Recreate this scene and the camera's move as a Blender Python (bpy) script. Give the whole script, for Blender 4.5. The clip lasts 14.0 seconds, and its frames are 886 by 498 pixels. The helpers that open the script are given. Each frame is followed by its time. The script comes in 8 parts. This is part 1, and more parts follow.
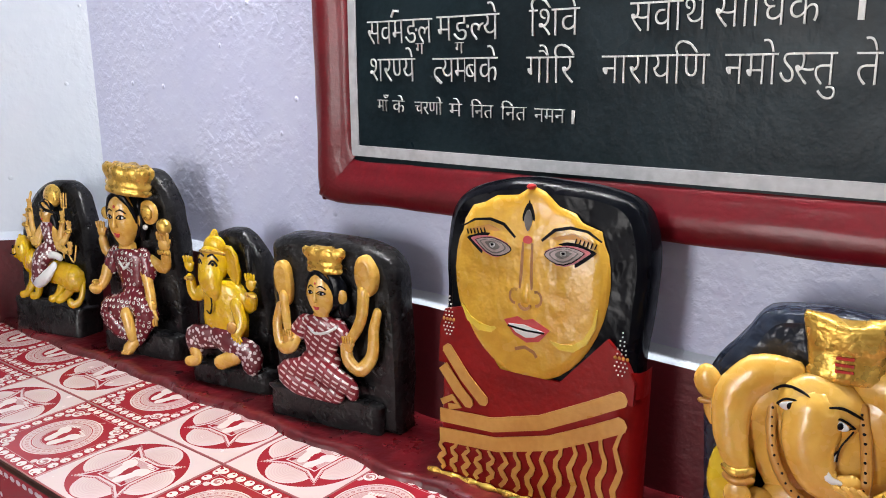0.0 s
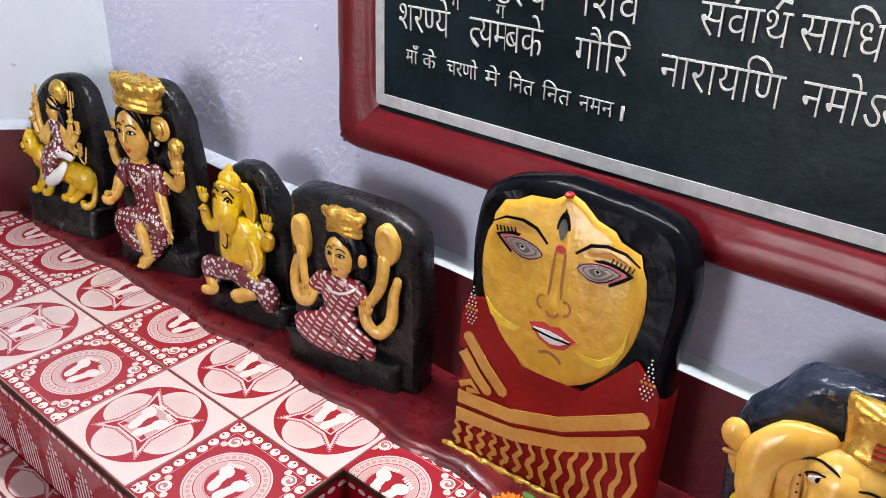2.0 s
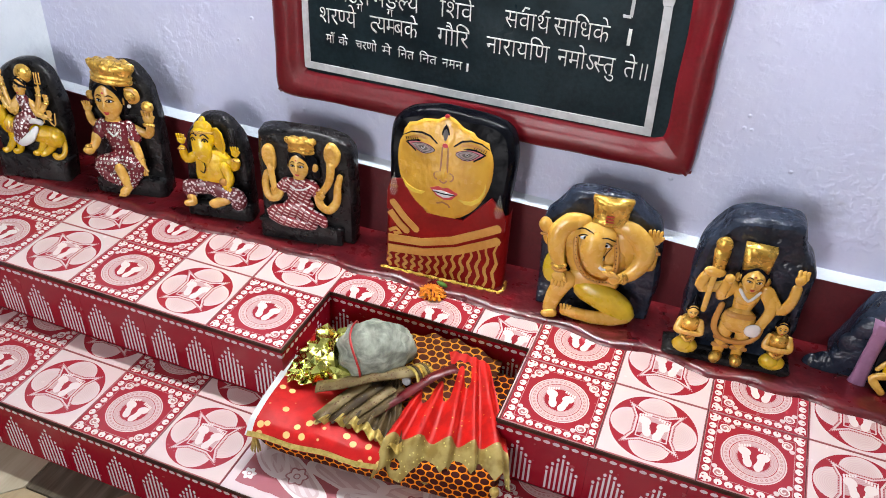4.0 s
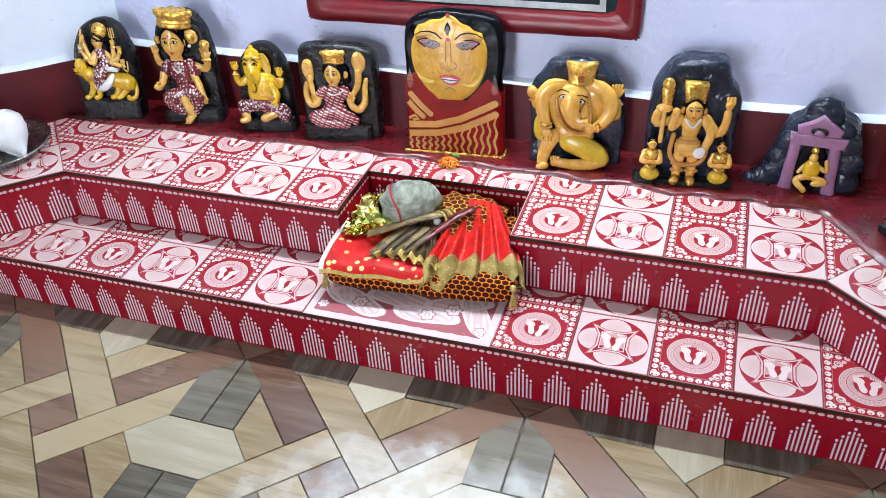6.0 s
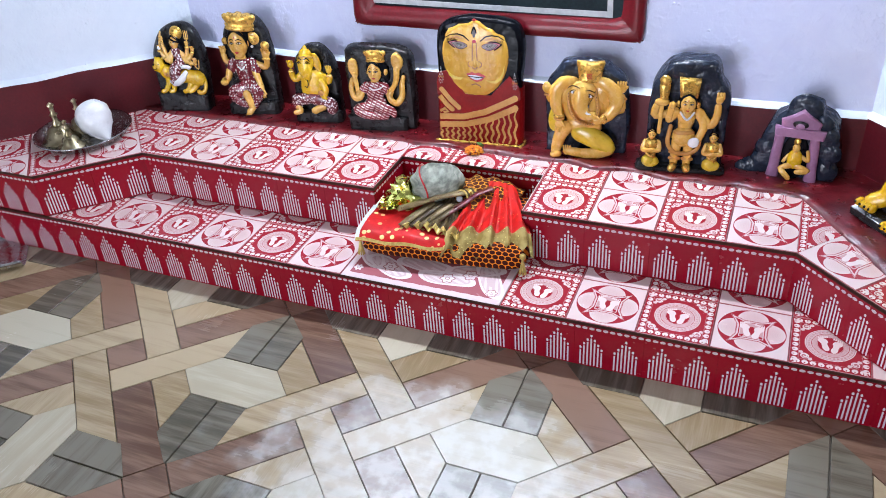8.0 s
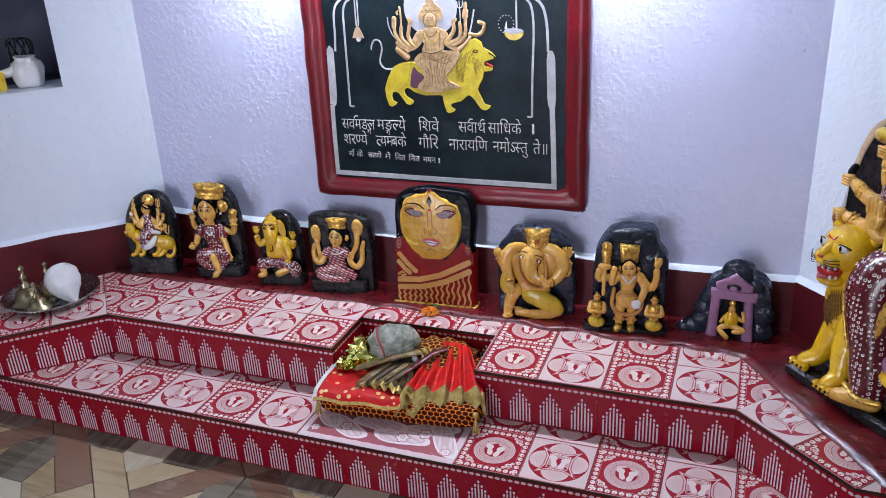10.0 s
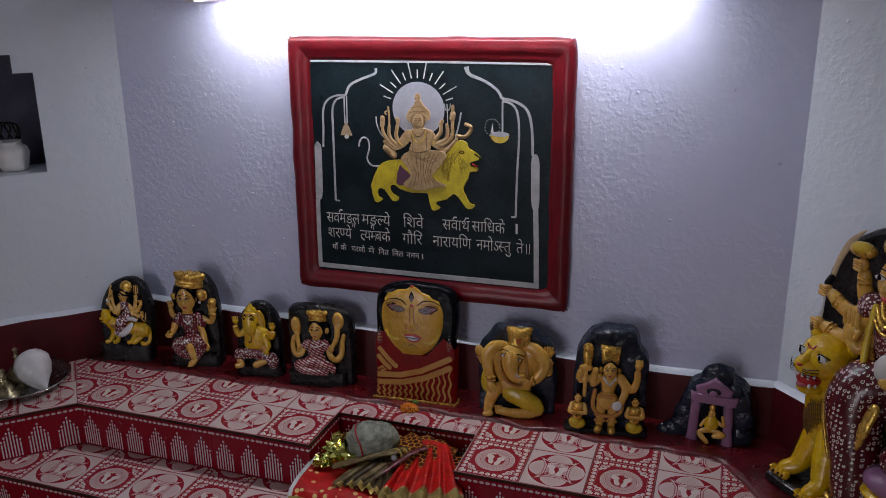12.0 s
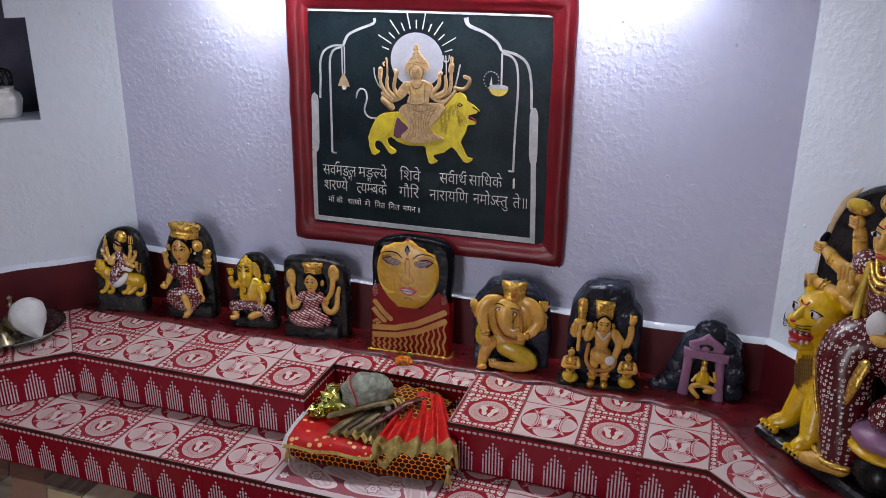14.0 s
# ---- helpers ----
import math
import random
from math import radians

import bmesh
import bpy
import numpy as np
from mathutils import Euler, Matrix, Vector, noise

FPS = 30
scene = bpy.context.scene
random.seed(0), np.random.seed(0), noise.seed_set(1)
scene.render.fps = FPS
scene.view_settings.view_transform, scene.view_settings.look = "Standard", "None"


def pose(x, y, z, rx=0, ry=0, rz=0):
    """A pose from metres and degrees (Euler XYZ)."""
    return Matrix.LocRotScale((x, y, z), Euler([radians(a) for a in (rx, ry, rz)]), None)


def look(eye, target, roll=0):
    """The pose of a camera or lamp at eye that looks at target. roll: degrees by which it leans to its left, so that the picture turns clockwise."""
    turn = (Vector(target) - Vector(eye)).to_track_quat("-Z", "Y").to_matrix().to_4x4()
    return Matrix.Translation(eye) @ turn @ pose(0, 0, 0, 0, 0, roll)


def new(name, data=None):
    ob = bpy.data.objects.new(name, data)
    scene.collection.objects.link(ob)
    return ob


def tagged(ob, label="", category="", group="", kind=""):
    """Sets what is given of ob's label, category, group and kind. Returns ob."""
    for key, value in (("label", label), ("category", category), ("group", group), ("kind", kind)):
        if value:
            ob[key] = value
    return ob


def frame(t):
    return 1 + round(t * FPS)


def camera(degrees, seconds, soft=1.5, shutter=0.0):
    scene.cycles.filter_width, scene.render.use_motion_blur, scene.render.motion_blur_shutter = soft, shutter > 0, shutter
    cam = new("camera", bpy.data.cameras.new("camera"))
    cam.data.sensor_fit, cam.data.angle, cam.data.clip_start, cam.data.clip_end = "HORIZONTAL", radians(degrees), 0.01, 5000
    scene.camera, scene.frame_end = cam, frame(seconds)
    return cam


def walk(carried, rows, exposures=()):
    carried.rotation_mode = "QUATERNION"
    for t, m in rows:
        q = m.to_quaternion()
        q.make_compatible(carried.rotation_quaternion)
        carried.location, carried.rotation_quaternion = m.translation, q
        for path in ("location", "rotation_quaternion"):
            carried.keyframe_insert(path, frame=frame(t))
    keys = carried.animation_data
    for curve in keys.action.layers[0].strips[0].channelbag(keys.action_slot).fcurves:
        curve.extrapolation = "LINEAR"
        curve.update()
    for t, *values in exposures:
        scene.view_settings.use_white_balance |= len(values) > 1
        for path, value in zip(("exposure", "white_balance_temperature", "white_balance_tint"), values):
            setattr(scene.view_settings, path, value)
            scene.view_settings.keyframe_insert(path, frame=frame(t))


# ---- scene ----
cam = camera(56.5, 14.0, soft=0.95)
PATH = [
    (0, (0.423, -0.012, 0.706), (-0.787, 1.509, 0.233), -1.2),
    (0.5, (0.431, -0.033, 0.708), (-0.856, 1.406, 0.184), -0.9),
    (1, (0.431, -0.033, 0.706), (-0.86, 1.375, 0.113), -0.5),
    (1.5, (0.384, 0.032, 0.718), (-0.856, 1.42, -0.013), 0.3),
    (2, (0.346, 0.068, 0.868), (-0.789, 1.433, -0.053), 1.3),
    (2.5, (0.401, -0.011, 1.063), (-0.599, 1.335, -0.026), 2.7),
    (3, (0.44, -0.166, 1.162), (-0.387, 1.247, 0.014), 3.6),
    (3.5, (0.434, -0.366, 1.178), (-0.238, 1.122, 0.022), 3.7),
    (3.7, (0.424, -0.428, 1.187), (-0.174, 1.085, 0.022), 3.9),
    (5.8, (0.574, -0.888, 1.209), (0.002, 0.618, 0.023), -3.3),
    (6, (0.557, -0.959, 1.202), (-0.006, 0.559, 0.029), -3.6),
    (6.5, (0.554, -1.077, 1.22), (-0.037, 0.439, 0.057), -4.7),
    (7, (0.589, -1.131, 1.245), (-0.077, 0.359, 0.089), -4.9),
    (7.2, (0.621, -1.148, 1.239), (-0.073, 0.335, 0.091), -4.8),
    (9.3, (0.771, -1.217, 1.273), (0.083, 0.396, 0.311), -3.9),
    (9.5, (0.765, -1.23, 1.271), (0.09, 0.42, 0.364), -3.3),
    (10, (0.785, -1.223, 1.292), (0.102, 0.48, 0.495), -3.3),
    (10.5, (0.787, -1.221, 1.314), (0.117, 0.524, 0.601), -2.7),
    (11, (0.78, -1.211, 1.336), (0.126, 0.56, 0.676), -2.1),
    (11.5, (0.768, -1.214, 1.332), (0.119, 0.575, 0.715), -1.5),
    (12, (0.753, -1.227, 1.334), (0.121, 0.568, 0.717), -1.0),
    (12.5, (0.749, -1.241, 1.321), (0.127, 0.552, 0.691), -0.6),
    (13, (0.75, -1.243, 1.313), (0.129, 0.541, 0.657), -0.2),
    (13.5, (0.75, -1.236, 1.312), (0.13, 0.538, 0.628), -0.0),
    (14, (0.747, -1.236, 1.311), (0.14, 0.536, 0.609), 0.0),
]
EXPOSURES = [(0.0, 0.32, 6950, 13), (3.5, 0.36, 6900, 12), (6.0, 0.64, 6150, 9), (9.5, 0.38, 5950, 18), (10.5, -0.90, 6250, 19), (11.5, -1.64, 6700, 20), (12.5, -1.52, 6750, 20), (13.0, -1.21, 6750, 20), (13.5, -1.07, 6700, 20), (14.0, -0.76, 6650, 19)]
walk(cam, [(t, look(eye, target, roll)) for t, eye, target, roll in PATH], EXPOSURES)

# world: a dim sky that only the assumed opening behind the camera lets in
world = bpy.data.worlds.new("world")
scene.world = world
world.use_nodes = True
sky = world.node_tree.nodes.new("ShaderNodeTexSky")
sky.sky_type, sky.sun_disc = "NISHITA", False
sky.sun_elevation, sky.sun_rotation = radians(40), radians(200)
back = world.node_tree.nodes["Background"]
back.inputs["Strength"].default_value = 0.1
world.node_tree.links.new(sky.outputs[0], back.inputs["Color"])

TUBE_POWER = 159.0
FILL_POWER = 84.0


# ---------- materials ----------
class S:
    """A socket with arithmetic, to write patterns as formulas."""

    def __init__(self, tree, sock):
        self.t, self.s = tree, sock

    def op(self, kind, *others):
        n = self.t.nodes.new("ShaderNodeMath")
        n.operation = kind
        for i, o in enumerate((self, *others)):
            if isinstance(o, S):
                self.t.links.new(o.s, n.inputs[i])
            else:
                n.inputs[i].default_value = o
        return S(self.t, n.outputs[0])

    def __add__(self, o): return self.op("ADD", o)
    def __sub__(self, o): return self.op("SUBTRACT", o)
    def __mul__(self, o): return self.op("MULTIPLY", o)
    def __truediv__(self, o): return self.op("DIVIDE", o)
    def __rsub__(self, o): return (self * -1.0) + o
    def abs(self): return self.op("ABSOLUTE")
    def fract(self): return self.op("FRACT")
    def floor(self): return self.op("FLOOR")
    def sin(self): return self.op("SINE")
    def sqrt(self): return self.op("SQRT")
    def min(self, o): return self.op("MINIMUM", o)
    def max(self, o): return self.op("MAXIMUM", o)
    def below(self, v): return self.op("LESS_THAN", v)
    def above(self, v): return self.op("GREATER_THAN", v)

    def within(self, a, b):
        return self.above(a) * self.below(b)


def hyp(a, b):
    return (a * a + b * b).sqrt()


class Mat:
    """A principled material with helpers for noise, mixing and relief."""

    def __init__(self, name, color=(0.5, 0.5, 0.5), rough=0.5, metal=0.0, coat=0.0):
        self.m = bpy.data.materials.new(name)
        self.m.use_nodes = True
        self.t = self.m.node_tree
        self.p = self.t.nodes["Principled BSDF"]
        self.p.inputs["Base Color"].default_value = (*color, 1)
        self.p.inputs["Roughness"].default_value = rough
        self.p.inputs["Metallic"].default_value = metal
        self.p.inputs["Coat Weight"].default_value = coat
        self.p.inputs["Coat Roughness"].default_value = 0.12
        self.coord = self.t.nodes.new("ShaderNodeTexCoord")
        self.heights = []

    def axes(self, kind="Object"):
        n = self.t.nodes.new("ShaderNodeSeparateXYZ")
        self.t.links.new(self.coord.outputs[kind], n.inputs[0])
        return [S(self.t, o) for o in n.outputs]

    def world_axes(self):
        g = self.t.nodes.new("ShaderNodeNewGeometry")
        n = self.t.nodes.new("ShaderNodeSeparateXYZ")
        self.t.links.new(g.outputs["Position"], n.inputs[0])
        return [S(self.t, o) for o in n.outputs]

    def noise(self, scale, detail=3.0, kind="Object", stretch=None, place=False):
        n = self.t.nodes.new("ShaderNodeTexNoise")
        n.inputs["Scale"].default_value, n.inputs["Detail"].default_value = scale, detail
        src = self.coord.outputs[kind]
        if place:
            src = self.t.nodes.new("ShaderNodeNewGeometry").outputs["Position"]
        if stretch:
            mp = self.t.nodes.new("ShaderNodeMapping")
            mp.inputs["Scale"].default_value = stretch
            self.t.links.new(src, mp.inputs[0])
            src = mp.outputs[0]
        self.t.links.new(src, n.inputs["Vector"])
        return S(self.t, n.outputs["Fac"])

    def cells(self, scale, feature="F1", place=False):
        n = self.t.nodes.new("ShaderNodeTexVoronoi")
        n.feature = feature
        n.inputs["Scale"].default_value = scale
        src = self.t.nodes.new("ShaderNodeNewGeometry").outputs["Position"] if place else self.coord.outputs["Object"]
        self.t.links.new(src, n.inputs["Vector"])
        return S(self.t, n.outputs["Distance"])

    def random(self):
        return S(self.t, self.t.nodes.new("ShaderNodeObjectInfo").outputs["Random"])

    def ramp(self, fac, a, b):
        """0 below a, 1 above b, smooth between."""
        n = self.t.nodes.new("ShaderNodeMapRange")
        n.interpolation_type = "SMOOTHSTEP"
        self.t.links.new(fac.s, n.inputs["Value"])
        n.inputs["From Min"].default_value, n.inputs["From Max"].default_value = a, b
        return S(self.t, n.outputs["Result"])

    def mix(self, fac, a, b):
        n = self.t.nodes.new("ShaderNodeMix")
        n.data_type = "RGBA"
        if isinstance(fac, S):
            self.t.links.new(fac.s, n.inputs["Factor"])
        else:
            n.inputs["Factor"].default_value = fac
        for i, c in ((6, a), (7, b)):
            if isinstance(c, tuple):
                n.inputs[i].default_value = (*c, 1)
            else:
                self.t.links.new(c, n.inputs[i])
        return n.outputs[2]

    def color(self, sock):
        self.t.links.new(sock, self.p.inputs["Base Color"])
        return self

    def rough(self, s):
        self.t.links.new(s.s, self.p.inputs["Roughness"])
        return self

    def bump(self, s, strength=0.3, distance=0.004):
        n = self.t.nodes.new("ShaderNodeBump")
        n.inputs["Strength"].default_value, n.inputs["Distance"].default_value = strength, distance
        self.t.links.new(s.s, n.inputs["Height"])
        if self.p.inputs["Normal"].links:
            self.t.links.new(self.p.inputs["Normal"].links[0].from_socket, n.inputs["Normal"])
        self.t.links.new(n.outputs[0], self.p.inputs["Normal"])
        return self


def paint(name, color, dark, rough=0.3, scale=18.0, relief=0.25, metal=0.0, coat=0.0, fine=140.0, shine=0.5, depth=0.004):
    """Hand-brushed paint: two tones at two scales, with brush relief."""
    k = Mat(name, color, rough, metal, coat)
    k.p.inputs["Specular IOR Level"].default_value = shine
    big, small = k.noise(scale, 3), k.noise(fine, 2)
    k.color(k.mix(k.ramp(big * 0.7 + small * 0.3, 0.35, 0.65), dark, color))
    k.rough(k.noise(scale * 2.2, 2) * 0.25 + (rough - 0.1))
    k.bump(big * 0.8 + small * 0.3, relief, depth)
    k.p.inputs["Coat Roughness"].default_value = 0.07
    return k.m


def plaster(name, color, dark, wall_shades=()):
    """Trowelled plaster under glossy paint: crinkled in patches, smooth between them, with a few runs and drops."""
    k = Mat(name, color, 0.30, coat=0.40)
    k.p.inputs["Coat Roughness"].default_value = 0.10
    big, mid = k.noise(2.2, 3, place=True), k.noise(30, 4, place=True)
    warp = k.noise(11, 2, place=True)
    crinkle = k.noise(75, 3, place=True)
    fine = k.noise(260, 2, place=True)
    patch = k.ramp(k.noise(5.5, 3, place=True), 0.38, 0.58)
    drops = (1.0 - k.ramp(k.cells(26, place=True), 0.04, 0.12)) * k.ramp(k.noise(9, 2, place=True), 0.54, 0.60)
    tone = k.mix(k.ramp(big * 0.6 + mid * 0.4, 0.35, 0.65), dark, color)
    x, _, z = k.world_axes()
    for sx, sz, rx, rz in wall_shades:
        # statue shadow put into the wall colour, uneven at its edge
        shade_mask = k.ramp(1.0 - hyp((x - sx) / rx, (z - sz) / rz) + mid * 1.4 - 0.7, 0.0, 0.8)
        tone = k.mix(shade_mask * 0.30, tone, (0.16, 0.155, 0.19))
    k.color(tone)
    k.rough(mid * 0.25 + 0.22)
    k.bump(big * 0.7 + warp * 0.3, 0.4, 0.015)
    k.bump((k.ramp(crinkle, 0.40, 0.66) * 0.85 + fine * 0.08) * (patch * 0.8 + 0.2) + mid * 0.35, 0.38, 0.0030)
    k.bump(drops, 0.7, 0.004)
    return k.m


RED, PALE = (0.36, 0.020, 0.032), (0.78, 0.645, 0.62)


def feet(x, y):
    """Two small footprints side by side, toes up."""
    out = None
    for s in (-1.0, 1.0):
        u, v = (x - 0.115 * s) - (y * 0.16 * s), y + 0.02 * s
        heel = hyp((u + 0.012 * s) / 0.068, (v + 0.12) / 0.10).below(1.0)
        sole = hyp(u / 0.060, (v + 0.02) / 0.13).below(1.0)
        ball = hyp((u - 0.014 * s) / 0.098, (v - 0.09) / 0.088).below(1.0)
        toes = hyp((((u / 0.042) + 0.5).fract() - 0.5) / 0.40, (v - 0.215 + (u * s * 0.35)) / 0.032).below(1.0) * u.abs().below(0.105)
        one = heel.max(ball).max(sole).max(toes)
        out = one if out is None else out.max(one)
    return out


def glazed(k, mask, pale=PALE, red=RED):
    wear = k.noise(60, 3, place=True)
    k.color(k.mix(mask, red, pale))
    k.rough(wear * 0.25 + 0.10)
    k.p.inputs["IOR"].default_value = 1.54
    k.bump(k.noise(9, 2, place=True), 0.08, 0.01)
    return k.m


def circle_tile():
    """Two footprints on a red disc inside pale lace rings, shells round the rim and a scroll in each corner."""
    k = Mat("tile_circle")
    x, y, _ = [a * (1 / 0.074) for a in k.axes()]
    r = hyp(x, y)
    mask = None
    for a, b in ((x, y), (y, x)):
        cell = ((b * 5.0) + 0.5).fract() - 0.5
        side = a.abs() - 0.865
        shell = hyp(side / 0.075, cell / 0.40).below(1.0) * (1.0 - hyp((side - 0.035) / 0.028, cell / 0.08).below(1.0)) * b.abs().below(0.95)
        rim = a.abs().within(0.765, 0.775) * b.abs().below(0.775) * 0.5
        mask = shell.max(rim) if mask is None else mask.max(shell).max(rim)
    ang = y.op("ARCTAN2", x)
    turn = (ang * (34.0 / 6.28319)).fract() - 0.5
    lace = r.within(0.475, 0.60) * 0.70 * (1.0 - hyp(turn / 0.30, (r - 0.538) / 0.030).within(0.45, 1.0) * 0.55)
    rings = lace.max(r.within(0.615, 0.64) * 0.85).max(r.within(0.60, 0.615) * 0.30)
    rings = rings.max(r.within(0.445, 0.46) * 0.75).max(r.within(0.335, 0.445) * (((r * 210.0).sin() * 0.12) + 0.55))
    rings = rings.max(r.within(0.318, 0.328) * 0.6)
    cx, cy = x.abs() - 0.615, y.abs() - 0.615
    q = hyp(cx, cy)
    scroll = (q - ((cy.op("ARCTAN2", cx) / 6.28319).fract() * 0.075 + 0.02)).abs().below(0.018) * q.below(0.105)
    tails = hyp(cx - 0.095, cy + 0.135).below(0.055).max(hyp(cx + 0.135, cy - 0.095).below(0.055)) * 0.80
    scroll = scroll.max(q.within(0.088, 0.110)).max(tails * r.above(0.66)).max((q.below(0.09) * 0.25))
    mask = mask.max(rings).max(scroll * x.abs().below(0.77) * y.abs().below(0.77)).max(feet(x * 0.78, y * 0.78))
    edge = x.abs().max(y.abs()).above(0.978)
    return glazed(k, mask.max(edge * 0.30))


def lotus_tile():
    """Footprints in a star-cornered square over a four-petalled flower on a red disc; the corners stay pale."""
    k = Mat("tile_lotus")
    x, y, _ = [a * (1 / 0.074) for a in k.axes()]
    r = hyp(x, y)
    ax, ay = x.abs(), y.abs()
    hi, lo = ax.max(ay), ax.min(ay)
    inside = r.below(0.90)
    petal = hyp(hi - 0.47, lo)
    shade = k.ramp(petal, 0.16, 0.42) * 0.10 + 0.72 + (petal * 150.0).sin() * 0.05
    mask = (1.0 - inside) * 0.88 + inside * petal.below(0.415) * shade
    # square frame whose corners run out to points
    q = hi - (lo - 0.22).max(0.0) * 0.5
    mask = mask * (1.0 - q.below(0.425))
    beads = (((lo * 24.0).fract() - 0.5).abs().above(0.25)) * q.within(0.395, 0.420) * 0.55
    band = q.within(0.350, 0.392).max(hi.within(0.300, 0.325) * q.below(0.36)) * 0.78
    inner = hyp(hi - 0.30, lo).below(0.215) * hi.below(0.300) * (((hyp(hi - 0.30, lo) * 150.0).sin() * 0.08) + 0.50)
    mask = mask.max(band).max(beads).max(inner)
    mask = mask * (1.0 - hyp(x, y).below(0.17))
    mask = mask.max(feet(x * 0.74, y * 0.74))
    edge = hi.above(0.972)
    return glazed(k, mask * (1.0 - edge * 0.8))


def wide_tile():
    """The broad tile before the bed: white scrolls and flowers on dusky pink inside a pale scalloped border."""
    k = Mat("tile_leaves")
    x, y, _ = k.axes()
    sx, sy = 0.1985 - x.abs(), 0.074 - y.abs()
    edge = sx.min(sy)
    scal = ((x * 95.0).sin().abs() * 0.5).max((y * 95.0).sin().abs() * 0.5) * 0.008
    border = (edge - 0.013 - scal).below(0.0)
    mask = border * 0.74
    for px, py, tilt, flip in ((-0.100, -0.012, -0.22, 1.0), (0.050, -0.016, -0.20, -1.0), (-0.020, 0.018, 0.15, 1.0), (0.150, 0.002, -0.75, 1.0), (-0.165, 0.026, -0.6, 1.0), (0.105, 0.030, 0.1, -1.0)):
        c, sn = math.cos(tilt), math.sin(tilt)
        u, v = (x - px) * c + (y - py) * sn, (y - py) * c - (x - px) * sn
        v = v + (u * 30.0).sin() * (0.010 * flip)
        d = hyp(u / 0.072, v / 0.027)
        leaf = d.within(0.80, 1.0).max(((u * 150.0 + v * 420.0).sin().above(-0.1)) * d.within(0.30, 0.72) * 0.86).max(d.below(1.0) * 0.62)
        mask = mask.max(leaf)
    for px, py, size in ((-0.095, -0.012, 0.016), (0.052, -0.016, 0.016), (-0.168, -0.036, 0.012), (0.168, -0.040, 0.012), (0.100, 0.010, 0.017)):
        u, v = x - px, y - py
        d = hyp(u, v) / size
        bloom = (d - ((v.op("ARCTAN2", u) * 6.0).sin() * 0.14)).below(0.86)
        mask = mask.max(bloom) * (1.0 - (d - ((v.op("ARCTAN2", u) * 6.0).sin() * 0.14)).within(0.86, 1.05) * 0.8) * (1.0 - d.within(0.24, 0.36) * 0.8)
    return glazed(k, mask, pale=(0.86, 0.76, 0.76), red=(0.40, 0.12, 0.14))


def riser_tile():
    """Stepped pale bars rising to peaks on deep red, each bar under a dot, with a line of dashes above."""
    k = Mat("riser_tile")
    x, _, z = k.axes()
    u = (x / 0.074).fract() - 0.5
    bar = (u * 9.6)
    step = (bar + 0.5).floor()
    inb = (bar - step).abs()
    height = 0.081 - step.abs() * 0.0118
    used = step.abs().below(3.5)
    bars = inb.below(0.215) * (z - height).below(0.0) * used * z.above(0.004)
    dots = hyp(inb / 0.32, (z - height - 0.0068) / 0.0036).below(1.0) * used
    dash = hyp((((x / 0.0148).fract()) - 0.5) / 0.38, (z - 0.1075) / 0.0034).below(1.0) * 0.85
    out = glazed(k, bars.max(dots).max(dash) * 0.92, pale=(0.68, 0.58, 0.64), red=(0.27, 0.003, 0.014))
    k.p.inputs["IOR"].default_value = 1.45
    return out


def wood_plank(name, color, dark):
    k = Mat(name, color, 0.3)
    grain = k.noise(20, 5, stretch=(0.22, 2.0, 1.0))
    fine = k.noise(120, 3, stretch=(0.12, 2.0, 1.0))
    tone = k.random() * 0.28
    wear = k.noise(5, 3, place=True)
    wood = k.mix(k.ramp(grain * 0.75 + fine * 0.25 + tone, 0.42, 0.76), dark, color)
    # dried scum of spilt water, with the tube's glare painted in as whitish film
    x, y, _ = k.world_axes()
    scum_glare = k.ramp(1.0 - hyp((x - 0.20) / 0.44, (y + 0.26) / 0.30) + k.noise(9, 4, place=True) * 1.3 - 0.65, 0.0, 0.55)
    spots = k.ramp(k.noise(26, 4, place=True), 0.38, 0.62)
    k.color(k.mix(scum_glare * (spots * 0.30 + 0.30), wood, (0.70, 0.71, 0.66)))
    k.rough(wear * 0.28 + fine * 0.06 + 0.06 + scum_glare * 0.12)
    k.bump(k.noise(4, 2, place=True), 0.10, 0.01)
    k.bump(fine, 0.06, 0.001)
    return k.m


def dotted(name, base, dot, scale, size, rough=0.3):
    k = Mat(name, base, rough, coat=0.3)
    d = k.cells(scale)
    k.color(k.mix(k.ramp(d, size, size + 0.08), dot, k.mix(k.noise(30, 2), base, tuple(c * 0.6 for c in base))))
    k.bump(k.noise(60, 2), 0.3, 0.003)
    return k.m


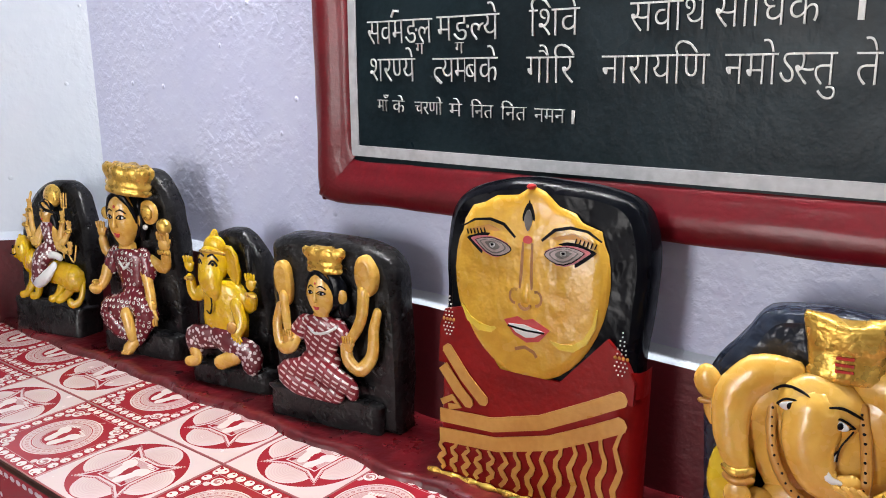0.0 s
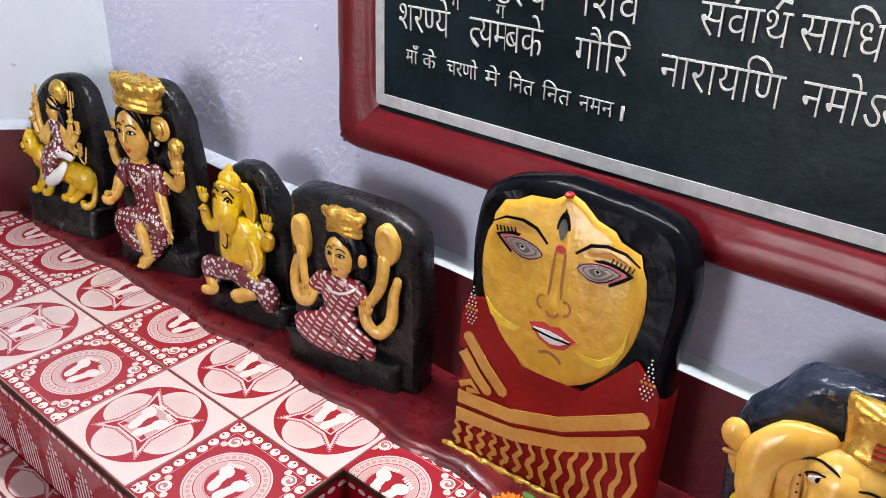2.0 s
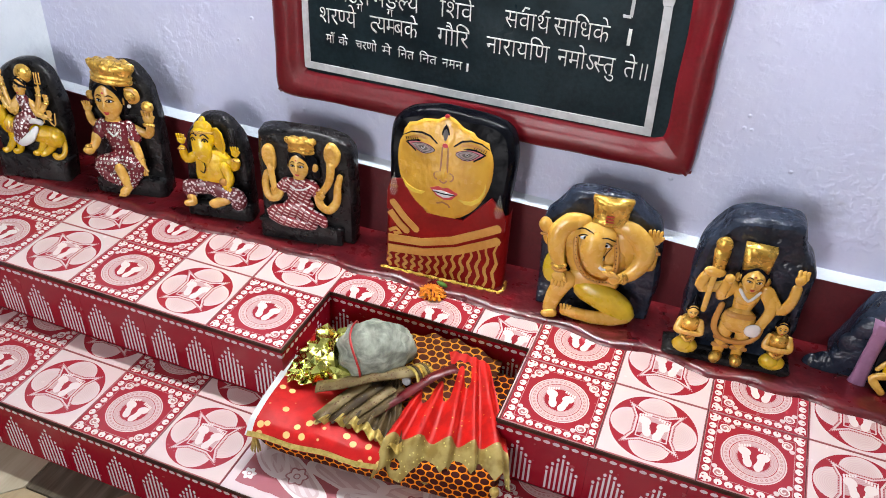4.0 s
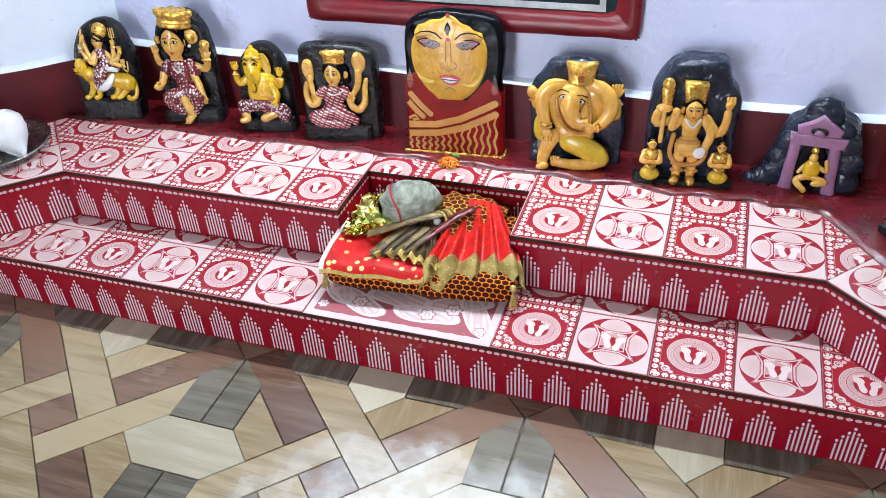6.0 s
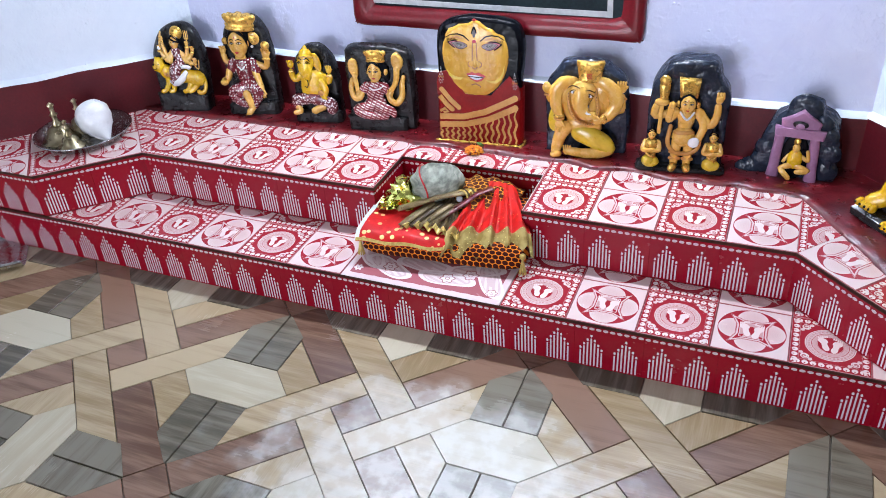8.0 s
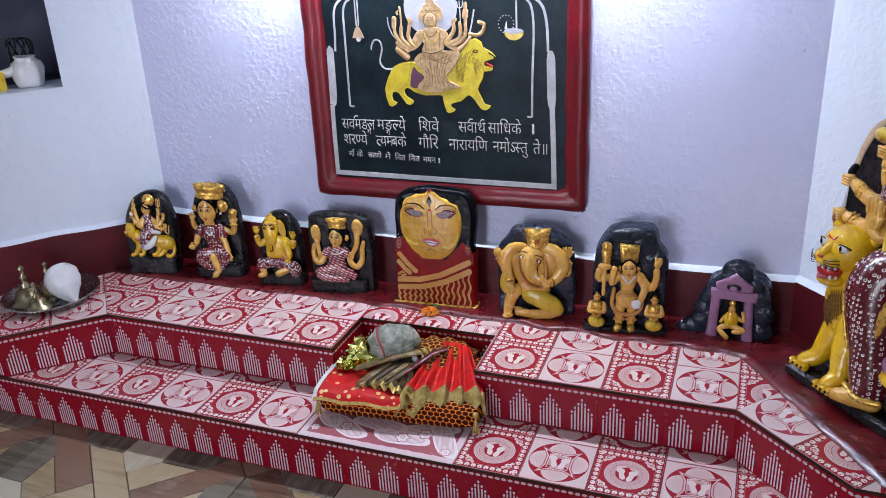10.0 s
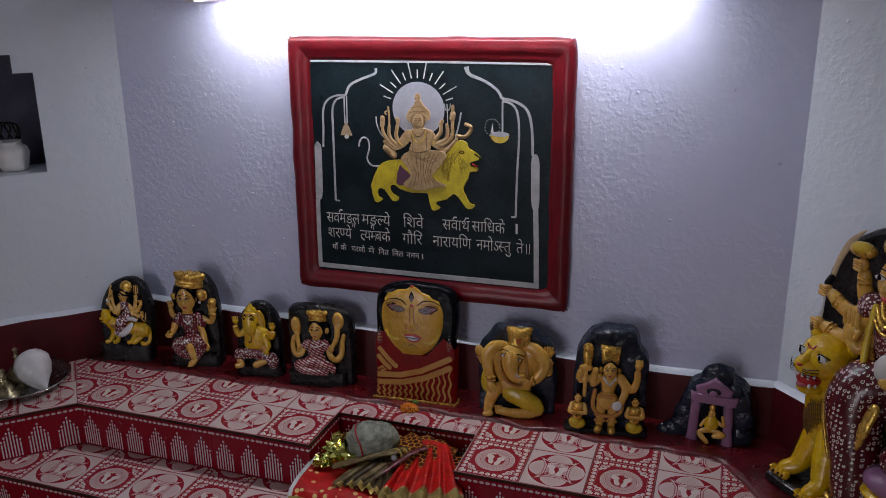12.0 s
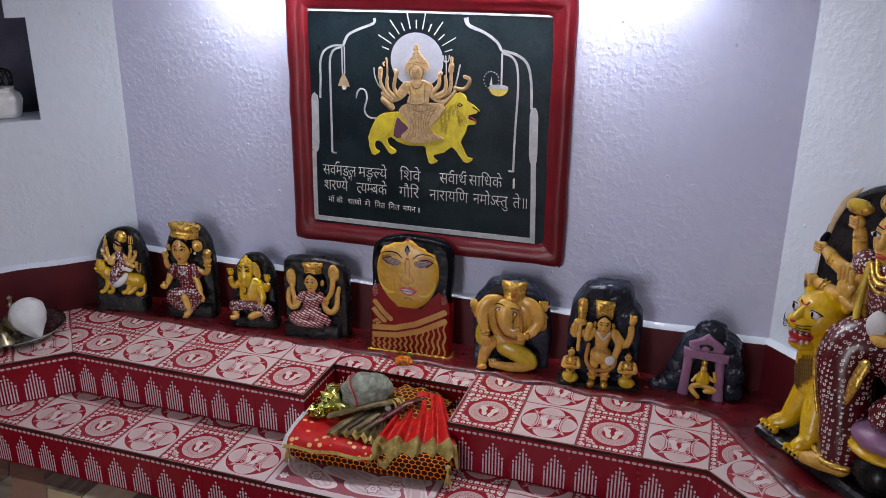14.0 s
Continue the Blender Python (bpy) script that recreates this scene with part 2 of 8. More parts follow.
def ringed(name, base, dot, scale, loose=0.35):
    """Small pale curls strewn over a painted cloth."""
    k = Mat(name, base, rough=0.26, coat=0.4)
    n = k.t.nodes.new("ShaderNodeTexVoronoi")
    n.inputs["Scale"].default_value, n.inputs["Randomness"].default_value = scale, loose
    k.t.links.new(k.coord.outputs["Object"], n.inputs["Vector"])
    way = k.t.nodes.new("ShaderNodeVectorMath")
    way.operation = "SUBTRACT"
    k.t.links.new(k.coord.outputs["Object"], way.inputs[0])
    k.t.links.new(n.outputs["Position"], way.inputs[1])
    parts = k.t.nodes.new("ShaderNodeSeparateXYZ")
    k.t.links.new(way.outputs[0], parts.inputs[0])
    u, _, v = [S(k.t, o) for o in parts.outputs]
    r = S(k.t, n.outputs["Distance"])
    curl = (r - ((v.op("ARCTAN2", u) / 6.28319 + 0.8).fract() * 0.24 + 0.14)).abs().below(0.075) * r.below(0.46)
    k.color(k.mix(curl, k.mix(k.noise(30, 2), base, tuple(c * 0.6 for c in base)), dot))
    k.bump(curl * 0.4 + k.noise(60, 2), 0.3, 0.003)
    return k.m


def striped(name, base, line, freq, rough=0.3):
    k = Mat(name, base, rough, coat=0.3)
    x, y, z = k.axes()
    n = k.noise(22, 2)
    w = ((x * 0.5 + z) * freq + n * 9.0).sin()
    breaks = ((x - z * 0.5) * freq * 0.62 + n * 4.0).sin().above(-0.62)
    k.color(k.mix(w.above(0.45) * breaks, base, line))
    k.bump(k.noise(60, 2), 0.3, 0.003)
    return k.m


def honeycomb(name, base, spot, size):
    """Dark round spots in an orange net."""
    k = Mat(name, base, 0.8)
    k.p.inputs["Specular IOR Level"].default_value = 0.15
    x, y, z = k.axes()
    u, v = x / size, (y + z) / (size * 0.866)
    row = v.floor()
    shift = (row * 0.5).fract()
    a, b = (u + shift).fract() - 0.5, v.fract() - 0.5
    d = hyp(a, b * 0.9)
    n = k.noise(300, 2)
    k.color(k.mix(k.ramp(d + n * 0.06, 0.46, 0.51), spot, base))
    k.bump(n + k.noise(14, 2) * 2.0, 0.35, 0.002)
    return k.m


LAVENDER = plaster("lavender_plaster", (0.70, 0.745, 0.96), (0.65, 0.69, 0.93), ((-0.600, 0.470, 0.045, 0.065), (-0.575, 0.420, 0.040, 0.030), (0.610, 0.500, 0.050, 0.040)))
PALEWALL = plaster("pale_plaster", (0.72, 0.79, 0.88), (0.68, 0.75, 0.85))
# for walls and ceiling out of view, grey enough to cut bounced light
UNSEEN_GREY = plaster("unseen_room_grey", (0.34, 0.33, 0.33), (0.28, 0.27, 0.27))
MAROON = paint("maroon_oil_paint", (0.15, 0.008, 0.012), (0.07, 0.004, 0.007), 0.28, 22, 0.8, coat=0.35, fine=60.0, depth=0.007)
DADO = paint("dado_maroon", (0.105, 0.006, 0.011), (0.070, 0.004, 0.008), 0.40, 9, 0.5)
FRAMERED = paint("frame_red", (0.16, 0.005, 0.011), (0.115, 0.0035, 0.008), 0.34, 16, 0.5, coat=0.15, shine=0.3)
NOSING = paint("dark_tile_edge", (0.060, 0.022, 0.014), (0.030, 0.010, 0.008), 0.6, shine=0.12)
BOARD = paint("black_board", (0.003, 0.009, 0.013), (0.010, 0.021, 0.027), 0.30, 8, 0.35, shine=0.13)
CHALK = paint("white_lettering", (0.74, 0.74, 0.72), (0.58, 0.59, 0.58), 0.5, 60)
SILVERPAINT = paint("silver_line", (0.52, 0.53, 0.55), (0.40, 0.41, 0.43), 0.42, 40)
TILE_C, TILE_L, TILE_W, TILE_R = circle_tile(), lotus_tile(), wide_tile(), riser_tile()
PLANK_BEIGE = wood_plank("plank_beige", (0.44, 0.345, 0.205), (0.26, 0.185, 0.092))
PLANK_BROWN = wood_plank("plank_brown", (0.235, 0.140, 0.090), (0.110, 0.058, 0.034))
PLANK_GREY = wood_plank("plank_grey", (0.185, 0.165, 0.118), (0.085, 0.074, 0.050))
PLANK_CREAM = wood_plank("plank_cream", (0.52, 0.475, 0.345), (0.42, 0.37, 0.255))
GROUT = paint("grout", (0.26, 0.22, 0.165), (0.17, 0.14, 0.10), 0.6)
STONE = paint("black_enamel_stone", (0.016, 0.0155, 0.0165), (0.005, 0.005, 0.006), 0.26, 24, 0.9, coat=0.22, fine=170.0, shine=0.16, depth=0.006)
BLUESTONE = paint("blue_black_enamel", (0.022, 0.031, 0.052), (0.009, 0.013, 0.024), 0.18, 30, 0.9, fine=70.0, shine=0.36, depth=0.011)
HAIR = paint("black_gloss", (0.004, 0.005, 0.007), (0.002, 0.002, 0.004), 0.14, 18, 0.5, fine=60.0, shine=0.10, depth=0.005)
YELLOW = paint("yellow_enamel", (0.76, 0.49, 0.006), (0.66, 0.37, 0.004), 0.22, 40, 0.9, coat=0.5, fine=120.0, depth=0.005)
LEMON = paint("lemon_enamel", (0.70, 0.50, 0.03), (0.60, 0.40, 0.02), 0.27, 26, 0.4, coat=0.3)
SKIN = paint("tan_enamel", (0.74, 0.45, 0.095), (0.62, 0.32, 0.05), 0.24, 38, 0.6, coat=0.5, fine=120.0)
PEACH = paint("peach_enamel", (0.75, 0.44, 0.090), (0.67, 0.35, 0.050), 0.24, 26, 0.5, coat=0.5, fine=110.0)
FACE = paint("ochre_face_enamel", (0.68, 0.385, 0.045), (0.59, 0.305, 0.030), 0.22, 22, 0.8, coat=0.30, fine=90.0, shine=0.4, depth=0.005)
GOLD = paint("gold_paint", (0.72, 0.46, 0.10), (0.55, 0.31, 0.05), 0.26, 50, 0.8, metal=0.65)
WHITE = paint("white_enamel", (0.75, 0.75, 0.74), (0.66, 0.66, 0.66), 0.3, 30, 0.3)
GREYEYE = paint("grey_eye", (0.12, 0.10, 0.09), (0.08, 0.07, 0.06), 0.3, 90)
ROSE = paint("rose_enamel", (0.50, 0.13, 0.15), (0.40, 0.09, 0.11), 0.3, 60)
SCARLET = paint("scarlet_enamel", (0.55, 0.03, 0.03), (0.42, 0.02, 0.02), 0.3, 30, 0.3)
SARI = paint("deep_red_enamel", (0.27, 0.007, 0.007), (0.20, 0.005, 0.005), 0.30, 12, 0.4, shine=0.16)
STRIPE = paint("ochre_stripe", (0.56, 0.28, 0.06), (0.46, 0.20, 0.035), 0.3, 20, 0.3)
EYEPALE = paint("eye_pale", (0.34, 0.26, 0.25), (0.27, 0.20, 0.19), 0.3, 60)
BROWNLINE = paint("brown_line", (0.34, 0.13, 0.025), (0.28, 0.10, 0.018), 0.3)
ORANGESHADE = paint("orange_shade", (0.58, 0.26, 0.03), (0.52, 0.22, 0.025), 0.3)
MAUVE = paint("mauve_enamel", (0.34, 0.17, 0.30), (0.27, 0.13, 0.24), 0.32, 30, 0.5)
DOTS = dotted("maroon_white_dots", (0.15, 0.008, 0.016), (0.68, 0.60, 0.60), 165, 0.36)
STRIPED = striped("maroon_white_stripes", (0.20, 0.008, 0.016), (0.70, 0.57, 0.56), 760)
CURLS = ringed("maroon_curls", (0.115, 0.005, 0.011), (0.74, 0.66, 0.62), 92)
SMALLCURLS = ringed("maroon_small_curls", (0.17, 0.008, 0.018), (0.72, 0.64, 0.62), 122, 0.45)
# niche lining, one slate tone darker than the wall around it
NICHE = paint("slate_niche_tone", (0.10, 0.10, 0.15), (0.06, 0.06, 0.10), 0.6, 9, 0.3)


# ---------- mesh builders ----------
class Build:
    """Gathers vertices and faces with materials, and makes one mesh of them."""

    def __init__(self):
        self.begin()

    def begin(self):
        self.v, self.f, self.mi, self.mats, self.sm = [], [], [], [], []

    def slot(self, m):
        if m not in self.mats:
            self.mats.append(m)
        return self.mats.index(m)

    def add(self, verts, faces, m, smooth=True):
        o, s = len(self.v), self.slot(m)
        self.v += [tuple(p) for p in verts]
        for f in faces:
            self.f.append([o + i for i in f])
            self.mi.append(s)
            self.sm.append(smooth)
        return self

    def grid(self, rows, m, ring=True, caps=False, smooth=True):
        """Skins rows of equal length; ring closes each row."""
        n, k = len(rows[0]), len(rows)
        fs = []
        for i in range(k - 1):
            for j in range(n if ring else n - 1):
                a, b = i * n + j, i * n + (j + 1) % n
                fs.append((a, b, b + n, a + n))
        if caps:
            fs += [tuple(reversed(range(n))), tuple(range((k - 1) * n, k * n))]
        return self.add([p for r in rows for p in r], fs, m, smooth)

    def ell(self, c, r, m, rot=(0, 0, 0), n=14):
        e = Euler([radians(a) for a in rot]).to_matrix()
        rows = []
        k = max(6, n // 2 + 2)
        for i in range(k + 1):
            t = math.pi * (0.02 + 0.96 * i / k)
            row = []
            for j in range(n):
                a = 2 * math.pi * j / n
                p = e @ Vector((r[0] * math.sin(t) * math.cos(a), r[1] * math.sin(t) * math.sin(a), -r[2] * math.cos(t)))
                row.append((c[0] + p.x, c[1] + p.y, c[2] + p.z))
            rows.append(row)
        return self.grid(rows, m, caps=True)

    def tube(self, pts, rad, m, n=9, flat=1.0):
        """A limb through pts, tapered by the radii, with rounded ends."""
        ps = [Vector(p) for p in pts]
        if len(ps) > 2:
            fine, rf = [], []
            rs = list(rad) if isinstance(rad, (list, tuple)) else [rad] * len(ps)
            for i in range(len(ps) - 1):
                a, b = ps[max(i - 1, 0)], ps[min(i + 2, len(ps) - 1)]
                for s in range(4):
                    t = s / 4
                    p = 0.5 * ((2 * ps[i]) + (ps[i + 1] - a) * t + (2 * a - 5 * ps[i] + 4 * ps[i + 1] - b) * t * t + (3 * ps[i] - a - 3 * ps[i + 1] + b) * t ** 3)
                    fine.append(p)
                    rf.append(rs[i] + (rs[i + 1] - rs[i]) * t)
            fine.append(ps[-1]), rf.append(rs[-1])
            ps, rs = fine, rf
        else:
            rs = list(rad) if isinstance(rad, (list, tuple)) else [rad] * len(ps)
        d0, d1 = (ps[0] - ps[1]).normalized(), (ps[-1] - ps[-2]).normalized()
        ps = [ps[0] + d0 * rs[0] * 0.9, ps[0] + d0 * rs[0] * 0.6, *ps, ps[-1] + d1 * rs[-1] * 0.6, ps[-1] + d1 * rs[-1] * 0.9]
        rs = [rs[0] * 0.3, rs[0] * 0.75, *rs, rs[-1] * 0.75, rs[-1] * 0.3]
        up = Vector((0, 1, 0))
        rows = []
        for i, p in enumerate(ps):
            d = (ps[min(i + 1, len(ps) - 1)] - ps[max(i - 1, 0)]).normalized()
            if abs(d.dot(up)) > 0.95:
                up = Vector((1, 0, 0))
            a = d.cross(up).normalized()
            b = a.cross(d).normalized()
            rows.append([p + a * (rs[i] * math.cos(q)) + b * (rs[i] * flat * math.sin(q)) for q in (2 * math.pi * j / n for j in range(n))])
        return self.grid(rows, m, caps=True)

    def slab(self, outline, y0, y1, m, soft=0.01, rough=0.0, seed=0):
        """A standing slab: outline in x, z; from the front y0 to the back y1, with rounded front edges."""
        pts = [Vector((x, z)) for x, z in outline]
        c = sum(pts, Vector((0, 0))) / len(pts)
        rows = []
        for y, k in ((y1, 0.0), (y0 + soft, 0.0), (y0 + soft * 0.35, 0.35), (y0, 1.0)):
            row = []
            for i, p in enumerate(pts):
                d = c - p
                q = p + d.normalized() * soft * k
                w = Vector((q.x, y, q.y))
                if rough:
                    w += noise.noise_vector(w * 22 + Vector((seed, 0, 0))) * rough
                row.append(w)
            rows.append(row)
        self.grid(rows, m)
        n = len(pts)
        front = rows[-1]
        mid = [Vector((c.x + (p.x - c.x) * 0.55, p.y + noise.noise(p * 30) * rough, c.y + (p.z - c.y) * 0.55)) for p in front]
        self.grid([front, mid], m)
        self.add(mid, [tuple(range(n))], m)
        return self.add(rows[0], [tuple(reversed(range(n)))], m, False)

    def box(self, x0, x1, y0, y1, z0, z1, m, soft=0.0):
        c = min(soft, (x1 - x0) * 0.45, (y1 - y0) * 0.45)
        rows = []
        for z, k in ((z0, c), (z0 + c, 0), (z1 - c, 0), (z1, c)) if c else ((z0, 0), (z1, 0)):
            rows.append([(x0 + k, y0 + k, z), (x1 - k, y0 + k, z), (x1 - k, y1 - k, z), (x0 + k, y1 - k, z)])
        return self.grid(rows, m, caps=True, smooth=False)

    def prism(self, poly, z0, z1, m, chamfer=0.0):
        """An upright prism on a plan polygon (anticlockwise), its top edge chamfered."""
        n = len(poly)
        rows = [[(x, y, z0) for x, y in poly]]
        if chamfer:
            rows.append([(x, y, z1 - chamfer) for x, y in poly])
            rows.append([(x, y, z1) for x, y in shrink(poly, chamfer)])
        else:
            rows.append([(x, y, z1) for x, y in poly])
        return self.grid(rows, m, caps=True, smooth=False)

    def ribbon(self, pts, w, y0, thick, m):
        """A flat painted line in the x, z plane, standing thick proud of y0."""
        ps = [Vector(p) for p in pts]
        ws = list(w) if isinstance(w, (list, tuple)) else [w] * len(ps)
        rows = []
        for i, p in enumerate(ps):
            d = (ps[min(i + 1, len(ps) - 1)] - ps[max(i - 1, 0)]).normalized()
            q = Vector((-d.y, d.x)) * ws[i] * 0.5
            a, b = p + q, p - q
            rows.append([(a.x, y0, a.y), (a.x, y0 - thick, a.y), (b.x, y0 - thick, b.y), (b.x, y0, b.y)])
        return self.grid(rows, m, caps=True, smooth=False)

    def flat(self, outline, y0, thick, m):
        """A flat painted shape in the x, z plane."""
        n = len(outline)
        return self.grid([[(x, y0, z) for x, z in outline], [(x, y0 - thick, z) for x, z in outline]], m, caps=True, smooth=False)

    def jitter(self, amp, freq=40.0):
        out = []
        for p in self.v:
            q = Vector(p)
            out.append(tuple(q + noise.noise_vector(q * freq) * amp))
        self.v = out
        return self

    def mesh(self, name):
        me = bpy.data.meshes.new(name)
        me.from_pydata(self.v, [], self.f)
        for m in self.mats:
            me.materials.append(m)
        me.polygons.foreach_set("material_index", self.mi)
        me.polygons.foreach_set("use_smooth", self.sm)
        bm = bmesh.new()
        bm.from_mesh(me)
        bmesh.ops.recalc_face_normals(bm, faces=bm.faces)
        bm.to_mesh(me)
        bm.free()
        return me

    def thing(self, name, label, category, m=None, group="", kind=""):
        ob = tagged(new(name, self.mesh(name)), label, category, group, kind)
        ob.matrix_world = m or Matrix()
        return ob

    def part(self, name, parent, label="", m=None):
        ob = tagged(new(name, self.mesh(name)), label)
        ob.parent = parent
        ob.matrix_local = m or Matrix()
        return ob


def empty(name, label, category, m=None, group="", kind=""):
    ob = tagged(new(name), label, category, group, kind)
    ob.matrix_world = m or Matrix()
    return ob


def shrink(poly, d):
    """A convex polygon with each edge moved inwards by d."""
    n = len(poly)
    out = []
    for i in range(n):
        p0, p, p1 = Vector(poly[i - 1]), Vector(poly[i]), Vector(poly[(i + 1) % n])
        a, b = (p - p0).normalized(), (p1 - p).normalized()
        na, nb = Vector((-a.y, a.x)), Vector((-b.y, b.x))
        k = (na + nb) / max(0.35, 1 + na.dot(nb))
        out.append(tuple(p + k * d))
    return out


def clip(poly, region):
    """poly cut by a convex region, both anticlockwise."""
    for i in range(len(region)):
        a, b = Vector(region[i]), Vector(region[(i + 1) % len(region)])
        e = b - a
        out = []
        for j in range(len(poly)):
            p, q = Vector(poly[j - 1]), Vector(poly[j])
            sp, sq = e.cross(p - a), e.cross(q - a)
            if (sp < 0) != (sq < 0):
                out.append(tuple(p + (q - p) * (sp / (sp - sq))))
            if sq >= 0:
                out.append(tuple(q))
        poly = out
        if len(poly) < 3:
            return []
    clean = [p for i, p in enumerate(poly) if (Vector(p) - Vector(poly[i - 1])).length > 0.002]
    return clean if len(clean) > 2 else []


def area(poly):
    return 0.5 * sum(poly[i - 1][0] * poly[i][1] - poly[i][0] * poly[i - 1][1] for i in range(len(poly)))


def arc(cx, cz, rx, rz, a0, a1, n):
    return [(cx + rx * math.cos(radians(a0 + (a1 - a0) * i / n)), cz + rz * math.sin(radians(a0 + (a1 - a0) * i / n))) for i in range(n + 1)]


# ---------- the room ----------
YW = 0.742                      # back wall
CL, CR = (-0.930, YW), (0.915, YW)
WL, WR = (-1.75, YW - 0.82), (1.735, YW - 0.82)
YFRONT, CEIL = -4.6, 3.0


def wall(name, p, q, z0, z1, m, label, thick=0.12):
    """A wall from p to q, thickening to the left of that way."""
    a, b = Vector(p), Vector(q)
    d = (b - a).normalized()
    nrm = Vector((-d.y, d.x)) * thick
    k = Build()
    k.prism([tuple(a), tuple(b), tuple(b + nrm), tuple(a + nrm)], z0, z1, m)
    return k.thing(name, label, "wall", kind="structure")


wall("wall_back", CR, CL, -0.05, CEIL, LAVENDER, "lavender painted rough plaster back wall", -0.14)
wall("wall_right", WR, CR, -0.05, CEIL, PALEWALL, "pale lavender plaster wall set at an angle", -0.14)
wall("wall_side_left", (-1.75, YFRONT), WL, -0.05, CEIL, UNSEEN_GREY, "unseen side wall in bounce-cutting grey", 0.14)
wall("wall_side_right", (1.735, YFRONT), WR, -0.05, CEIL, UNSEEN_GREY, "unseen side wall in bounce-cutting grey", -0.14)
DX0, DX1 = -1.45, -0.25         # assumed opening in the unseen front wall, behind the camera, for the fill lamp
wall("wall_front_a", (-1.75, YFRONT), (DX0, YFRONT), -0.05, CEIL, UNSEEN_GREY, "unseen grey front wall beside the assumed opening", -0.14)
wall("wall_front_b", (DX1, YFRONT), (1.735, YFRONT), -0.05, CEIL, UNSEEN_GREY, "unseen grey front wall beside the assumed opening", -0.14)
wall("wall_front_c", (DX0, YFRONT), (DX1, YFRONT), 2.2, CEIL, UNSEEN_GREY, "unseen grey front wall above the assumed opening", -0.14)
Build().box(-1.95, 1.95, YFRONT - 0.15, 0.9, CEIL, CEIL + 0.1, UNSEEN_GREY).thing("ceiling", "unseen ceiling in bounce-cutting grey", "ceiling", kind="structure")

# left angled wall with a niche: pieces round the opening, in the wall's own frame
LD = (Vector(WL) - Vector(CL)).normalized()
LEFTM = Matrix.Translation((*CL, 0)) @ Matrix(((LD.x, -LD.y, 0, 0), (LD.y, LD.x, 0, 0), (0, 0, 1, 0), (0, 0, 0, 1)))
LLEN = (Vector(WL) - Vector(CL)).length
# local x runs along the wall from the corner, local +y is the room side for this wall
NI0, NI1, NIZ0, NIZ1, NIZ2 = 0.225, 0.60, 0.835, 1.115, 1.165
k = Build()
k.box(0, NI0, -0.14, 0, -0.05, CEIL, PALEWALL)
k.box(NI1, LLEN, -0.14, 0, -0.05, CEIL, PALEWALL)
k.box(NI0, NI1, -0.14, 0, -0.05, NIZ0, PALEWALL)
k.box(NI0, NI1, -0.14, 0, NIZ2, CEIL, PALEWALL)
k.box(NI0, NI0 + 0.05, -0.14, 0, NIZ1, NIZ2, PALEWALL)
k.box(NI1 - 0.05, NI1, -0.14, 0, NIZ1, NIZ2, PALEWALL)
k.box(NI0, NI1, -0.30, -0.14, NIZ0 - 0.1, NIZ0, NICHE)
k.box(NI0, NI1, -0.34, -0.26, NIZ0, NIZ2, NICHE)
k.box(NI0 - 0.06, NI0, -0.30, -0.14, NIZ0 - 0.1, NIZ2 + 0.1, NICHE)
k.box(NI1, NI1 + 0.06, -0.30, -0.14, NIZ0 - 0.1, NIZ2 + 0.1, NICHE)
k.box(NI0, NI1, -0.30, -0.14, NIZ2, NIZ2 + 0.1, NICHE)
wl = k.thing("wall_left", "pale lavender plaster wall with a stepped niche", "wall", LEFTM, kind="structure")

for ob in (bpy.data.objects["wall_back"], wl):
    way = ob.matrix_world.to_3x3().inverted()
    for v in ob.data.vertices:
        q = ob.matrix_world @ v.co
        if q.x < 0:
            v.co += way @ Vector((0.024 * (q.z - 0.4), 0, 0))

# maroon dado with a sloping lavender ledge on top
ZT, ZL, YT, YF = 0.249, 0.123, 0.353, 0.158
NX0, NX1, NY = -0.165, 0.215, 0.524
XL, XR, XL2, XR2, YB = -0.876, 0.802, -1.085, 1.017, 0.585
DPROUD = 0.016


def dado(name, a, b, za, zb, inward, zend=0.0):
    """A painted band from a to b, its top running from za to zb, standing proud towards inward."""
    a, b, w = Vector(a), Vector(b), Vector(inward)
    k = Build()
    n = 40
    rows, top = [], []
    for i in range(n + 1):
        t = i / n
        p = a + (b - a) * t
        z = za + (zb - za) * t + noise.noise((p.x * 9, p.y * 9, 3)) * 0.004
        q = p + w * (DPROUD + noise.noise((p.x * 6, p.y * 6, 8)) * 0.003)
        rows.append([(q.x, q.y, zend), (q.x, q.y, z)])
        top.append([(q.x, q.y, z), (q.x - w.x * 0.002, q.y - w.y * 0.002, z + 0.004), (p.x, p.y, z + 0.012)])
    k.grid(rows, DADO, ring=False)
    k.grid(top, PALEWALL, ring=False)
    return k.thing(name, "glossy maroon painted band with a pale plaster ledge", "dado", kind="structure")


S2 = math.sqrt(0.5)
dado("dado_back", CL, CR, 0.412, 0.384, (0, -1))
dado("dado_left", CL, WL, 0.398, 0.402, (S2, -S2))
dado("dado_right", CR, WR, 0.386, 0.384, (-S2, -S2))

# ---------- stepped platform ----------
k = Build()
k.box(-1.62, 1.62, YF + 0.006, YW + 0.05, 0.0, ZL - 0.008, MAROON)
lower = k.thing("platform_lower", "low red tiled step with printed footprint tiles", "platform", kind="structure")
k = Build()
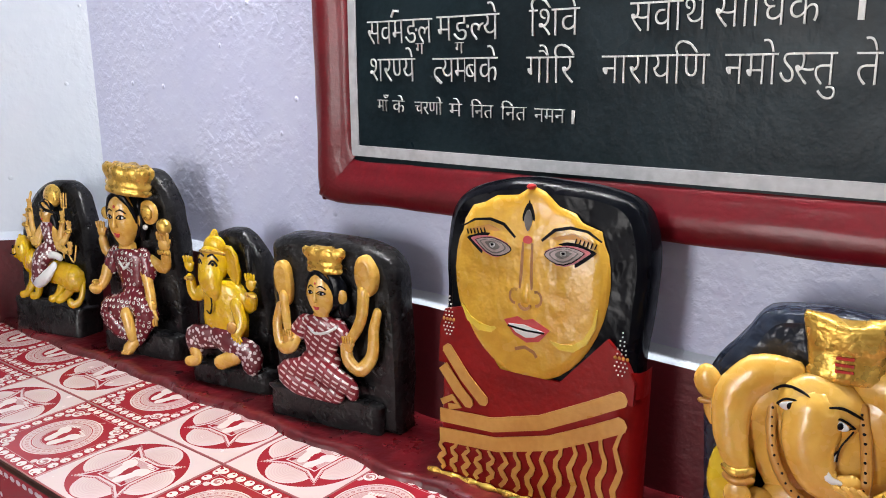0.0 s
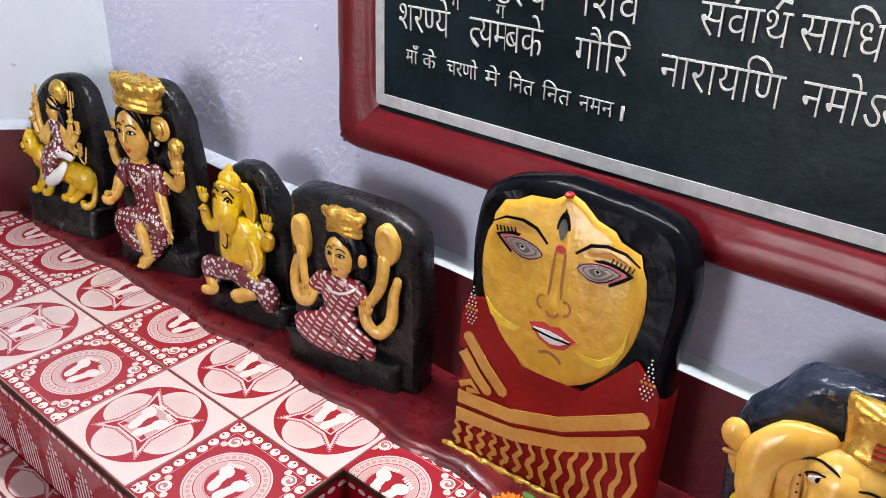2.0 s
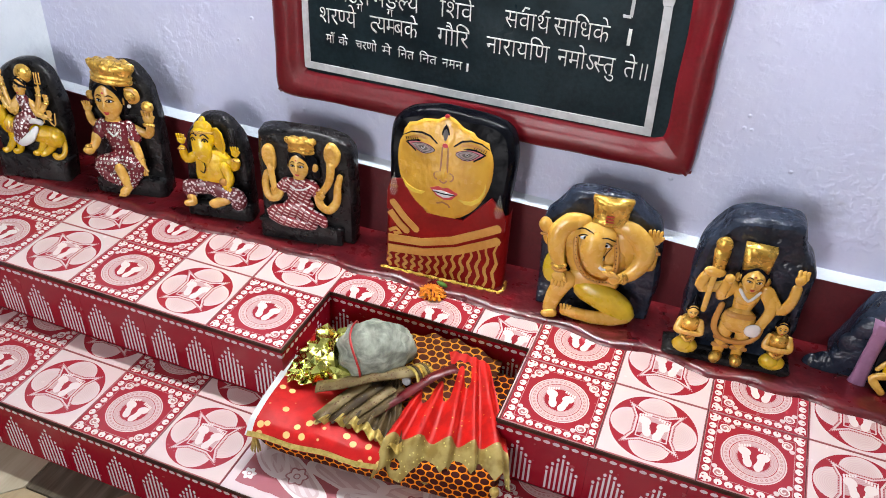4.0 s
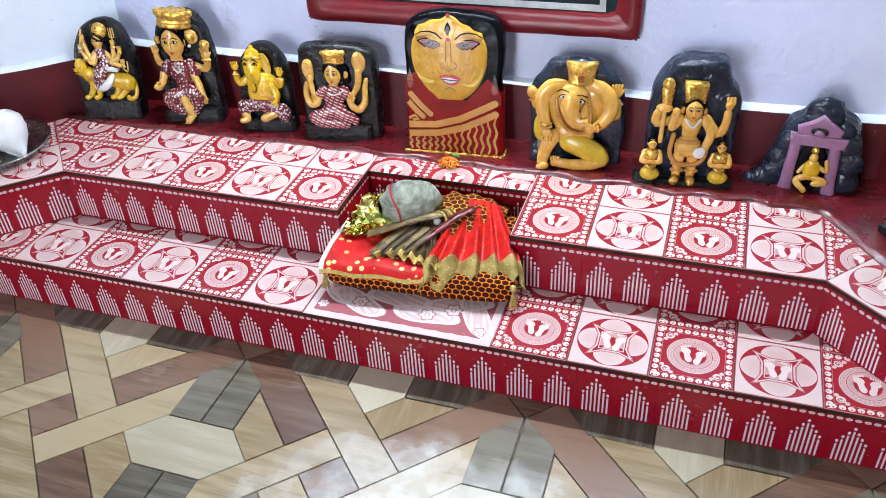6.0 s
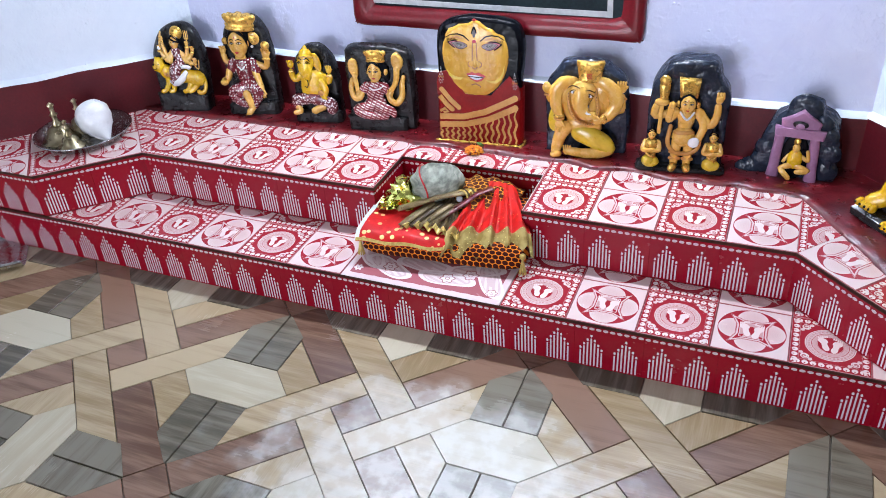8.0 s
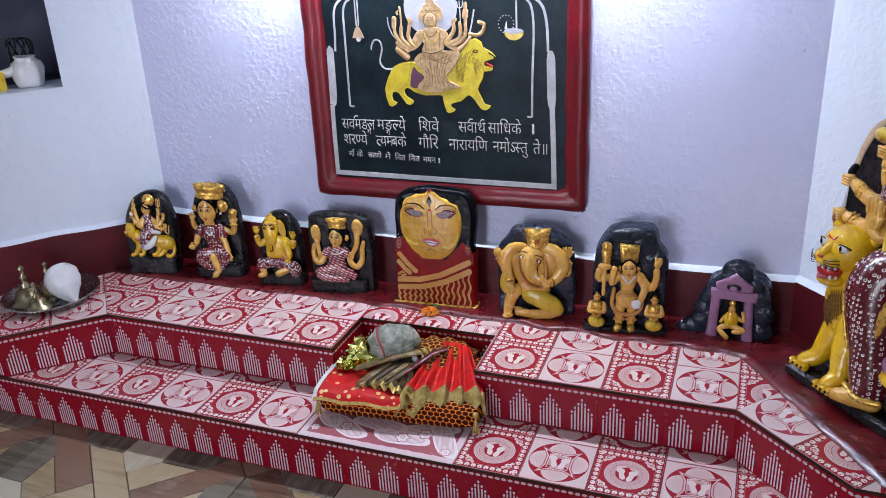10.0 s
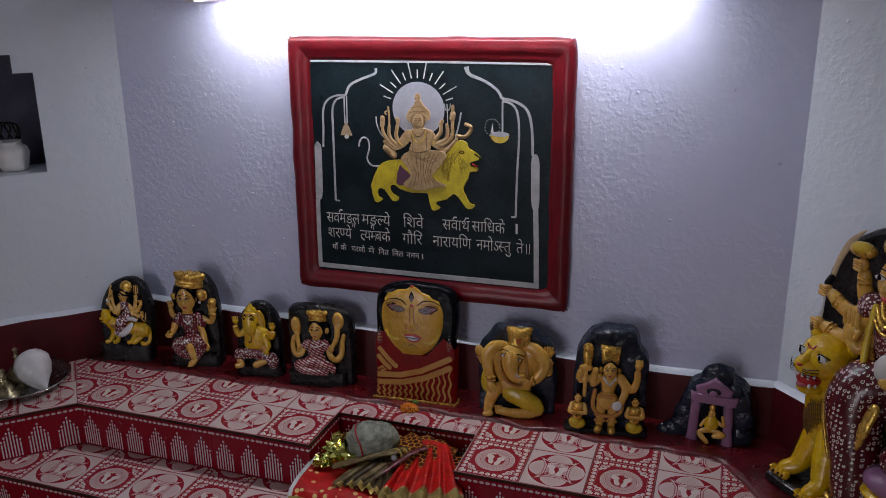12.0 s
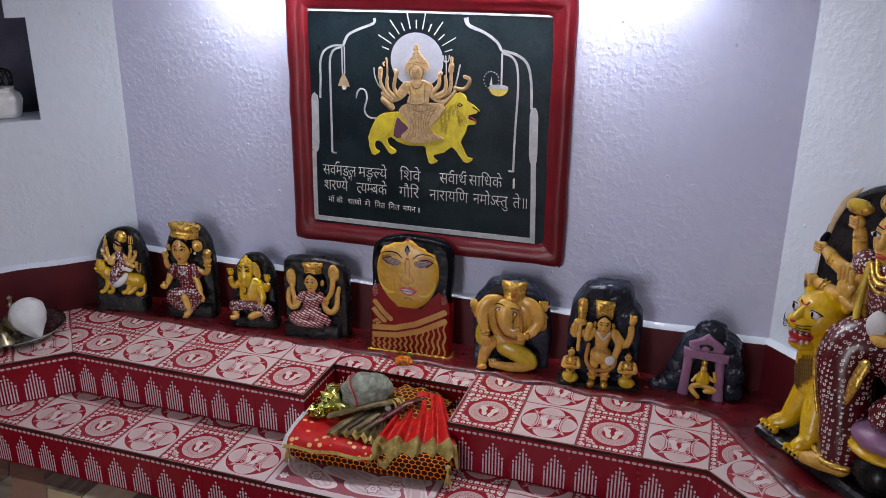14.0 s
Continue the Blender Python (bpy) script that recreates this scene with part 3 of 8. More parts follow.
up = [(-1.62, YF + 0.006), (XL2, YF + 0.006), (XL, YT + 0.006), (NX0 - 0.006, YT + 0.006), (NX0 - 0.006, NY + 0.006), (NX1 + 0.006, NY + 0.006), (NX1 + 0.006, YT + 0.006), (XR, YT + 0.006), (XR2, YF + 0.006), (1.62, YF + 0.006), (1.62, YW + 0.05), (-1.62, YW + 0.05)]
k.prism(up, ZL - 0.008, ZT - 0.008, MAROON)
upper = k.thing("platform_upper", "upper red tiled shrine platform with a recess", "platform", kind="structure")

# red cement ledge behind the tiles, its front edge uneven
front = []
corner = [(-1.084, 0.587), (-0.6, 0.590), (-0.2, 0.592), (0.2, 0.590), (0.55, 0.582), (0.80, 0.574), (0.889, 0.442), (0.946, 0.352), (1.065, 0.166)]
for i in range(len(corner) - 1):
    a, b = Vector(corner[i]), Vector(corner[i + 1])
    n = max(2, int((b - a).length / 0.015))
    for j in range(n):
        p = a + (b - a) * (j / n)
        front.append((p.x, p.y + noise.noise((p.x * 13, p.y * 13, 1)) * 0.012 + noise.noise((p.x * 50, p.y * 50, 4)) * 0.004))
front.append(corner[-1])
k = Build()
rows = []
for x, y in front:
    s = 1.0 if x < 0.8 else 0.0
    bx, by = (x, YW + 0.02) if x < 0.8 else (x + 0.6, y + 0.35)
    row = [(x, y, ZT - 0.004), (x, y + 0.002, ZT + 0.004)]
    for t in (0.03, 0.12, 0.3, 0.55, 0.8, 1.0):
        p = Vector((x + (bx - x) * t, y + (by - y) * t, 0))
        row.append((p.x, p.y, ZT + 0.008 + noise.noise((p.x * 20, p.y * 20, 6)) * 0.004))
    rows.append(row)
k.grid(rows, MAROON, ring=False)
k.thing("ledge", "uneven maroon painted cement ledge behind the tiles", "ledge", kind="structure")

# dark front edges of the treads
def edge_trim(pts, z, name="edge_trim"):
    for a, b in zip(pts, pts[1:]):
        a, b = Vector(a), Vector(b)
        d = (b - a).normalized()
        nrm = Vector((d.y, -d.x))
        k = Build()
        k.prism([tuple(a + nrm * 0.0018), tuple(b + nrm * 0.0018), tuple(b - nrm * 0.003), tuple(a - nrm * 0.003)], z - 0.0085, z - 0.0015, NOSING)
        k.thing(name, "dark worn edge of the printed tread tiles", "trim", kind="structure")


edge_trim([(-1.55, YF), (XL2, YF), (XL, YT), (NX0, YT), (NX0, NY), (NX1, NY), (NX1, YT), (XR, YT), (XR2, YF), (1.5, YF)], ZT)
edge_trim([(-1.55, YF), (1.5, YF)], ZL)


# ---------- lights ----------
def tube_light():
    lamp = empty("tube_light", "slim white tube light on a batten above the framed mural", "lamp", pose(0.035, 0.0, 1.322, 0, -1.2, 0))
    Build().box(-0.61, 0.61, YW - 0.034, YW, -0.012, 0.034, WHITE, 0.004).part("batten", lamp)
    glow = Mat("tube_glow", (1, 1, 1), 0.5)
    glow.p.inputs["Emission Color"].default_value = (0.88, 0.94, 1.0, 1)
    glow.p.inputs["Emission Strength"].default_value = TUBE_POWER
    k = Build()
    yc = YW - 0.105
    k.grid([[(x, yc + 0.0125 * math.cos(a), 0.004 + 0.0125 * math.sin(a)) for a in (2 * math.pi * j / 16 for j in range(16))] for x in (-0.585, 0.585)], glow.m, caps=True)
    k.part("tube", lamp, "glowing white tube")
    for s in (-1, 1):
        k = Build()
        x = 0.585 * s
        k.box(min(x, x + 0.028 * s), max(x, x + 0.028 * s), YW - 0.125, YW - 0.004, -0.014, 0.022, WHITE, 0.004)
        k.part("end_cap", lamp)


tube_light()
# soft fill lamp added out of view; the opening it stands in is assumed
fill_lamp = bpy.data.lights.new("front_fill", "AREA")
fill_lamp.shape, fill_lamp.size, fill_lamp.size_y = "RECTANGLE", 1.2, 2.1
fill_lamp.energy, fill_lamp.color = FILL_POWER, (0.90, 0.94, 1.0)
new("front_fill", fill_lamp).matrix_world = look(((DX0 + DX1) / 2, YFRONT + 0.02, 1.1), ((DX0 + DX1) / 2, 0.0, 1.1))


# ---------- framed mural on the back wall ----------
FX0, FX1, FZ0, FZ1 = -0.362, 0.400, 0.516, 1.206
BX0, BX1, BZ0, BZ1 = -0.300, 0.350, 0.570, 1.148
BY = YW - 0.016                 # face of the black board
mural = empty("framed_mural", "black painted wall panel with white lettering in a red moulded frame", "mural")
k = Build()
nx, nz = 44, 40
rows = [[(BX0 - 0.01 + (BX1 - BX0 + 0.02) * i / nx, BY + noise.noise((i * 0.3, j * 0.3, 5)) * 0.0012, BZ0 - 0.01 + (BZ1 - BZ0 + 0.02) * j / nz) for i in range(nx + 1)] for j in range(nz + 1)]
k.grid(rows, BOARD, ring=False)
k.part("board", mural, "matt black painted board")

# moulded frame: a profile swept round four mitred sides
PROFILE = [(0.0, 0.0), (0.0, 0.010), (0.002, 0.016), (0.008, 0.0205), (0.020, 0.0220), (0.034, 0.0205), (0.037, 0.0185), (0.048, 0.0165), (0.057, 0.0135), (0.060, 0.009)]


def frame_side(a, b, inner, wide):
    a, b, c = Vector(a), Vector(b), Vector(inner)
    k = Build()
    n = 46
    rows = []
    for i in range(n + 1):
        t = i / n
        row = []
        for d, h in PROFILE:
            e = d * wide
            p = a + (b - a) * t + c * e
            # mitre: shorten towards the ends
            along = (b - a).normalized()
            p += along * e * (1 - 2 * t)
            w = noise.noise((p.x * 14, p.y * 14, d * 40)) * 0.0022
            corner = 0.006 * (math.exp(-(t * 60) ** 2) + math.exp(-((1 - t) * 60) ** 2))
            row.append((p.x + w + c.x * corner, YW - h - 0.004 + w * 0.6, p.y + w + c.y * corner))
        rows.append(row)
    k.grid(rows, FRAMERED, ring=False)
    k.part("frame_side", mural, "glossy red moulded plaster frame side")


FC = [(-0.354, FZ1), (FX1 + 0.003, FZ1), (0.400, FZ0 + 0.006), (-0.368, FZ0)]
frame_side(FC[0], FC[1], (0, -1), 1.0)
frame_side(FC[1], FC[2], (-1, 0), 0.92)
frame_side(FC[2], FC[3], (0, 1), 0.95)
frame_side(FC[3], FC[0], (1, 0), 1.08)

PY = BY - 0.0006                # painted lines stand on the board


def line(pts, w, m=None, name="painted_line"):
    ws = list(w) if isinstance(w, (list, tuple)) else [w] * len(pts)
    if len(pts) > 3:
        # drawn smoothly through its points
        ps, fine, fw = [Vector(p) for p in pts], [], []
        for i in range(len(ps) - 1):
            a, b = ps[max(i - 1, 0)], ps[min(i + 2, len(ps) - 1)]
            for t in (0, 0.25, 0.5, 0.75):
                q = 0.5 * ((2 * ps[i]) + (ps[i + 1] - a) * t + (2 * a - 5 * ps[i] + 4 * ps[i + 1] - b) * t * t + (3 * ps[i] - a - 3 * ps[i + 1] + b) * t ** 3)
                fine.append((q.x, q.y)), fw.append(ws[i] + (ws[i + 1] - ws[i]) * t)
        fine.append(pts[-1]), fw.append(ws[-1])
        pts, ws = fine, fw
    Build().ribbon(pts, ws, PY, 0.0016, m or SILVERPAINT).part(name, mural)


line([(-0.2855, 0.924), (-0.284, 0.915), (-0.288, 0.80), (-0.2925, 0.776)], [0.010, 0.020, 0.021, 0.015])
line([(-0.294, 0.7755), (-0.297, 0.68), (-0.2985, 0.5915)], 0.012)
line([(-0.3045, 0.585), (0.0, 0.5845), (0.3245, 0.586)], [0.013, 0.013, 0.014])
line([(0.318, 0.5935), (0.316, 0.70), (0.3130, 0.7895)], 0.013)
line([(0.3125, 0.790), (0.3115, 0.815), (0.310, 0.905), (0.308, 0.928)], [0.014, 0.021, 0.021, 0.008])
line([(-0.296, BZ1 - 0.004), (0.02, BZ1 - 0.002), (0.346, BZ1 - 0.003)], 0.005)
# scalloped arch lines on both sides
line([(-0.106, 1.128), (-0.110, 1.115), (-0.150, 1.100), (-0.180, 1.085), (-0.193, 1.062), (-0.196, 1.058)], 0.006)
line([(-0.196, 1.058), (-0.225, 1.056), (-0.250, 1.042), (-0.262, 1.015), (-0.264, 0.97), (-0.268, 0.92)], 0.005)
line([(-0.200, 1.054), (-0.222, 1.046), (-0.234, 1.022), (-0.236, 0.97), (-0.238, 0.87), (-0.240, 0.775)], 0.005)
line([(-0.240, 0.775), (-0.228, 0.774)], 0.004)
line([(-0.192, 1.056), (-0.193, 1.02), (-0.194, 0.985)], 0.003)
line([(-0.199, 1.056), (-0.200, 1.02), (-0.200, 0.985)], 0.003)
line([(0.134, 1.136), (0.142, 1.118), (0.180, 1.103), (0.212, 1.082), (0.224, 1.062)], [0.012, 0.008, 0.006, 0.006, 0.006])
line([(0.224, 1.062), (0.260, 1.054), (0.288, 1.034), (0.300, 0.99), (0.303, 0.925)], 0.006)
line([(0.226, 1.056), (0.250, 1.048), (0.264, 1.025), (0.268, 0.97), (0.264, 0.87), (0.262, 0.765)], 0.005)
line([(0.262, 0.765), (0.250, 0.765)], 0.004)
line([(0.226, 1.056), (0.226, 1.02), (0.226, 0.975)], 0.004)
# sun disc with rays
Build().flat(arc(0.006, 1.029, 0.070, 0.068, 0, 348, 30), PY, 0.0012, paint("halo_blue_grey", (0.44, 0.46, 0.53), (0.37, 0.39, 0.46), 0.4)).part("halo", mural, "pale blue-grey disc")
for i in range(13):
    a = radians(18 + 12 * i)
    r0, r1 = 0.078, (0.118 if i % 2 else 0.098)
    line([(0.006 + r0 * math.cos(a), 1.029 + r0 * math.sin(a)), (0.006 + r1 * math.cos(a), 1.029 + r1 * math.sin(a))], 0.0024, CHALK, "ray")
# hanging bell and small lamp
RELIEFTAN = paint("bell_tan", (0.50, 0.36, 0.22), (0.40, 0.28, 0.16), 0.4)
k = Build()
k.flat([(-0.214, 0.954), (-0.181, 0.954), (-0.186, 0.968), (-0.192, 0.980), (-0.197, 0.986), (-0.203, 0.980), (-0.209, 0.968)], PY, 0.002, RELIEFTAN)
k.flat(arc(-0.197, 0.951, 0.006, 0.006, 0, 330, 10), PY, 0.002, CHALK)
k.part("painted_bell", mural)
k = Build()
k.flat(arc(0.219, 0.972, 0.024, 0.020, 180, 360, 12), PY, 0.002, LEMON)
k.flat(arc(0.219, 0.974, 0.024, 0.006, 0, 345, 14), PY, 0.0026, SILVERPAINT)
k.flat([(0.196, 0.978), (0.203, 0.978), (0.201, 0.998)], PY, 0.002, CHALK)
k.part("painted_lamp", mural)
for i in range(16):
    a = radians(22.5 * i)
    Build().flat(arc(0.200 + 0.019 * math.cos(a), 0.990 + 0.021 * math.sin(a), 0.0013, 0.0013, 0, 300, 5), PY, 0.001, CHALK).part("dot", mural)
# relief: a yellow lion shape carrying a plain tan seated shape, its points set from pixel positions in the camera's
# view
LIONY = paint("relief_yellow", (0.70, 0.57, 0.012), (0.56, 0.42, 0.010), 0.35, 40, 0.6)
LIONDARK = paint("relief_ochre", (0.44, 0.32, 0.02), (0.36, 0.25, 0.015), 0.4, 60)
RELIEF = paint("relief_tan", (0.54, 0.37, 0.19), (0.42, 0.27, 0.12), 0.34, 70, 0.9)
RELIEFDARK = paint("relief_brown", (0.24, 0.14, 0.06), (0.18, 0.10, 0.04), 0.4, 70)


def pixel_xz(a, b):
    u = 0.601 * a - 260.5
    return (u / 928 + 0.006, 1.036 - (0.601 * b - 76.5 - 0.054 * u) / 1000)


def raised(name, pts, m, thick, parent, label="", base=0.0):
    """A low-relief shape with a soft edge: the outline, and the same drawn in a little as its face."""
    ps = [Vector(pixel_xz(*p)) for p in pts]
    fine = []
    n = len(ps)
    for i in range(n):
        p0, p1, p2, p3 = ps[i - 1], ps[i], ps[(i + 1) % n], ps[(i + 2) % n]
        for s in (0, 0.5):
            fine.append(0.5 * ((2 * p1) + (p2 - p0) * s + (2 * p0 - 5 * p1 + 4 * p2 - p3) * s * s + (3 * p1 - p0 - 3 * p2 + p3) * s ** 3))
    n = len(fine)
    area = sum(fine[i].x * fine[(i + 1) % n].y - fine[(i + 1) % n].x * fine[i].y for i in range(n))
    inner = []
    for i in range(n):
        d = (fine[(i + 1) % n] - fine[i - 1]).normalized()
        inner.append(fine[i] + Vector((-d.y, d.x)) * (0.0012 if area > 0 else -0.0012))
    k = Build()
    rows = [[(p.x, PY - base, p.y) for p in fine], [(p.x, PY - base - thick * 0.7, p.y) for p in fine], [(p.x, PY - base - thick, p.y) for p in inner]]
    k.grid(rows, m)
    k.add(rows[-1], [tuple(range(n))], m, False)
    return k.part(name, parent, label)


def stroke(k, pts, rad, m, out):
    k.tube([(x, PY - out, z) for x, z in (pixel_xz(*p) for p in pts)], rad, m, 6, 0.6)


lion = raised("lion_relief", [(248, 400), (261, 379), (290, 361), (349, 354), (396, 369), (506, 381), (540, 339), (571, 299), (595, 274), (615, 271), (634, 286), (639, 305), (665, 321), (686, 342), (684, 354), (648, 365), (647, 382), (676, 389), (672, 404), (643, 407), (637, 434), (615, 477), (626, 508), (642, 542), (664, 549), (650, 567), (626, 563), (601, 525), (576, 503), (546, 527), (505, 538), (502, 552), (519, 564), (500, 577), (481, 572), (469, 521), (462, 501), (396, 500), (348, 484), (322, 465), (303, 477), (314, 504), (341, 522), (332, 538), (310, 535), (278, 486), (251, 486), (250, 517), (269, 529), (256, 542), (234, 541), (220, 468)], LIONY, 0.0035, mural, "flat yellow lion shape in low relief")
rnd = random.Random(8)
k = Build()
for i in range(60):
    a, r = rnd.uniform(1.2, 4.4), rnd.uniform(0.45, 1.0)
    ax, ay = 590 - 62 * r * math.sin(a) * 0.9, 400 + 95 * r * math.cos(a)
    if ay > 480 or ax < 505 and ay < 360:
        continue
    stroke(k, [(ax, ay), (ax - 8, ay + 14), (ax - 4, ay + 28)], 0.0009, LIONDARK, 0.0036)
k.part("mane_lines", lion, "darker carved mane strokes")
for name, pts, r, m in (("eye_line", [(600, 322), (610, 316), (621, 322), (611, 328), (600, 322)], 0.0011, HAIR), ("nose", [(664, 330), (684, 344), (684, 352)], 0.0018, HAIR), ("mouth", [(655, 372), (664, 378), (676, 384)], 0.0022, SCARLET), ("carved_line", [(596, 345), (630, 372), (640, 400)], 0.0009, LIONDARK), ("carved_line", [(320, 450), (300, 462), (280, 470)], 0.0009, LIONDARK), ("carved_line", [(345, 352), (335, 400), (322, 440), (300, 455)], 0.0009, LIONDARK)):
    k = Build()
    stroke(k, pts, r, m, 0.0036)
    k.part(name, lion)
k = Build()
stroke(k, [(262, 384), (225, 380), (206, 350), (218, 300), (212, 265), (190, 258), (176, 276), (172, 296)], [0.0026, 0.0024, 0.0022, 0.0022, 0.0022, 0.0022, 0.0026, 0.0016], SILVERPAINT, 0.0005)
k.part("tail", lion, "pale curling tail")
raised("saddle_cloth", [(349, 378), (366, 393), (398, 424), (377, 450), (363, 466), (332, 457)], paint("relief_plum", (0.10, 0.025, 0.07), (0.08, 0.02, 0.05), 0.4), 0.001, lion, "plum-coloured cloth", 0.0036)
seat = raised("seated_relief", [(362, 338), (396, 315), (475, 313), (530, 316), (549, 328), (543, 353), (516, 390), (488, 421), (499, 441), (547, 463), (530, 472), (499, 476), (451, 489), (404, 484), (365, 468), (373, 447), (396, 424), (384, 389), (359, 358)], RELIEF, 0.0030, mural, "plain tan seated shape in low relief", 0.0030)
k = Build()
stroke(k, [(384, 329), (388, 369), (410, 416), (388, 468)], 0.0008, RELIEFDARK, 0.0062)
stroke(k, [(404, 330), (406, 368), (421, 415), (407, 466)], 0.0008, RELIEFDARK, 0.0062)
stroke(k, [(423, 330), (424, 368), (431, 415), (426, 465)], 0.0008, RELIEFDARK, 0.0062)
stroke(k, [(442, 330), (440, 367), (441, 415), (444, 464)], 0.0008, RELIEFDARK, 0.0062)
stroke(k, [(461, 330), (455, 367), (451, 414), (463, 463)], 0.0008, RELIEFDARK, 0.0062)
stroke(k, [(480, 330), (469, 366), (461, 414), (481, 462)], 0.0008, RELIEFDARK, 0.0062)
stroke(k, [(499, 330), (482, 366), (471, 414), (500, 461)], 0.0008, RELIEFDARK, 0.0062)
stroke(k, [(518, 330), (495, 366), (481, 414), (518, 460)], 0.0008, RELIEFDARK, 0.0062)
stroke(k, [(396, 329), (444, 351), (499, 334)], 0.0007, RELIEFDARK, 0.0062)
stroke(k, [(412, 329), (459, 359), (510, 343)], 0.0007, RELIEFDARK, 0.0062)
stroke(k, [(428, 328), (475, 366), (521, 352)], 0.0007, RELIEFDARK, 0.0062)
k.part("fold_lines", seat, "darker carved folds")
raised("upper_shape", [(395, 233), (417, 218), (453, 217), (480, 228), (494, 254), (484, 281), (477, 320), (393, 324), (403, 283), (390, 258)], RELIEF, 0.0035, seat, "", 0.0028)
raised("sleeve", [(398, 226), (374, 233), (349, 271), (332, 301), (341, 312), (374, 297), (401, 264)], RELIEF, 0.0035, seat, "", 0.0012)
raised("sleeve", [(477, 224), (499, 241), (510, 272), (540, 301), (554, 313), (546, 323), (514, 311), (486, 290), (480, 260)], RELIEF, 0.0035, seat, "", 0.0012)
k = Build()
stroke(k, [(410, 230), (424, 251), (445, 250), (461, 228)], 0.0012, RELIEFDARK, 0.0066)
stroke(k, [(406, 234), (421, 273), (451, 272), (467, 232)], 0.0011, LEMON, 0.0066)
stroke(k, [(396, 315), (436, 322), (475, 311)], 0.0014, RELIEFDARK, 0.0066)
stroke(k, [(404, 242), (410, 281), (409, 313)], 0.0008, RELIEFDARK, 0.0066)
stroke(k, [(471, 240), (467, 280), (469, 311)], 0.0008, RELIEFDARK, 0.0066)
stroke(k, [(349, 275), (366, 290)], 0.0012, LEMON, 0.0066)
stroke(k, [(506, 272), (495, 287)], 0.0012, LEMON, 0.0066)
k.part("necklace_lines", seat)
raised("crown", [(426, 74), (439, 73), (445, 87), (444, 100), (458, 123), (477, 142), (484, 162), (478, 186), (461, 193), (456, 221), (412, 222), (409, 196), (390, 190), (384, 167), (393, 146), (412, 126), (423, 101), (420, 87)], RELIEF, 0.0035, seat, "tall tan crown above long hair", 0.001)
k = Build()
stroke(k, [(421, 96), (433, 91), (444, 95)], 0.0009, RELIEFDARK, 0.0046)
stroke(k, [(419, 112), (433, 107), (447, 111)], 0.0009, RELIEFDARK, 0.0046)
stroke(k, [(407, 132), (434, 127), (461, 130)], 0.0009, RELIEFDARK, 0.0046)
stroke(k, [(398, 152), (434, 146), (470, 150)], 0.0009, RELIEFDARK, 0.0046)
stroke(k, [(417, 164), (406, 175), (407, 198), (415, 214)], 0.0012, RELIEFDARK, 0.0046)
stroke(k, [(451, 163), (462, 173), (461, 197), (453, 213)], 0.0012, RELIEFDARK, 0.0046)
k.part("crown_lines", seat)
x, z = pixel_xz(434, 191)
Build().ell((x, PY - 0.0042, z), (0.0142, 0.0046, 0.0195), RELIEF, n=16).part("head_shape", seat)
k = Build()
stroke(k, [(421, 186), (427, 184), (431, 187)], 0.0009, RELIEFDARK, 0.0086)
stroke(k, [(437, 186), (441, 183), (447, 185)], 0.0009, RELIEFDARK, 0.0086)
stroke(k, [(428, 208), (434, 209), (440, 208)], 0.0009, RELIEFDARK, 0.0086)
stroke(k, [(420, 178), (426, 175), (431, 178)], 0.0009, RELIEFDARK, 0.0086)
stroke(k, [(437, 178), (442, 174), (448, 177)], 0.0009, RELIEFDARK, 0.0086)
k.part("face_lines", seat)
for pts in ([(351, 283), (338, 252), (341, 224), (346, 196)], [(335, 301), (302, 273), (283, 237), (280, 212)], [(340, 291), (314, 264), (307, 233), (310, 207)], [(330, 306), (303, 292), (286, 274)], [(500, 271), (524, 240), (527, 215), (525, 197)], [(511, 286), (547, 266), (554, 231), (551, 205)], [(524, 294), (563, 271), (574, 239), (574, 213)], [(546, 311), (569, 293), (591, 267)]):
    k = Build()
    stroke(k, pts, [0.0066, 0.0054, 0.0048, 0.0040], RELIEF, 0.0022)
    k.part("arm", seat)
for pts, r, m in (([(253, 169), (256, 203), (275, 247), (314, 275)], 0.0016, SILVERPAINT), ([(278, 208), (280, 187), (281, 173)], 0.0064, RELIEF), ([(308, 211), (310, 174), (307, 128)], 0.0026, RELIEF), ([(297, 158), (292, 150), (299, 145)], 0.002, RELIEF), ([(292, 302), (310, 320), (324, 334)], 0.01, RELIEF), ([(346, 198), (348, 185), (343, 180)], 0.0056, RELIEF), ([(554, 206), (554, 167), (552, 121)], 0.0014, SILVERPAINT), ([(543, 121), (546, 143), (562, 143), (566, 120)], 0.0013, SILVERPAINT), ([(573, 221), (575, 178), (576, 130)], 0.0044, RELIEF), ([(573, 182), (575, 170), (576, 160)], 0.0074, RELIEF), ([(585, 264), (598, 213), (609, 159)], 0.002, SILVERPAINT), ([(589, 252), (621, 258), (643, 241), (647, 216), (628, 206)], 0.005, RELIEF), ([(525, 208), (527, 197), (533, 191)], 0.005, RELIEF)):
    k = Build()
    stroke(k, pts, r, m, 0.001)
    k.part("held_shape", seat)


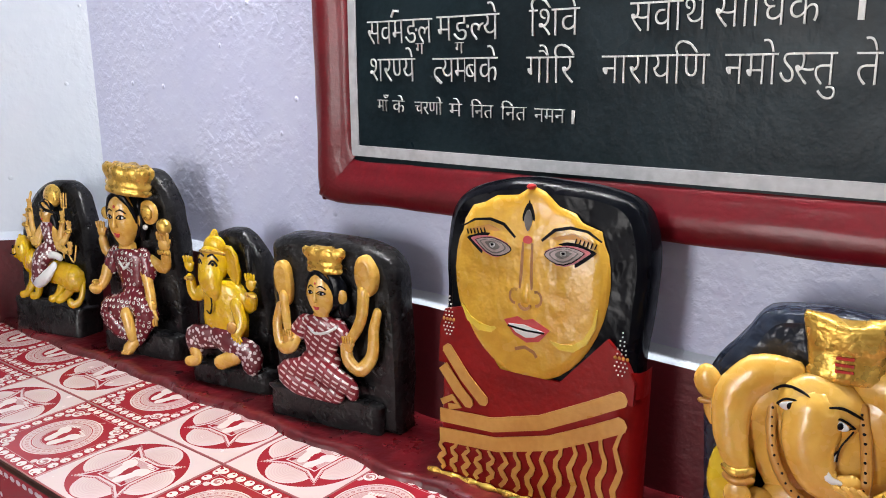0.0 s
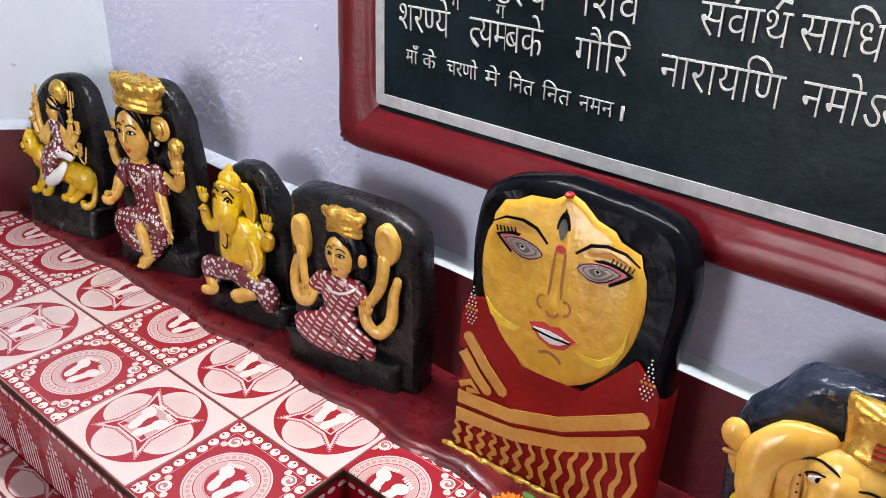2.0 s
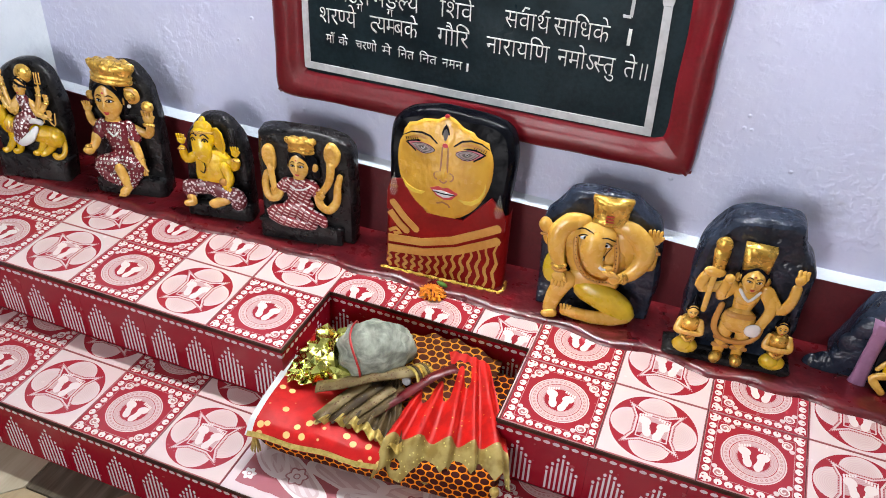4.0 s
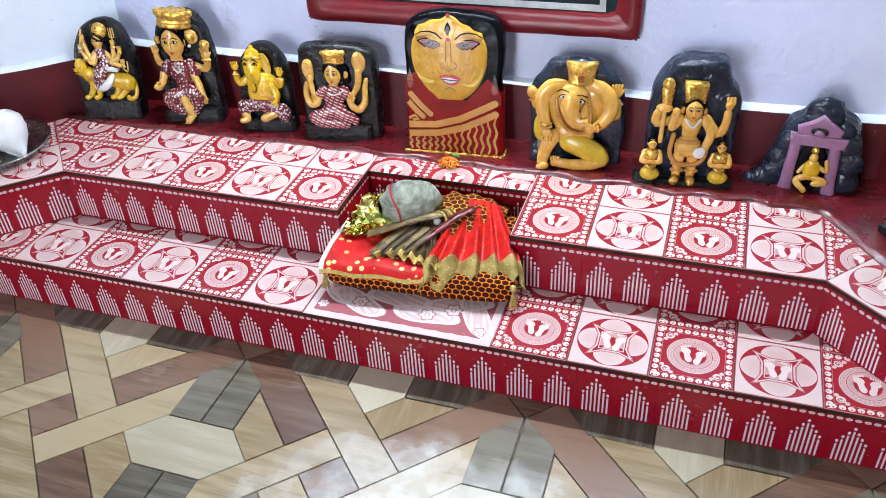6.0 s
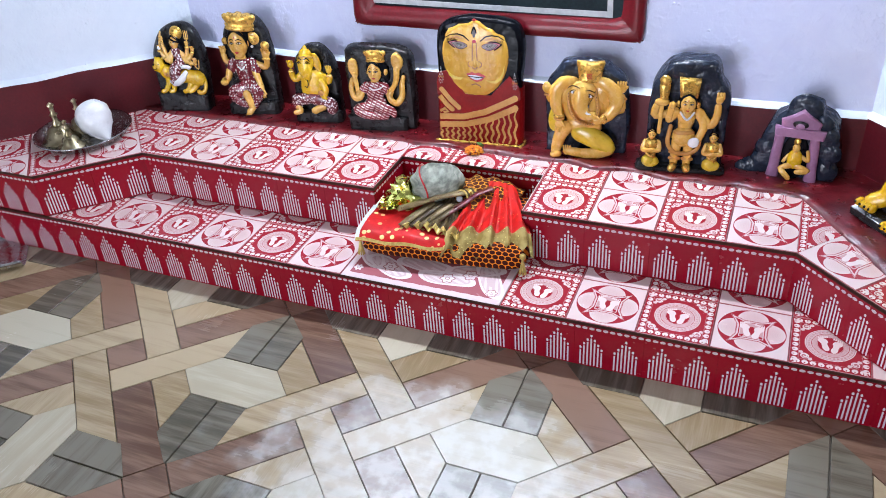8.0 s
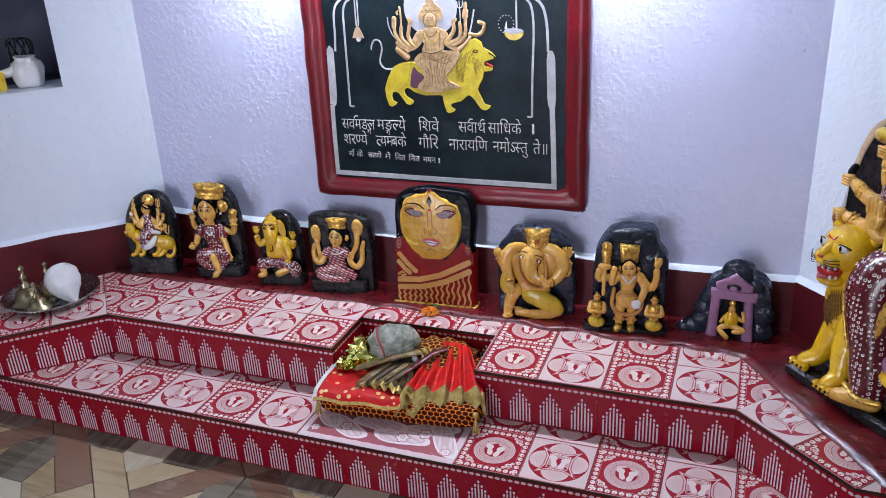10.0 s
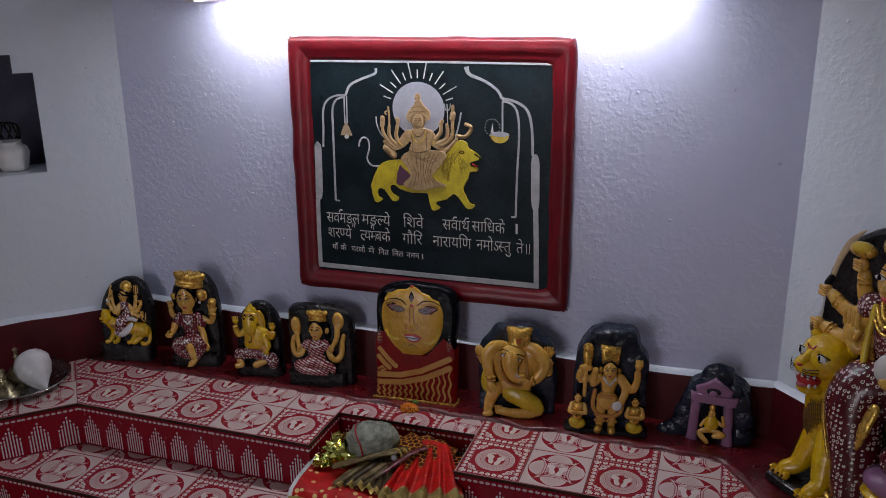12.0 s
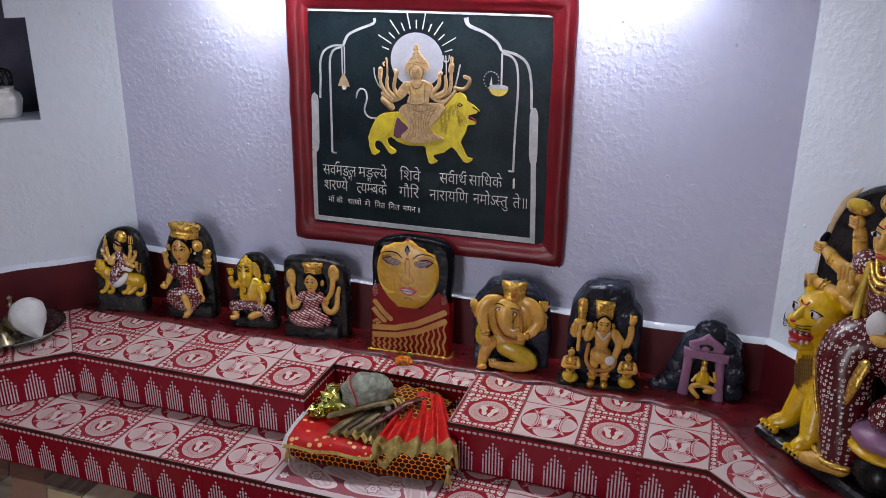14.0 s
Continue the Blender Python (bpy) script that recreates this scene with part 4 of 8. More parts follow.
# lettering with the built-in font; vowel signs are set in the order they are seen
def worded(tokens, x, z, size, width):
    """One word out of pieces set end to end; a piece given with a share keeps only that much of its left side, as joined half letters do."""
    pen, made = 0.0, []
    for piece in tokens:
        text, keep = piece if isinstance(piece, tuple) else (piece, 1.0)
        cu = bpy.data.curves.new("lettering", "FONT")
        cu.body, cu.size, cu.extrude, cu.offset, cu.resolution_u = text, size, 0.0008, -0.016 * size, 2
        tmp = new("lettering", cu)
        bpy.context.view_layer.update()
        me = bpy.data.meshes.new_from_object(tmp.evaluated_get(bpy.context.evaluated_depsgraph_get()))
        bpy.data.objects.remove(tmp)
        bm = bmesh.new()
        bm.from_mesh(me)
        x0, x1 = min(v.co.x for v in bm.verts), max(v.co.x for v in bm.verts)
        if keep < 1.0:
            x1 = x0 + (x1 - x0) * keep
            bmesh.ops.bisect_plane(bm, geom=bm.verts[:] + bm.edges[:] + bm.faces[:], plane_co=(x1, 0, 0), plane_no=(1, 0, 0), clear_outer=True)
        for v in bm.verts:
            v.co.x += pen - x0
        pen += x1 - x0 - size * 0.012
        made.append(bm)
    whole = bmesh.new()
    for bm in made:
        tmp = bpy.data.meshes.new("lettering")
        bm.to_mesh(tmp)
        bm.free()
        whole.from_mesh(tmp)
        bpy.data.meshes.remove(tmp)
    xs = [v.co.x for v in whole.verts]
    x0, s = min(xs), width / (max(xs) - min(xs))
    for v in whole.verts:
        wob = [noise.noise((v.co.x * 9, v.co.y * 9, i)) * size * 0.02 for i in (1, 2)]
        v.co = Vector(((v.co.x - x0) * s + wob[0], v.co.y + wob[1], v.co.z))
    me = bpy.data.meshes.new("lettering")
    whole.to_mesh(me)
    whole.free()
    me.materials.append(CHALK)
    ob = new("lettering", me)
    ob.parent = mural
    ob.matrix_local = pose(x, PY - 0.0006, z, 90)


LINE1 = ((("सवमङ", "ल"), -0.270, 0.098), (("मङ", ("ल", 0.72), "ये"), -0.165, 0.083), (("िशवे",), -0.045, 0.058), (("सवाथ",), 0.066, 0.074), (("सािधके",), 0.146, 0.088), (("।",), 0.262, 0.005))
LINE2 = ((("शर", ("ण", 0.70), "ये"), -0.268, 0.070), ((("त", 0.70), "य", ("म", 0.76), "बके"), -0.172, 0.088), (("गौिर",), -0.048, 0.056), (("नारायिण",), 0.038, 0.106), (("नमोऽ", ("स", 0.74), "तु"), 0.158, 0.092), (("ते॥",), 0.264, 0.036))
LINE3 = ((("माँ",), -0.258, 0.017), (("के",), -0.234, 0.018), (("चरणो",), -0.200, 0.040), (("मे",), -0.150, 0.018), (("िनत",), -0.120, 0.030), (("िनत",), -0.080, 0.032), (("नमन",), -0.038, 0.036), (("।",), 0.006, 0.003))
Z1, Z2, Z3 = 0.712, 0.669, 0.634
for word, x, wd in LINE1:
    worded(word, x, Z1 + 0.016 * (x + 0.27), 0.044, wd)
for word, x, wd in LINE2:
    worded(word, x, Z2 + 0.002 * (x + 0.27), 0.044, wd)
for word, x, wd in LINE3:
    worded(word, x, Z3 - 0.02 * (x + 0.25), 0.023, wd)
# joined letters: hooks above the bar, small letters hung below
for x, z in ((-0.228, Z1 + 0.030), (0.098, Z1 + 0.034), (0.130, Z1 + 0.034)):
    line([(x - 0.004, z), (x, z + 0.007), (x + 0.007, z + 0.006)], 0.0026, CHALK, "hook")
for x in (-0.196, -0.140):
    worded(("ग",), x, Z1 - 0.012, 0.020, 0.011)
line([(-0.168, Z2 + 0.006), (-0.160, Z2 - 0.001)], 0.0026, CHALK, "hook")


# ---------- statues on the ledge: each one painted mesh ----------
def rounded(pts, n=4):
    """A closed outline drawn smoothly through its points; stretches on the ground stay straight."""
    ps = [Vector(p) for p in pts]
    out, k = [], len(ps)
    for i in range(k):
        p0, p1, p2, p3 = ps[i - 1], ps[i], ps[(i + 1) % k], ps[(i + 2) % k]
        if p1.y <= 0.001 and p2.y <= 0.001:
            out.append(tuple(p1))
            continue
        if p1.y <= 0.001:
            p0 = p1
        if p2.y <= 0.001:
            p3 = p2
        for j in range(n):
            t = j / n
            q = 0.5 * ((2 * p1) + (p2 - p0) * t + (2 * p0 - 5 * p1 + 4 * p2 - p3) * t * t + (3 * p1 - p0 - 3 * p2 + p3) * t ** 3)
            out.append((q.x, max(0.0, q.y)))
    return out


class Idol(Build):
    """A statue in its own measure: x in half widths, z in heights, y in metres (front negative)."""

    def __init__(self, half, tall):
        self.begin()
        self.h, self.t = half, tall

    def at(self, x, z, y=0.0):
        return (x * self.h, y, z * self.t)

    def blob(self, x, z, y, rx, rz, ry, m, rot=0.0, n=14):
        return self.ell(self.at(x, z, y), (rx * self.h, ry, rz * self.t), m, (0, rot, 0), n)

    def limb(self, pts, rad, m, flat=1.0, n=9):
        r = [q * 0.80 for q in rad] if isinstance(rad, (list, tuple)) else rad * 0.80
        return self.tube([self.at(*p) for p in pts], r, m, n, flat)

    def plate(self, pts, y0, y1, m, soft=0.012, rough=0.004, seed=0):
        return self.slab(rounded([(x * self.h, z * self.t) for x, z in pts]), y0, y1, m, soft, rough, seed)

    def mark(self, pts, w, m, y, thick=0.0012):
        return self.ribbon([(x * self.h, z * self.t) for x, z in pts], w, y, thick, m)

    def patch(self, pts, m, y, thick=0.0012):
        return self.flat([(x * self.h, z * self.t) for x, z in pts], y, thick, m)

    def L(self, pts, rad, m, n=9, flat=1.0):
        """A limb in the statue's measure with its radii in metres."""
        return self.tube([self.at(*p) for p in pts], rad, m, n, flat)

    def torso(self, foot, top, w, d, m, sections=((0.0, 0.74), (0.25, 0.70), (0.55, 0.88), (0.8, 1.0), (0.93, 0.86), (1.0, 0.40))):
        """A trunk of oval sections from the waist to the neck."""
        a, b = Vector(self.at(*foot)), Vector(self.at(*top))
        rows = []
        for t, s in sections:
            c = a.lerp(b, t)
            rows.append([(c.x + w * s * math.cos(q), c.y + d * (0.6 + 0.4 * s) * math.sin(q), c.z) for q in (2 * math.pi * j / 16 for j in range(16))])
        return self.grid(rows, m, caps=True)

    def palm(self, x, z, y, size, m, up=1.0, lean=0.0):
        """A small hand: a palm with four fingers and a thumb."""
        c = Vector(self.at(x, z, y))
        self.ell(c, (size, size * 0.5, size * 1.05), m, (0, lean, 0), 10)
        for i in range(4):
            dx = (i - 1.5) * size * 0.48
            p = c + Vector((dx, -size * 0.25, up * size * 0.7))
            self.tube([p, p + Vector((dx * 0.15 + lean * 0.0004, -size * 0.05, up * size * (0.95 - 0.12 * abs(i - 1.6))))], size * 0.25, m, 7)
        p = c + Vector((size * 0.8, -size * 0.3, 0))
        return self.tube([p, p + Vector((size * 0.35, -size * 0.1, up * size * 0.6))], size * 0.25, m, 7)

    def head(self, x, z, y, w, h, d, skin, yaw=0.0, hair=True, lip=SCARLET, ears=True):
        """An egg-shaped head with painted eyes, brows, nose, lips and parted black hair; sizes in metres."""
        c = Vector(self.at(x, z, y))

        def taper(v):
            return 1.0 - 0.30 * max(0.0, -v) ** 1.6 - 0.05 * max(0.0, v)

        def on(u, v, out=0.0):
            u = u + yaw * (1 - abs(u))
            r = max(0.0, 1 - u * u - v * v)
            return c + Vector((w * taper(v) * u, -(d * math.sqrt(r) + out), h * v))

        rows = []
        for i in range(13):
            v = -math.cos(math.pi * (0.02 + 0.96 * i / 12))
            s = math.sqrt(max(0.0, 1 - v * v))
            rows.append([c + Vector((w * taper(v) * s * math.cos(q), d * s * math.sin(q), h * v)) for q in (2 * math.pi * j / 18 for j in range(18))])
        self.grid(rows, skin, caps=True)
        for s in (-1, 1):
            e = 0.40 * s
            self.ell(on(e, 0.12, -0.0006), (w * 0.19, d * 0.08, h * 0.052), WHITE, n=10)
            self.ell(on(e + yaw * 0.1, 0.12, 0.0006), (w * 0.095, d * 0.07, h * 0.058), HAIR, n=9)
            self.tube([on(e - 0.25, 0.11, 0.0008), on(e - 0.08, 0.190, 0.0008), on(e + 0.1, 0.182, 0.0008), on(e + 0.25, 0.12, 0.0008)], w * 0.034, HAIR, 5)
            self.tube([on(e - 0.24, 0.10, 0.0006), on(e, 0.055, 0.0008), on(e + 0.24, 0.11, 0.0006)], w * 0.022, HAIR, 5)
            self.tube([on(e - 0.26 * 1 + 0.02, 0.30 + 0.03 * s, 0.0008), on(e, 0.385, 0.0008), on(e + 0.27, 0.30 - 0.03 * s, 0.0008)], [w * 0.03, w * 0.05, w * 0.03], HAIR, 5)
            if ears:
                self.ell(c + Vector((s * w * 1.0, d * 0.15, h * 0.02)), (w * 0.16, d * 0.2, h * 0.24), skin, n=9)
        self.tube([on(0, 0.22, -0.001), on(0.0, 0.0, 0.001), on(0.0, -0.18, 0.0035)], [w * 0.06, w * 0.09, w * 0.13], skin, 8)
        for s in (-1, 1):
            self.ell(on(0.11 * s, -0.20, 0.001), (w * 0.075, d * 0.08, h * 0.045), skin, n=7)
            self.ell(on(0.10 * s, -0.475, 0.0), (w * 0.14, d * 0.09, h * 0.042), lip, (0, -8 * s, 0), n=8)
        self.ell(on(0, -0.535, 0.0), (w * 0.17, d * 0.11, h * 0.048), lip, n=9)
        self.ell(on(0, 0.47, 0.0), (w * 0.08, d * 0.06, h * 0.055), lip, n=8)
        if hair:
            self.ell(c + Vector((0, d * 0.45, h * 0.12)), (w * 1.20, d * 0.95, h * 1.05), HAIR, n=16)
            for s in (-1, 1):
                self.tube([on(0.05 * s, 0.86, -0.001), on(0.50 * s, 0.70, -0.001), on(0.86 * s, 0.34, -0.002), on(0.96 * s, -0.05, -0.003)], [w * 0.20, w * 0.22, w * 0.20, w * 0.10], HAIR, 8, 0.7)
        return on

    def scallop(self, x, z, y, w, d, h, lobes=7, flare=1.18, m=GOLD, tilt=0.0):
        """A gilded crown: two ridged bands under a flaring row of puffed lobes, closed by a low dome."""
        c = Vector(self.at(x, z, y))
        rows = []
        for t, s, wave in ((0.0, 0.96, 0), (0.05, 1.02, 0), (0.16, 1.02, 0), (0.20, 0.95, 0), (0.26, 1.0, 0), (0.36, 1.02, 0), (0.40, 0.95, 0), (0.52, 1.02, 0.5), (0.70, flare, 1), (0.88, flare * 1.02, 1), (0.98, flare * 0.88, 1), (0.94, flare * 0.62, 0.4), (1.0, flare * 0.30, 0), (1.02, 0.05, 0)):
            row = []
            for j in range(56):
                q = 2 * math.pi * j / 56
                b = abs(math.sin(lobes * q * 0.5))
                r = s * (1 - 0.13 * wave * (1 - b) ** 1.5)
                u, v = w * r * math.cos(q), h * t * (1 - 0.10 * wave * (1 - b))
                row.append(c + Vector((u * math.cos(tilt) + v * math.sin(tilt), d * r * math.sin(q), v * math.cos(tilt) - u * math.sin(tilt))))
            rows.append(row)
        return self.grid(rows, m, caps=True)

    def stand(self, label, x, y, turn=0.0, lean=0.0, z=None, press=0.45):
        self.v = [(x, y * press if y < 0 else y, q) for x, y, q in self.v]
        self.jitter(0.0007, 90)
        return self.thing("statue", label, "statue", pose(x, y, (ZT + 0.004) if z is None else z, lean, 0, turn), "statues along the ledge")


def arch(w0, w1, top, n=14, foot=0.0, lean=0.0):
    """An arched slab outline: half widths at the foot and the shoulder."""
    pts = [(-w0, foot), (w0, foot)]
    pts += [(x + lean, z) for x, z in arc(0, top * 0.55, w1, top * 0.45, 0, 180, n)]
    return pts


def rider_statue():
    k = Idol(0.078, 0.256)
    k.plate([(-1.0, 0), (0.80, 0), (0.86, 0.25), (0.88, 0.5), (0.80, 0.72), (0.58, 0.90), (0.25, 0.985), (-0.08, 1.0), (-0.45, 0.98), (-0.86, 0.88), (-1.14, 0.70), (-1.24, 0.45), (-1.16, 0.2)], 0.0, 0.03, STONE, 0.010, 0.003)
    k.plate([(-1.12, 0), (0.84, 0), (0.85, 0.15), (0.74, 0.22), (-1.0, 0.23), (-1.12, 0.16)], -0.036, 0.02, STONE, 0.012)
    # lion walking to the side
    k.L([(-0.55, 0.455, -0.020), (-0.20, 0.425, -0.022), (0.25, 0.41, -0.022), (0.58, 0.385, -0.020)], [0.022, 0.021, 0.021, 0.024], YELLOW, 12)
    k.blob(-0.66, 0.47, -0.024, 0.25, 0.085, 0.020, YELLOW, -12)
    k.blob(-0.86, 0.545, -0.030, 0.23, 0.092, 0.022, YELLOW)
    k.blob(-1.0, 0.525, -0.038, 0.11, 0.045, 0.014, YELLOW)
    k.mark([(-1.09, 0.515), (-1.0, 0.505), (-0.92, 0.515)], 0.002, HAIR, -0.050, 0.002)
    for s in (-1, 1):
        k.blob(-0.84 + 0.14 * s, 0.615, -0.025, 0.05, 0.026, 0.007, YELLOW, 0, 8)
        k.blob(-0.93 + 0.10 * s, 0.560, -0.049, 0.035, 0.011, 0.003, HAIR, 0, 8)
    for x0, x1 in ((-0.60, -0.78), (-0.40, -0.46), (0.28, 0.10), (0.55, 0.30)):
        k.L([(x0, 0.41, -0.022), (x0 - 0.03, 0.33, -0.024), (x1, 0.255, -0.028), (x1 - 0.12, 0.240, -0.032)], [0.013, 0.009, 0.007, 0.007], YELLOW)
    k.L([(0.68, 0.43, -0.018), (0.82, 0.36, -0.020), (0.80, 0.26, -0.026), (0.66, 0.225, -0.032), (0.56, 0.235, -0.034)], [0.008, 0.006, 0.006, 0.007, 0.008], YELLOW)
    for i in range(7):
        k.L([(-0.70 + 0.05 * i, 0.50 - 0.012 * i, -0.041), (-0.66 + 0.05 * i, 0.43 - 0.006 * i, -0.043)], 0.0016, STRIPE, 5)
    # rider
    k.L([(0.02, 0.56, -0.034), (-0.20, 0.50, -0.044), (-0.26, 0.40, -0.046), (-0.30, 0.36, -0.046)], [0.017, 0.018, 0.016, 0.014], DOTS, 11)
    k.L([(-0.44, 0.365, -0.046), (-0.26, 0.335, -0.054), (-0.06, 0.355, -0.050), (0.04, 0.43, -0.046)], 0.0058, WHITE)
    k.L([(0.02, 0.53, -0.046), (0.20, 0.535, -0.046), (0.34, 0.52, -0.040)], 0.0060, WHITE)
    k.L([(-0.34, 0.375, -0.050), (-0.20, 0.350, -0.058), (0.02, 0.395, -0.054), (0.20, 0.470, -0.046)], [0.006, 0.009, 0.011, 0.006], WHITE, 9, 0.7)
    k.torso((0.02, 0.55, -0.032), (-0.10, 0.745, -0.030), 0.016, 0.014, DOTS)
    k.head(-0.10, 0.80, -0.034, 0.0135, 0.021, 0.012, SKIN, -0.3)
    k.blob(0.0, 0.905, -0.020, 0.25, 0.078, 0.016, GOLD, 14)
    k.L([(-0.24, 0.855, -0.040), (-0.02, 0.82, -0.048), (0.24, 0.80, -0.036)], 0.0026, HAIR)
    k.L([(0.00, 0.79, -0.026), (0.12, 0.72, -0.026), (0.10, 0.64, -0.030)], [0.010, 0.009, 0.006], HAIR)
    for s, e, h in ((-1, -0.58, 0.82), (-1, -0.70, 0.72), (-1, -0.56, 0.64), (-1, -0.40, 0.60), (1, 0.40, 0.76), (1, 0.58, 0.70), (1, 0.60, 0.57), (1, 0.36, 0.60)):
        sx = -0.08 + 0.16 * s
        k.L([(sx, 0.70, -0.030), (0.5 * (sx + e) + 0.04 * s, 0.60 + 0.3 * (h - 0.65), -0.036), (e, h, -0.034)], [0.0072, 0.0062, 0.0052], SKIN)
        k.palm(e, h + 0.022, -0.036, 0.0056, SKIN)
        k.L([(e - 0.05, h - 0.012, -0.040), (e + 0.05, h - 0.012, -0.040)], 0.0034, GOLD, 6)
    k.L([(0.42, 0.52, -0.036), (0.42, 0.92, -0.032)], 0.0018, SKIN)
    for d in (-0.07, 0, 0.07):
        k.L([(0.42 + d, 0.84, -0.032), (0.42 + d, 0.93, -0.032)], 0.0013, SKIN)
    k.L([(0.35, 0.84, -0.032), (0.49, 0.84, -0.032)], 0.0014, SKIN)
    k.L([(-0.72, 0.74, -0.034), (-0.58, 0.92, -0.028)], 0.0026, SKIN)
    k.L([(0.46, 0.60, -0.040), (0.70, 0.50, -0.036), (0.74, 0.60, -0.032)], 0.0018, SKIN)
    k.blob(-0.72, 0.745, -0.040, 0.06, 0.022, 0.006, WHITE, 0, 8)
    k.stand("black arched stone relief, golden-crowned rider on a yellow lion", -0.903, 0.618, 13, -7, press=0.50)


def crowned_statue():
    k = Idol(0.074, 0.294)
    k.plate([(-0.98, 0), (1.0, 0), (1.04, 0.3), (1.02, 0.6), (0.92, 0.80), (0.66, 0.93), (0.30, 0.975), (-0.2, 0.96), (-0.7, 0.85), (-0.95, 0.6), (-1.0, 0.3)], 0.0, 0.030, STONE, 0.010, 0.003)
    k.plate([(-1.0, 0), (1.0, 0), (1.02, 0.10), (0.8, 0.15), (-0.8, 0.13), (-1.0, 0.08)], -0.036, 0.02, STONE, 0.013)
    k.blob(-0.08, 0.76, -0.008, 0.48, 0.140, 0.020, HAIR)
    k.head(-0.14, 0.735, -0.024, 0.0280, 0.044, 0.028, SKIN, -0.10)
    k.L([(0.20, 0.80, -0.012), (0.26, 0.72, -0.012), (0.22, 0.64, -0.010)], [0.012, 0.011, 0.006], HAIR)
    k.scallop(0.04, 0.868, -0.020, 0.041, 0.030, 0.044, 9, 1.14, tilt=0.10)
    for x, z, r in ((-0.66, 0.755, 0.010), (0.46, 0.775, 0.0185)):
        p = k.at(x, z, -0.014)
        k.ell(p, (r, 0.009, r), SKIN)
        k.ell((p[0], p[1] - 0.008, p[2]), (r * 0.62, 0.004, r * 0.62), GOLD, n=10)
    k.blob(0.38, 0.70, -0.020, 0.06, 0.015, 0.006, WHITE, 0, 8)
    k.L([(-0.16, 0.63, -0.016), (-0.16, 0.57, -0.018)], [0.014, 0.018], SKIN)
    k.torso((-0.04, 0.35, -0.020), (-0.14, 0.585, -0.020), 0.036, 0.020, SMALLCURLS)
    k.L([(-0.40, 0.575, -0.028), (-0.14, 0.485, -0.042), (0.12, 0.575, -0.028)], 0.0022, WHITE)
    k.L([(-0.50, 0.55, -0.018), (-0.62, 0.48, -0.024)], [0.013, 0.014], SMALLCURLS)
    k.L([(0.24, 0.55, -0.018), (0.38, 0.47, -0.024)], [0.014, 0.015], SMALLCURLS)
    # raised hand with a gold ball, and its fellow
    k.L([(0.38, 0.53, -0.014), (0.78, 0.50, -0.020), (0.88, 0.58, -0.024)], [0.010, 0.0095, 0.0085], SKIN)
    k.palm(0.88, 0.625, -0.028, 0.0115, SKIN)
    k.L([(0.76, 0.585, -0.032), (1.0, 0.585, -0.032)], 0.004, GOLD)
    k.blob(0.92, 0.715, -0.028, 0.17, 0.042, 0.014, GOLD)
    k.L([(-0.62, 0.54, -0.012), (-0.78, 0.56, -0.016), (-0.82, 0.62, -0.016)], [0.010, 0.009, 0.008], SKIN)
    k.palm(-0.82, 0.66, -0.018, 0.009, SKIN)
    # lower arms: a bowl, and a hand on the knee
    k.L([(-0.68, 0.47, -0.028), (-0.78, 0.40, -0.036), (-0.90, 0.37, -0.046)], [0.0105, 0.0095, 0.0085], SKIN)
    k.blob(-0.92, 0.365, -0.050, 0.16, 0.032, 0.013, SKIN)
    k.blob(-0.90, 0.395, -0.050, 0.10, 0.020, 0.009, GOLD, 0, 9)
    k.L([(0.31, 0.46, -0.026), (0.44, 0.38, -0.036), (0.52, 0.30, -0.046)], [0.0105, 0.0095, 0.0085], SKIN)
    k.L([(0.42, 0.335, -0.046), (0.58, 0.325, -0.046)], 0.0045, GOLD)
    k.palm(0.52, 0.265, -0.048, 0.0105, SKIN, -1.0)
    # crossed legs under dotted cloth
    k.L([(0.12, 0.33, -0.020), (-0.30, 0.27, -0.036), (-0.62, 0.25, -0.040), (-0.50, 0.18, -0.046), (-0.20, 0.14, -0.048)], [0.023, 0.024, 0.022, 0.017, 0.014], SMALLCURLS, 12)
    k.L([(-0.10, 0.33, -0.022), (0.20, 0.29, -0.040), (0.36, 0.26, -0.042), (0.20, 0.18, -0.046), (0.05, 0.11, -0.048)], [0.023, 0.022, 0.020, 0.016, 0.012], SMALLCURLS, 12)
    k.L([(-0.12, 0.25, -0.054), (-0.02, 0.18, -0.060), (0.02, 0.13, -0.060)], [0.012, 0.011, 0.009], SKIN)
    k.L([(0.05, 0.11, -0.056), (-0.10, 0.065, -0.064)], [0.009, 0.010], SKIN)
    for i in range(4):
        k.L([(-0.10 + 0.05 * (i - 1.5), 0.060, -0.070), (-0.13 + 0.05 * (i - 1.5), 0.048, -0.074)], 0.0026, SKIN, 6)
    k.stand("black stone relief of a gold-crowned seated figure in dotted maroon", -0.690, 0.650, 14, press=0.55)


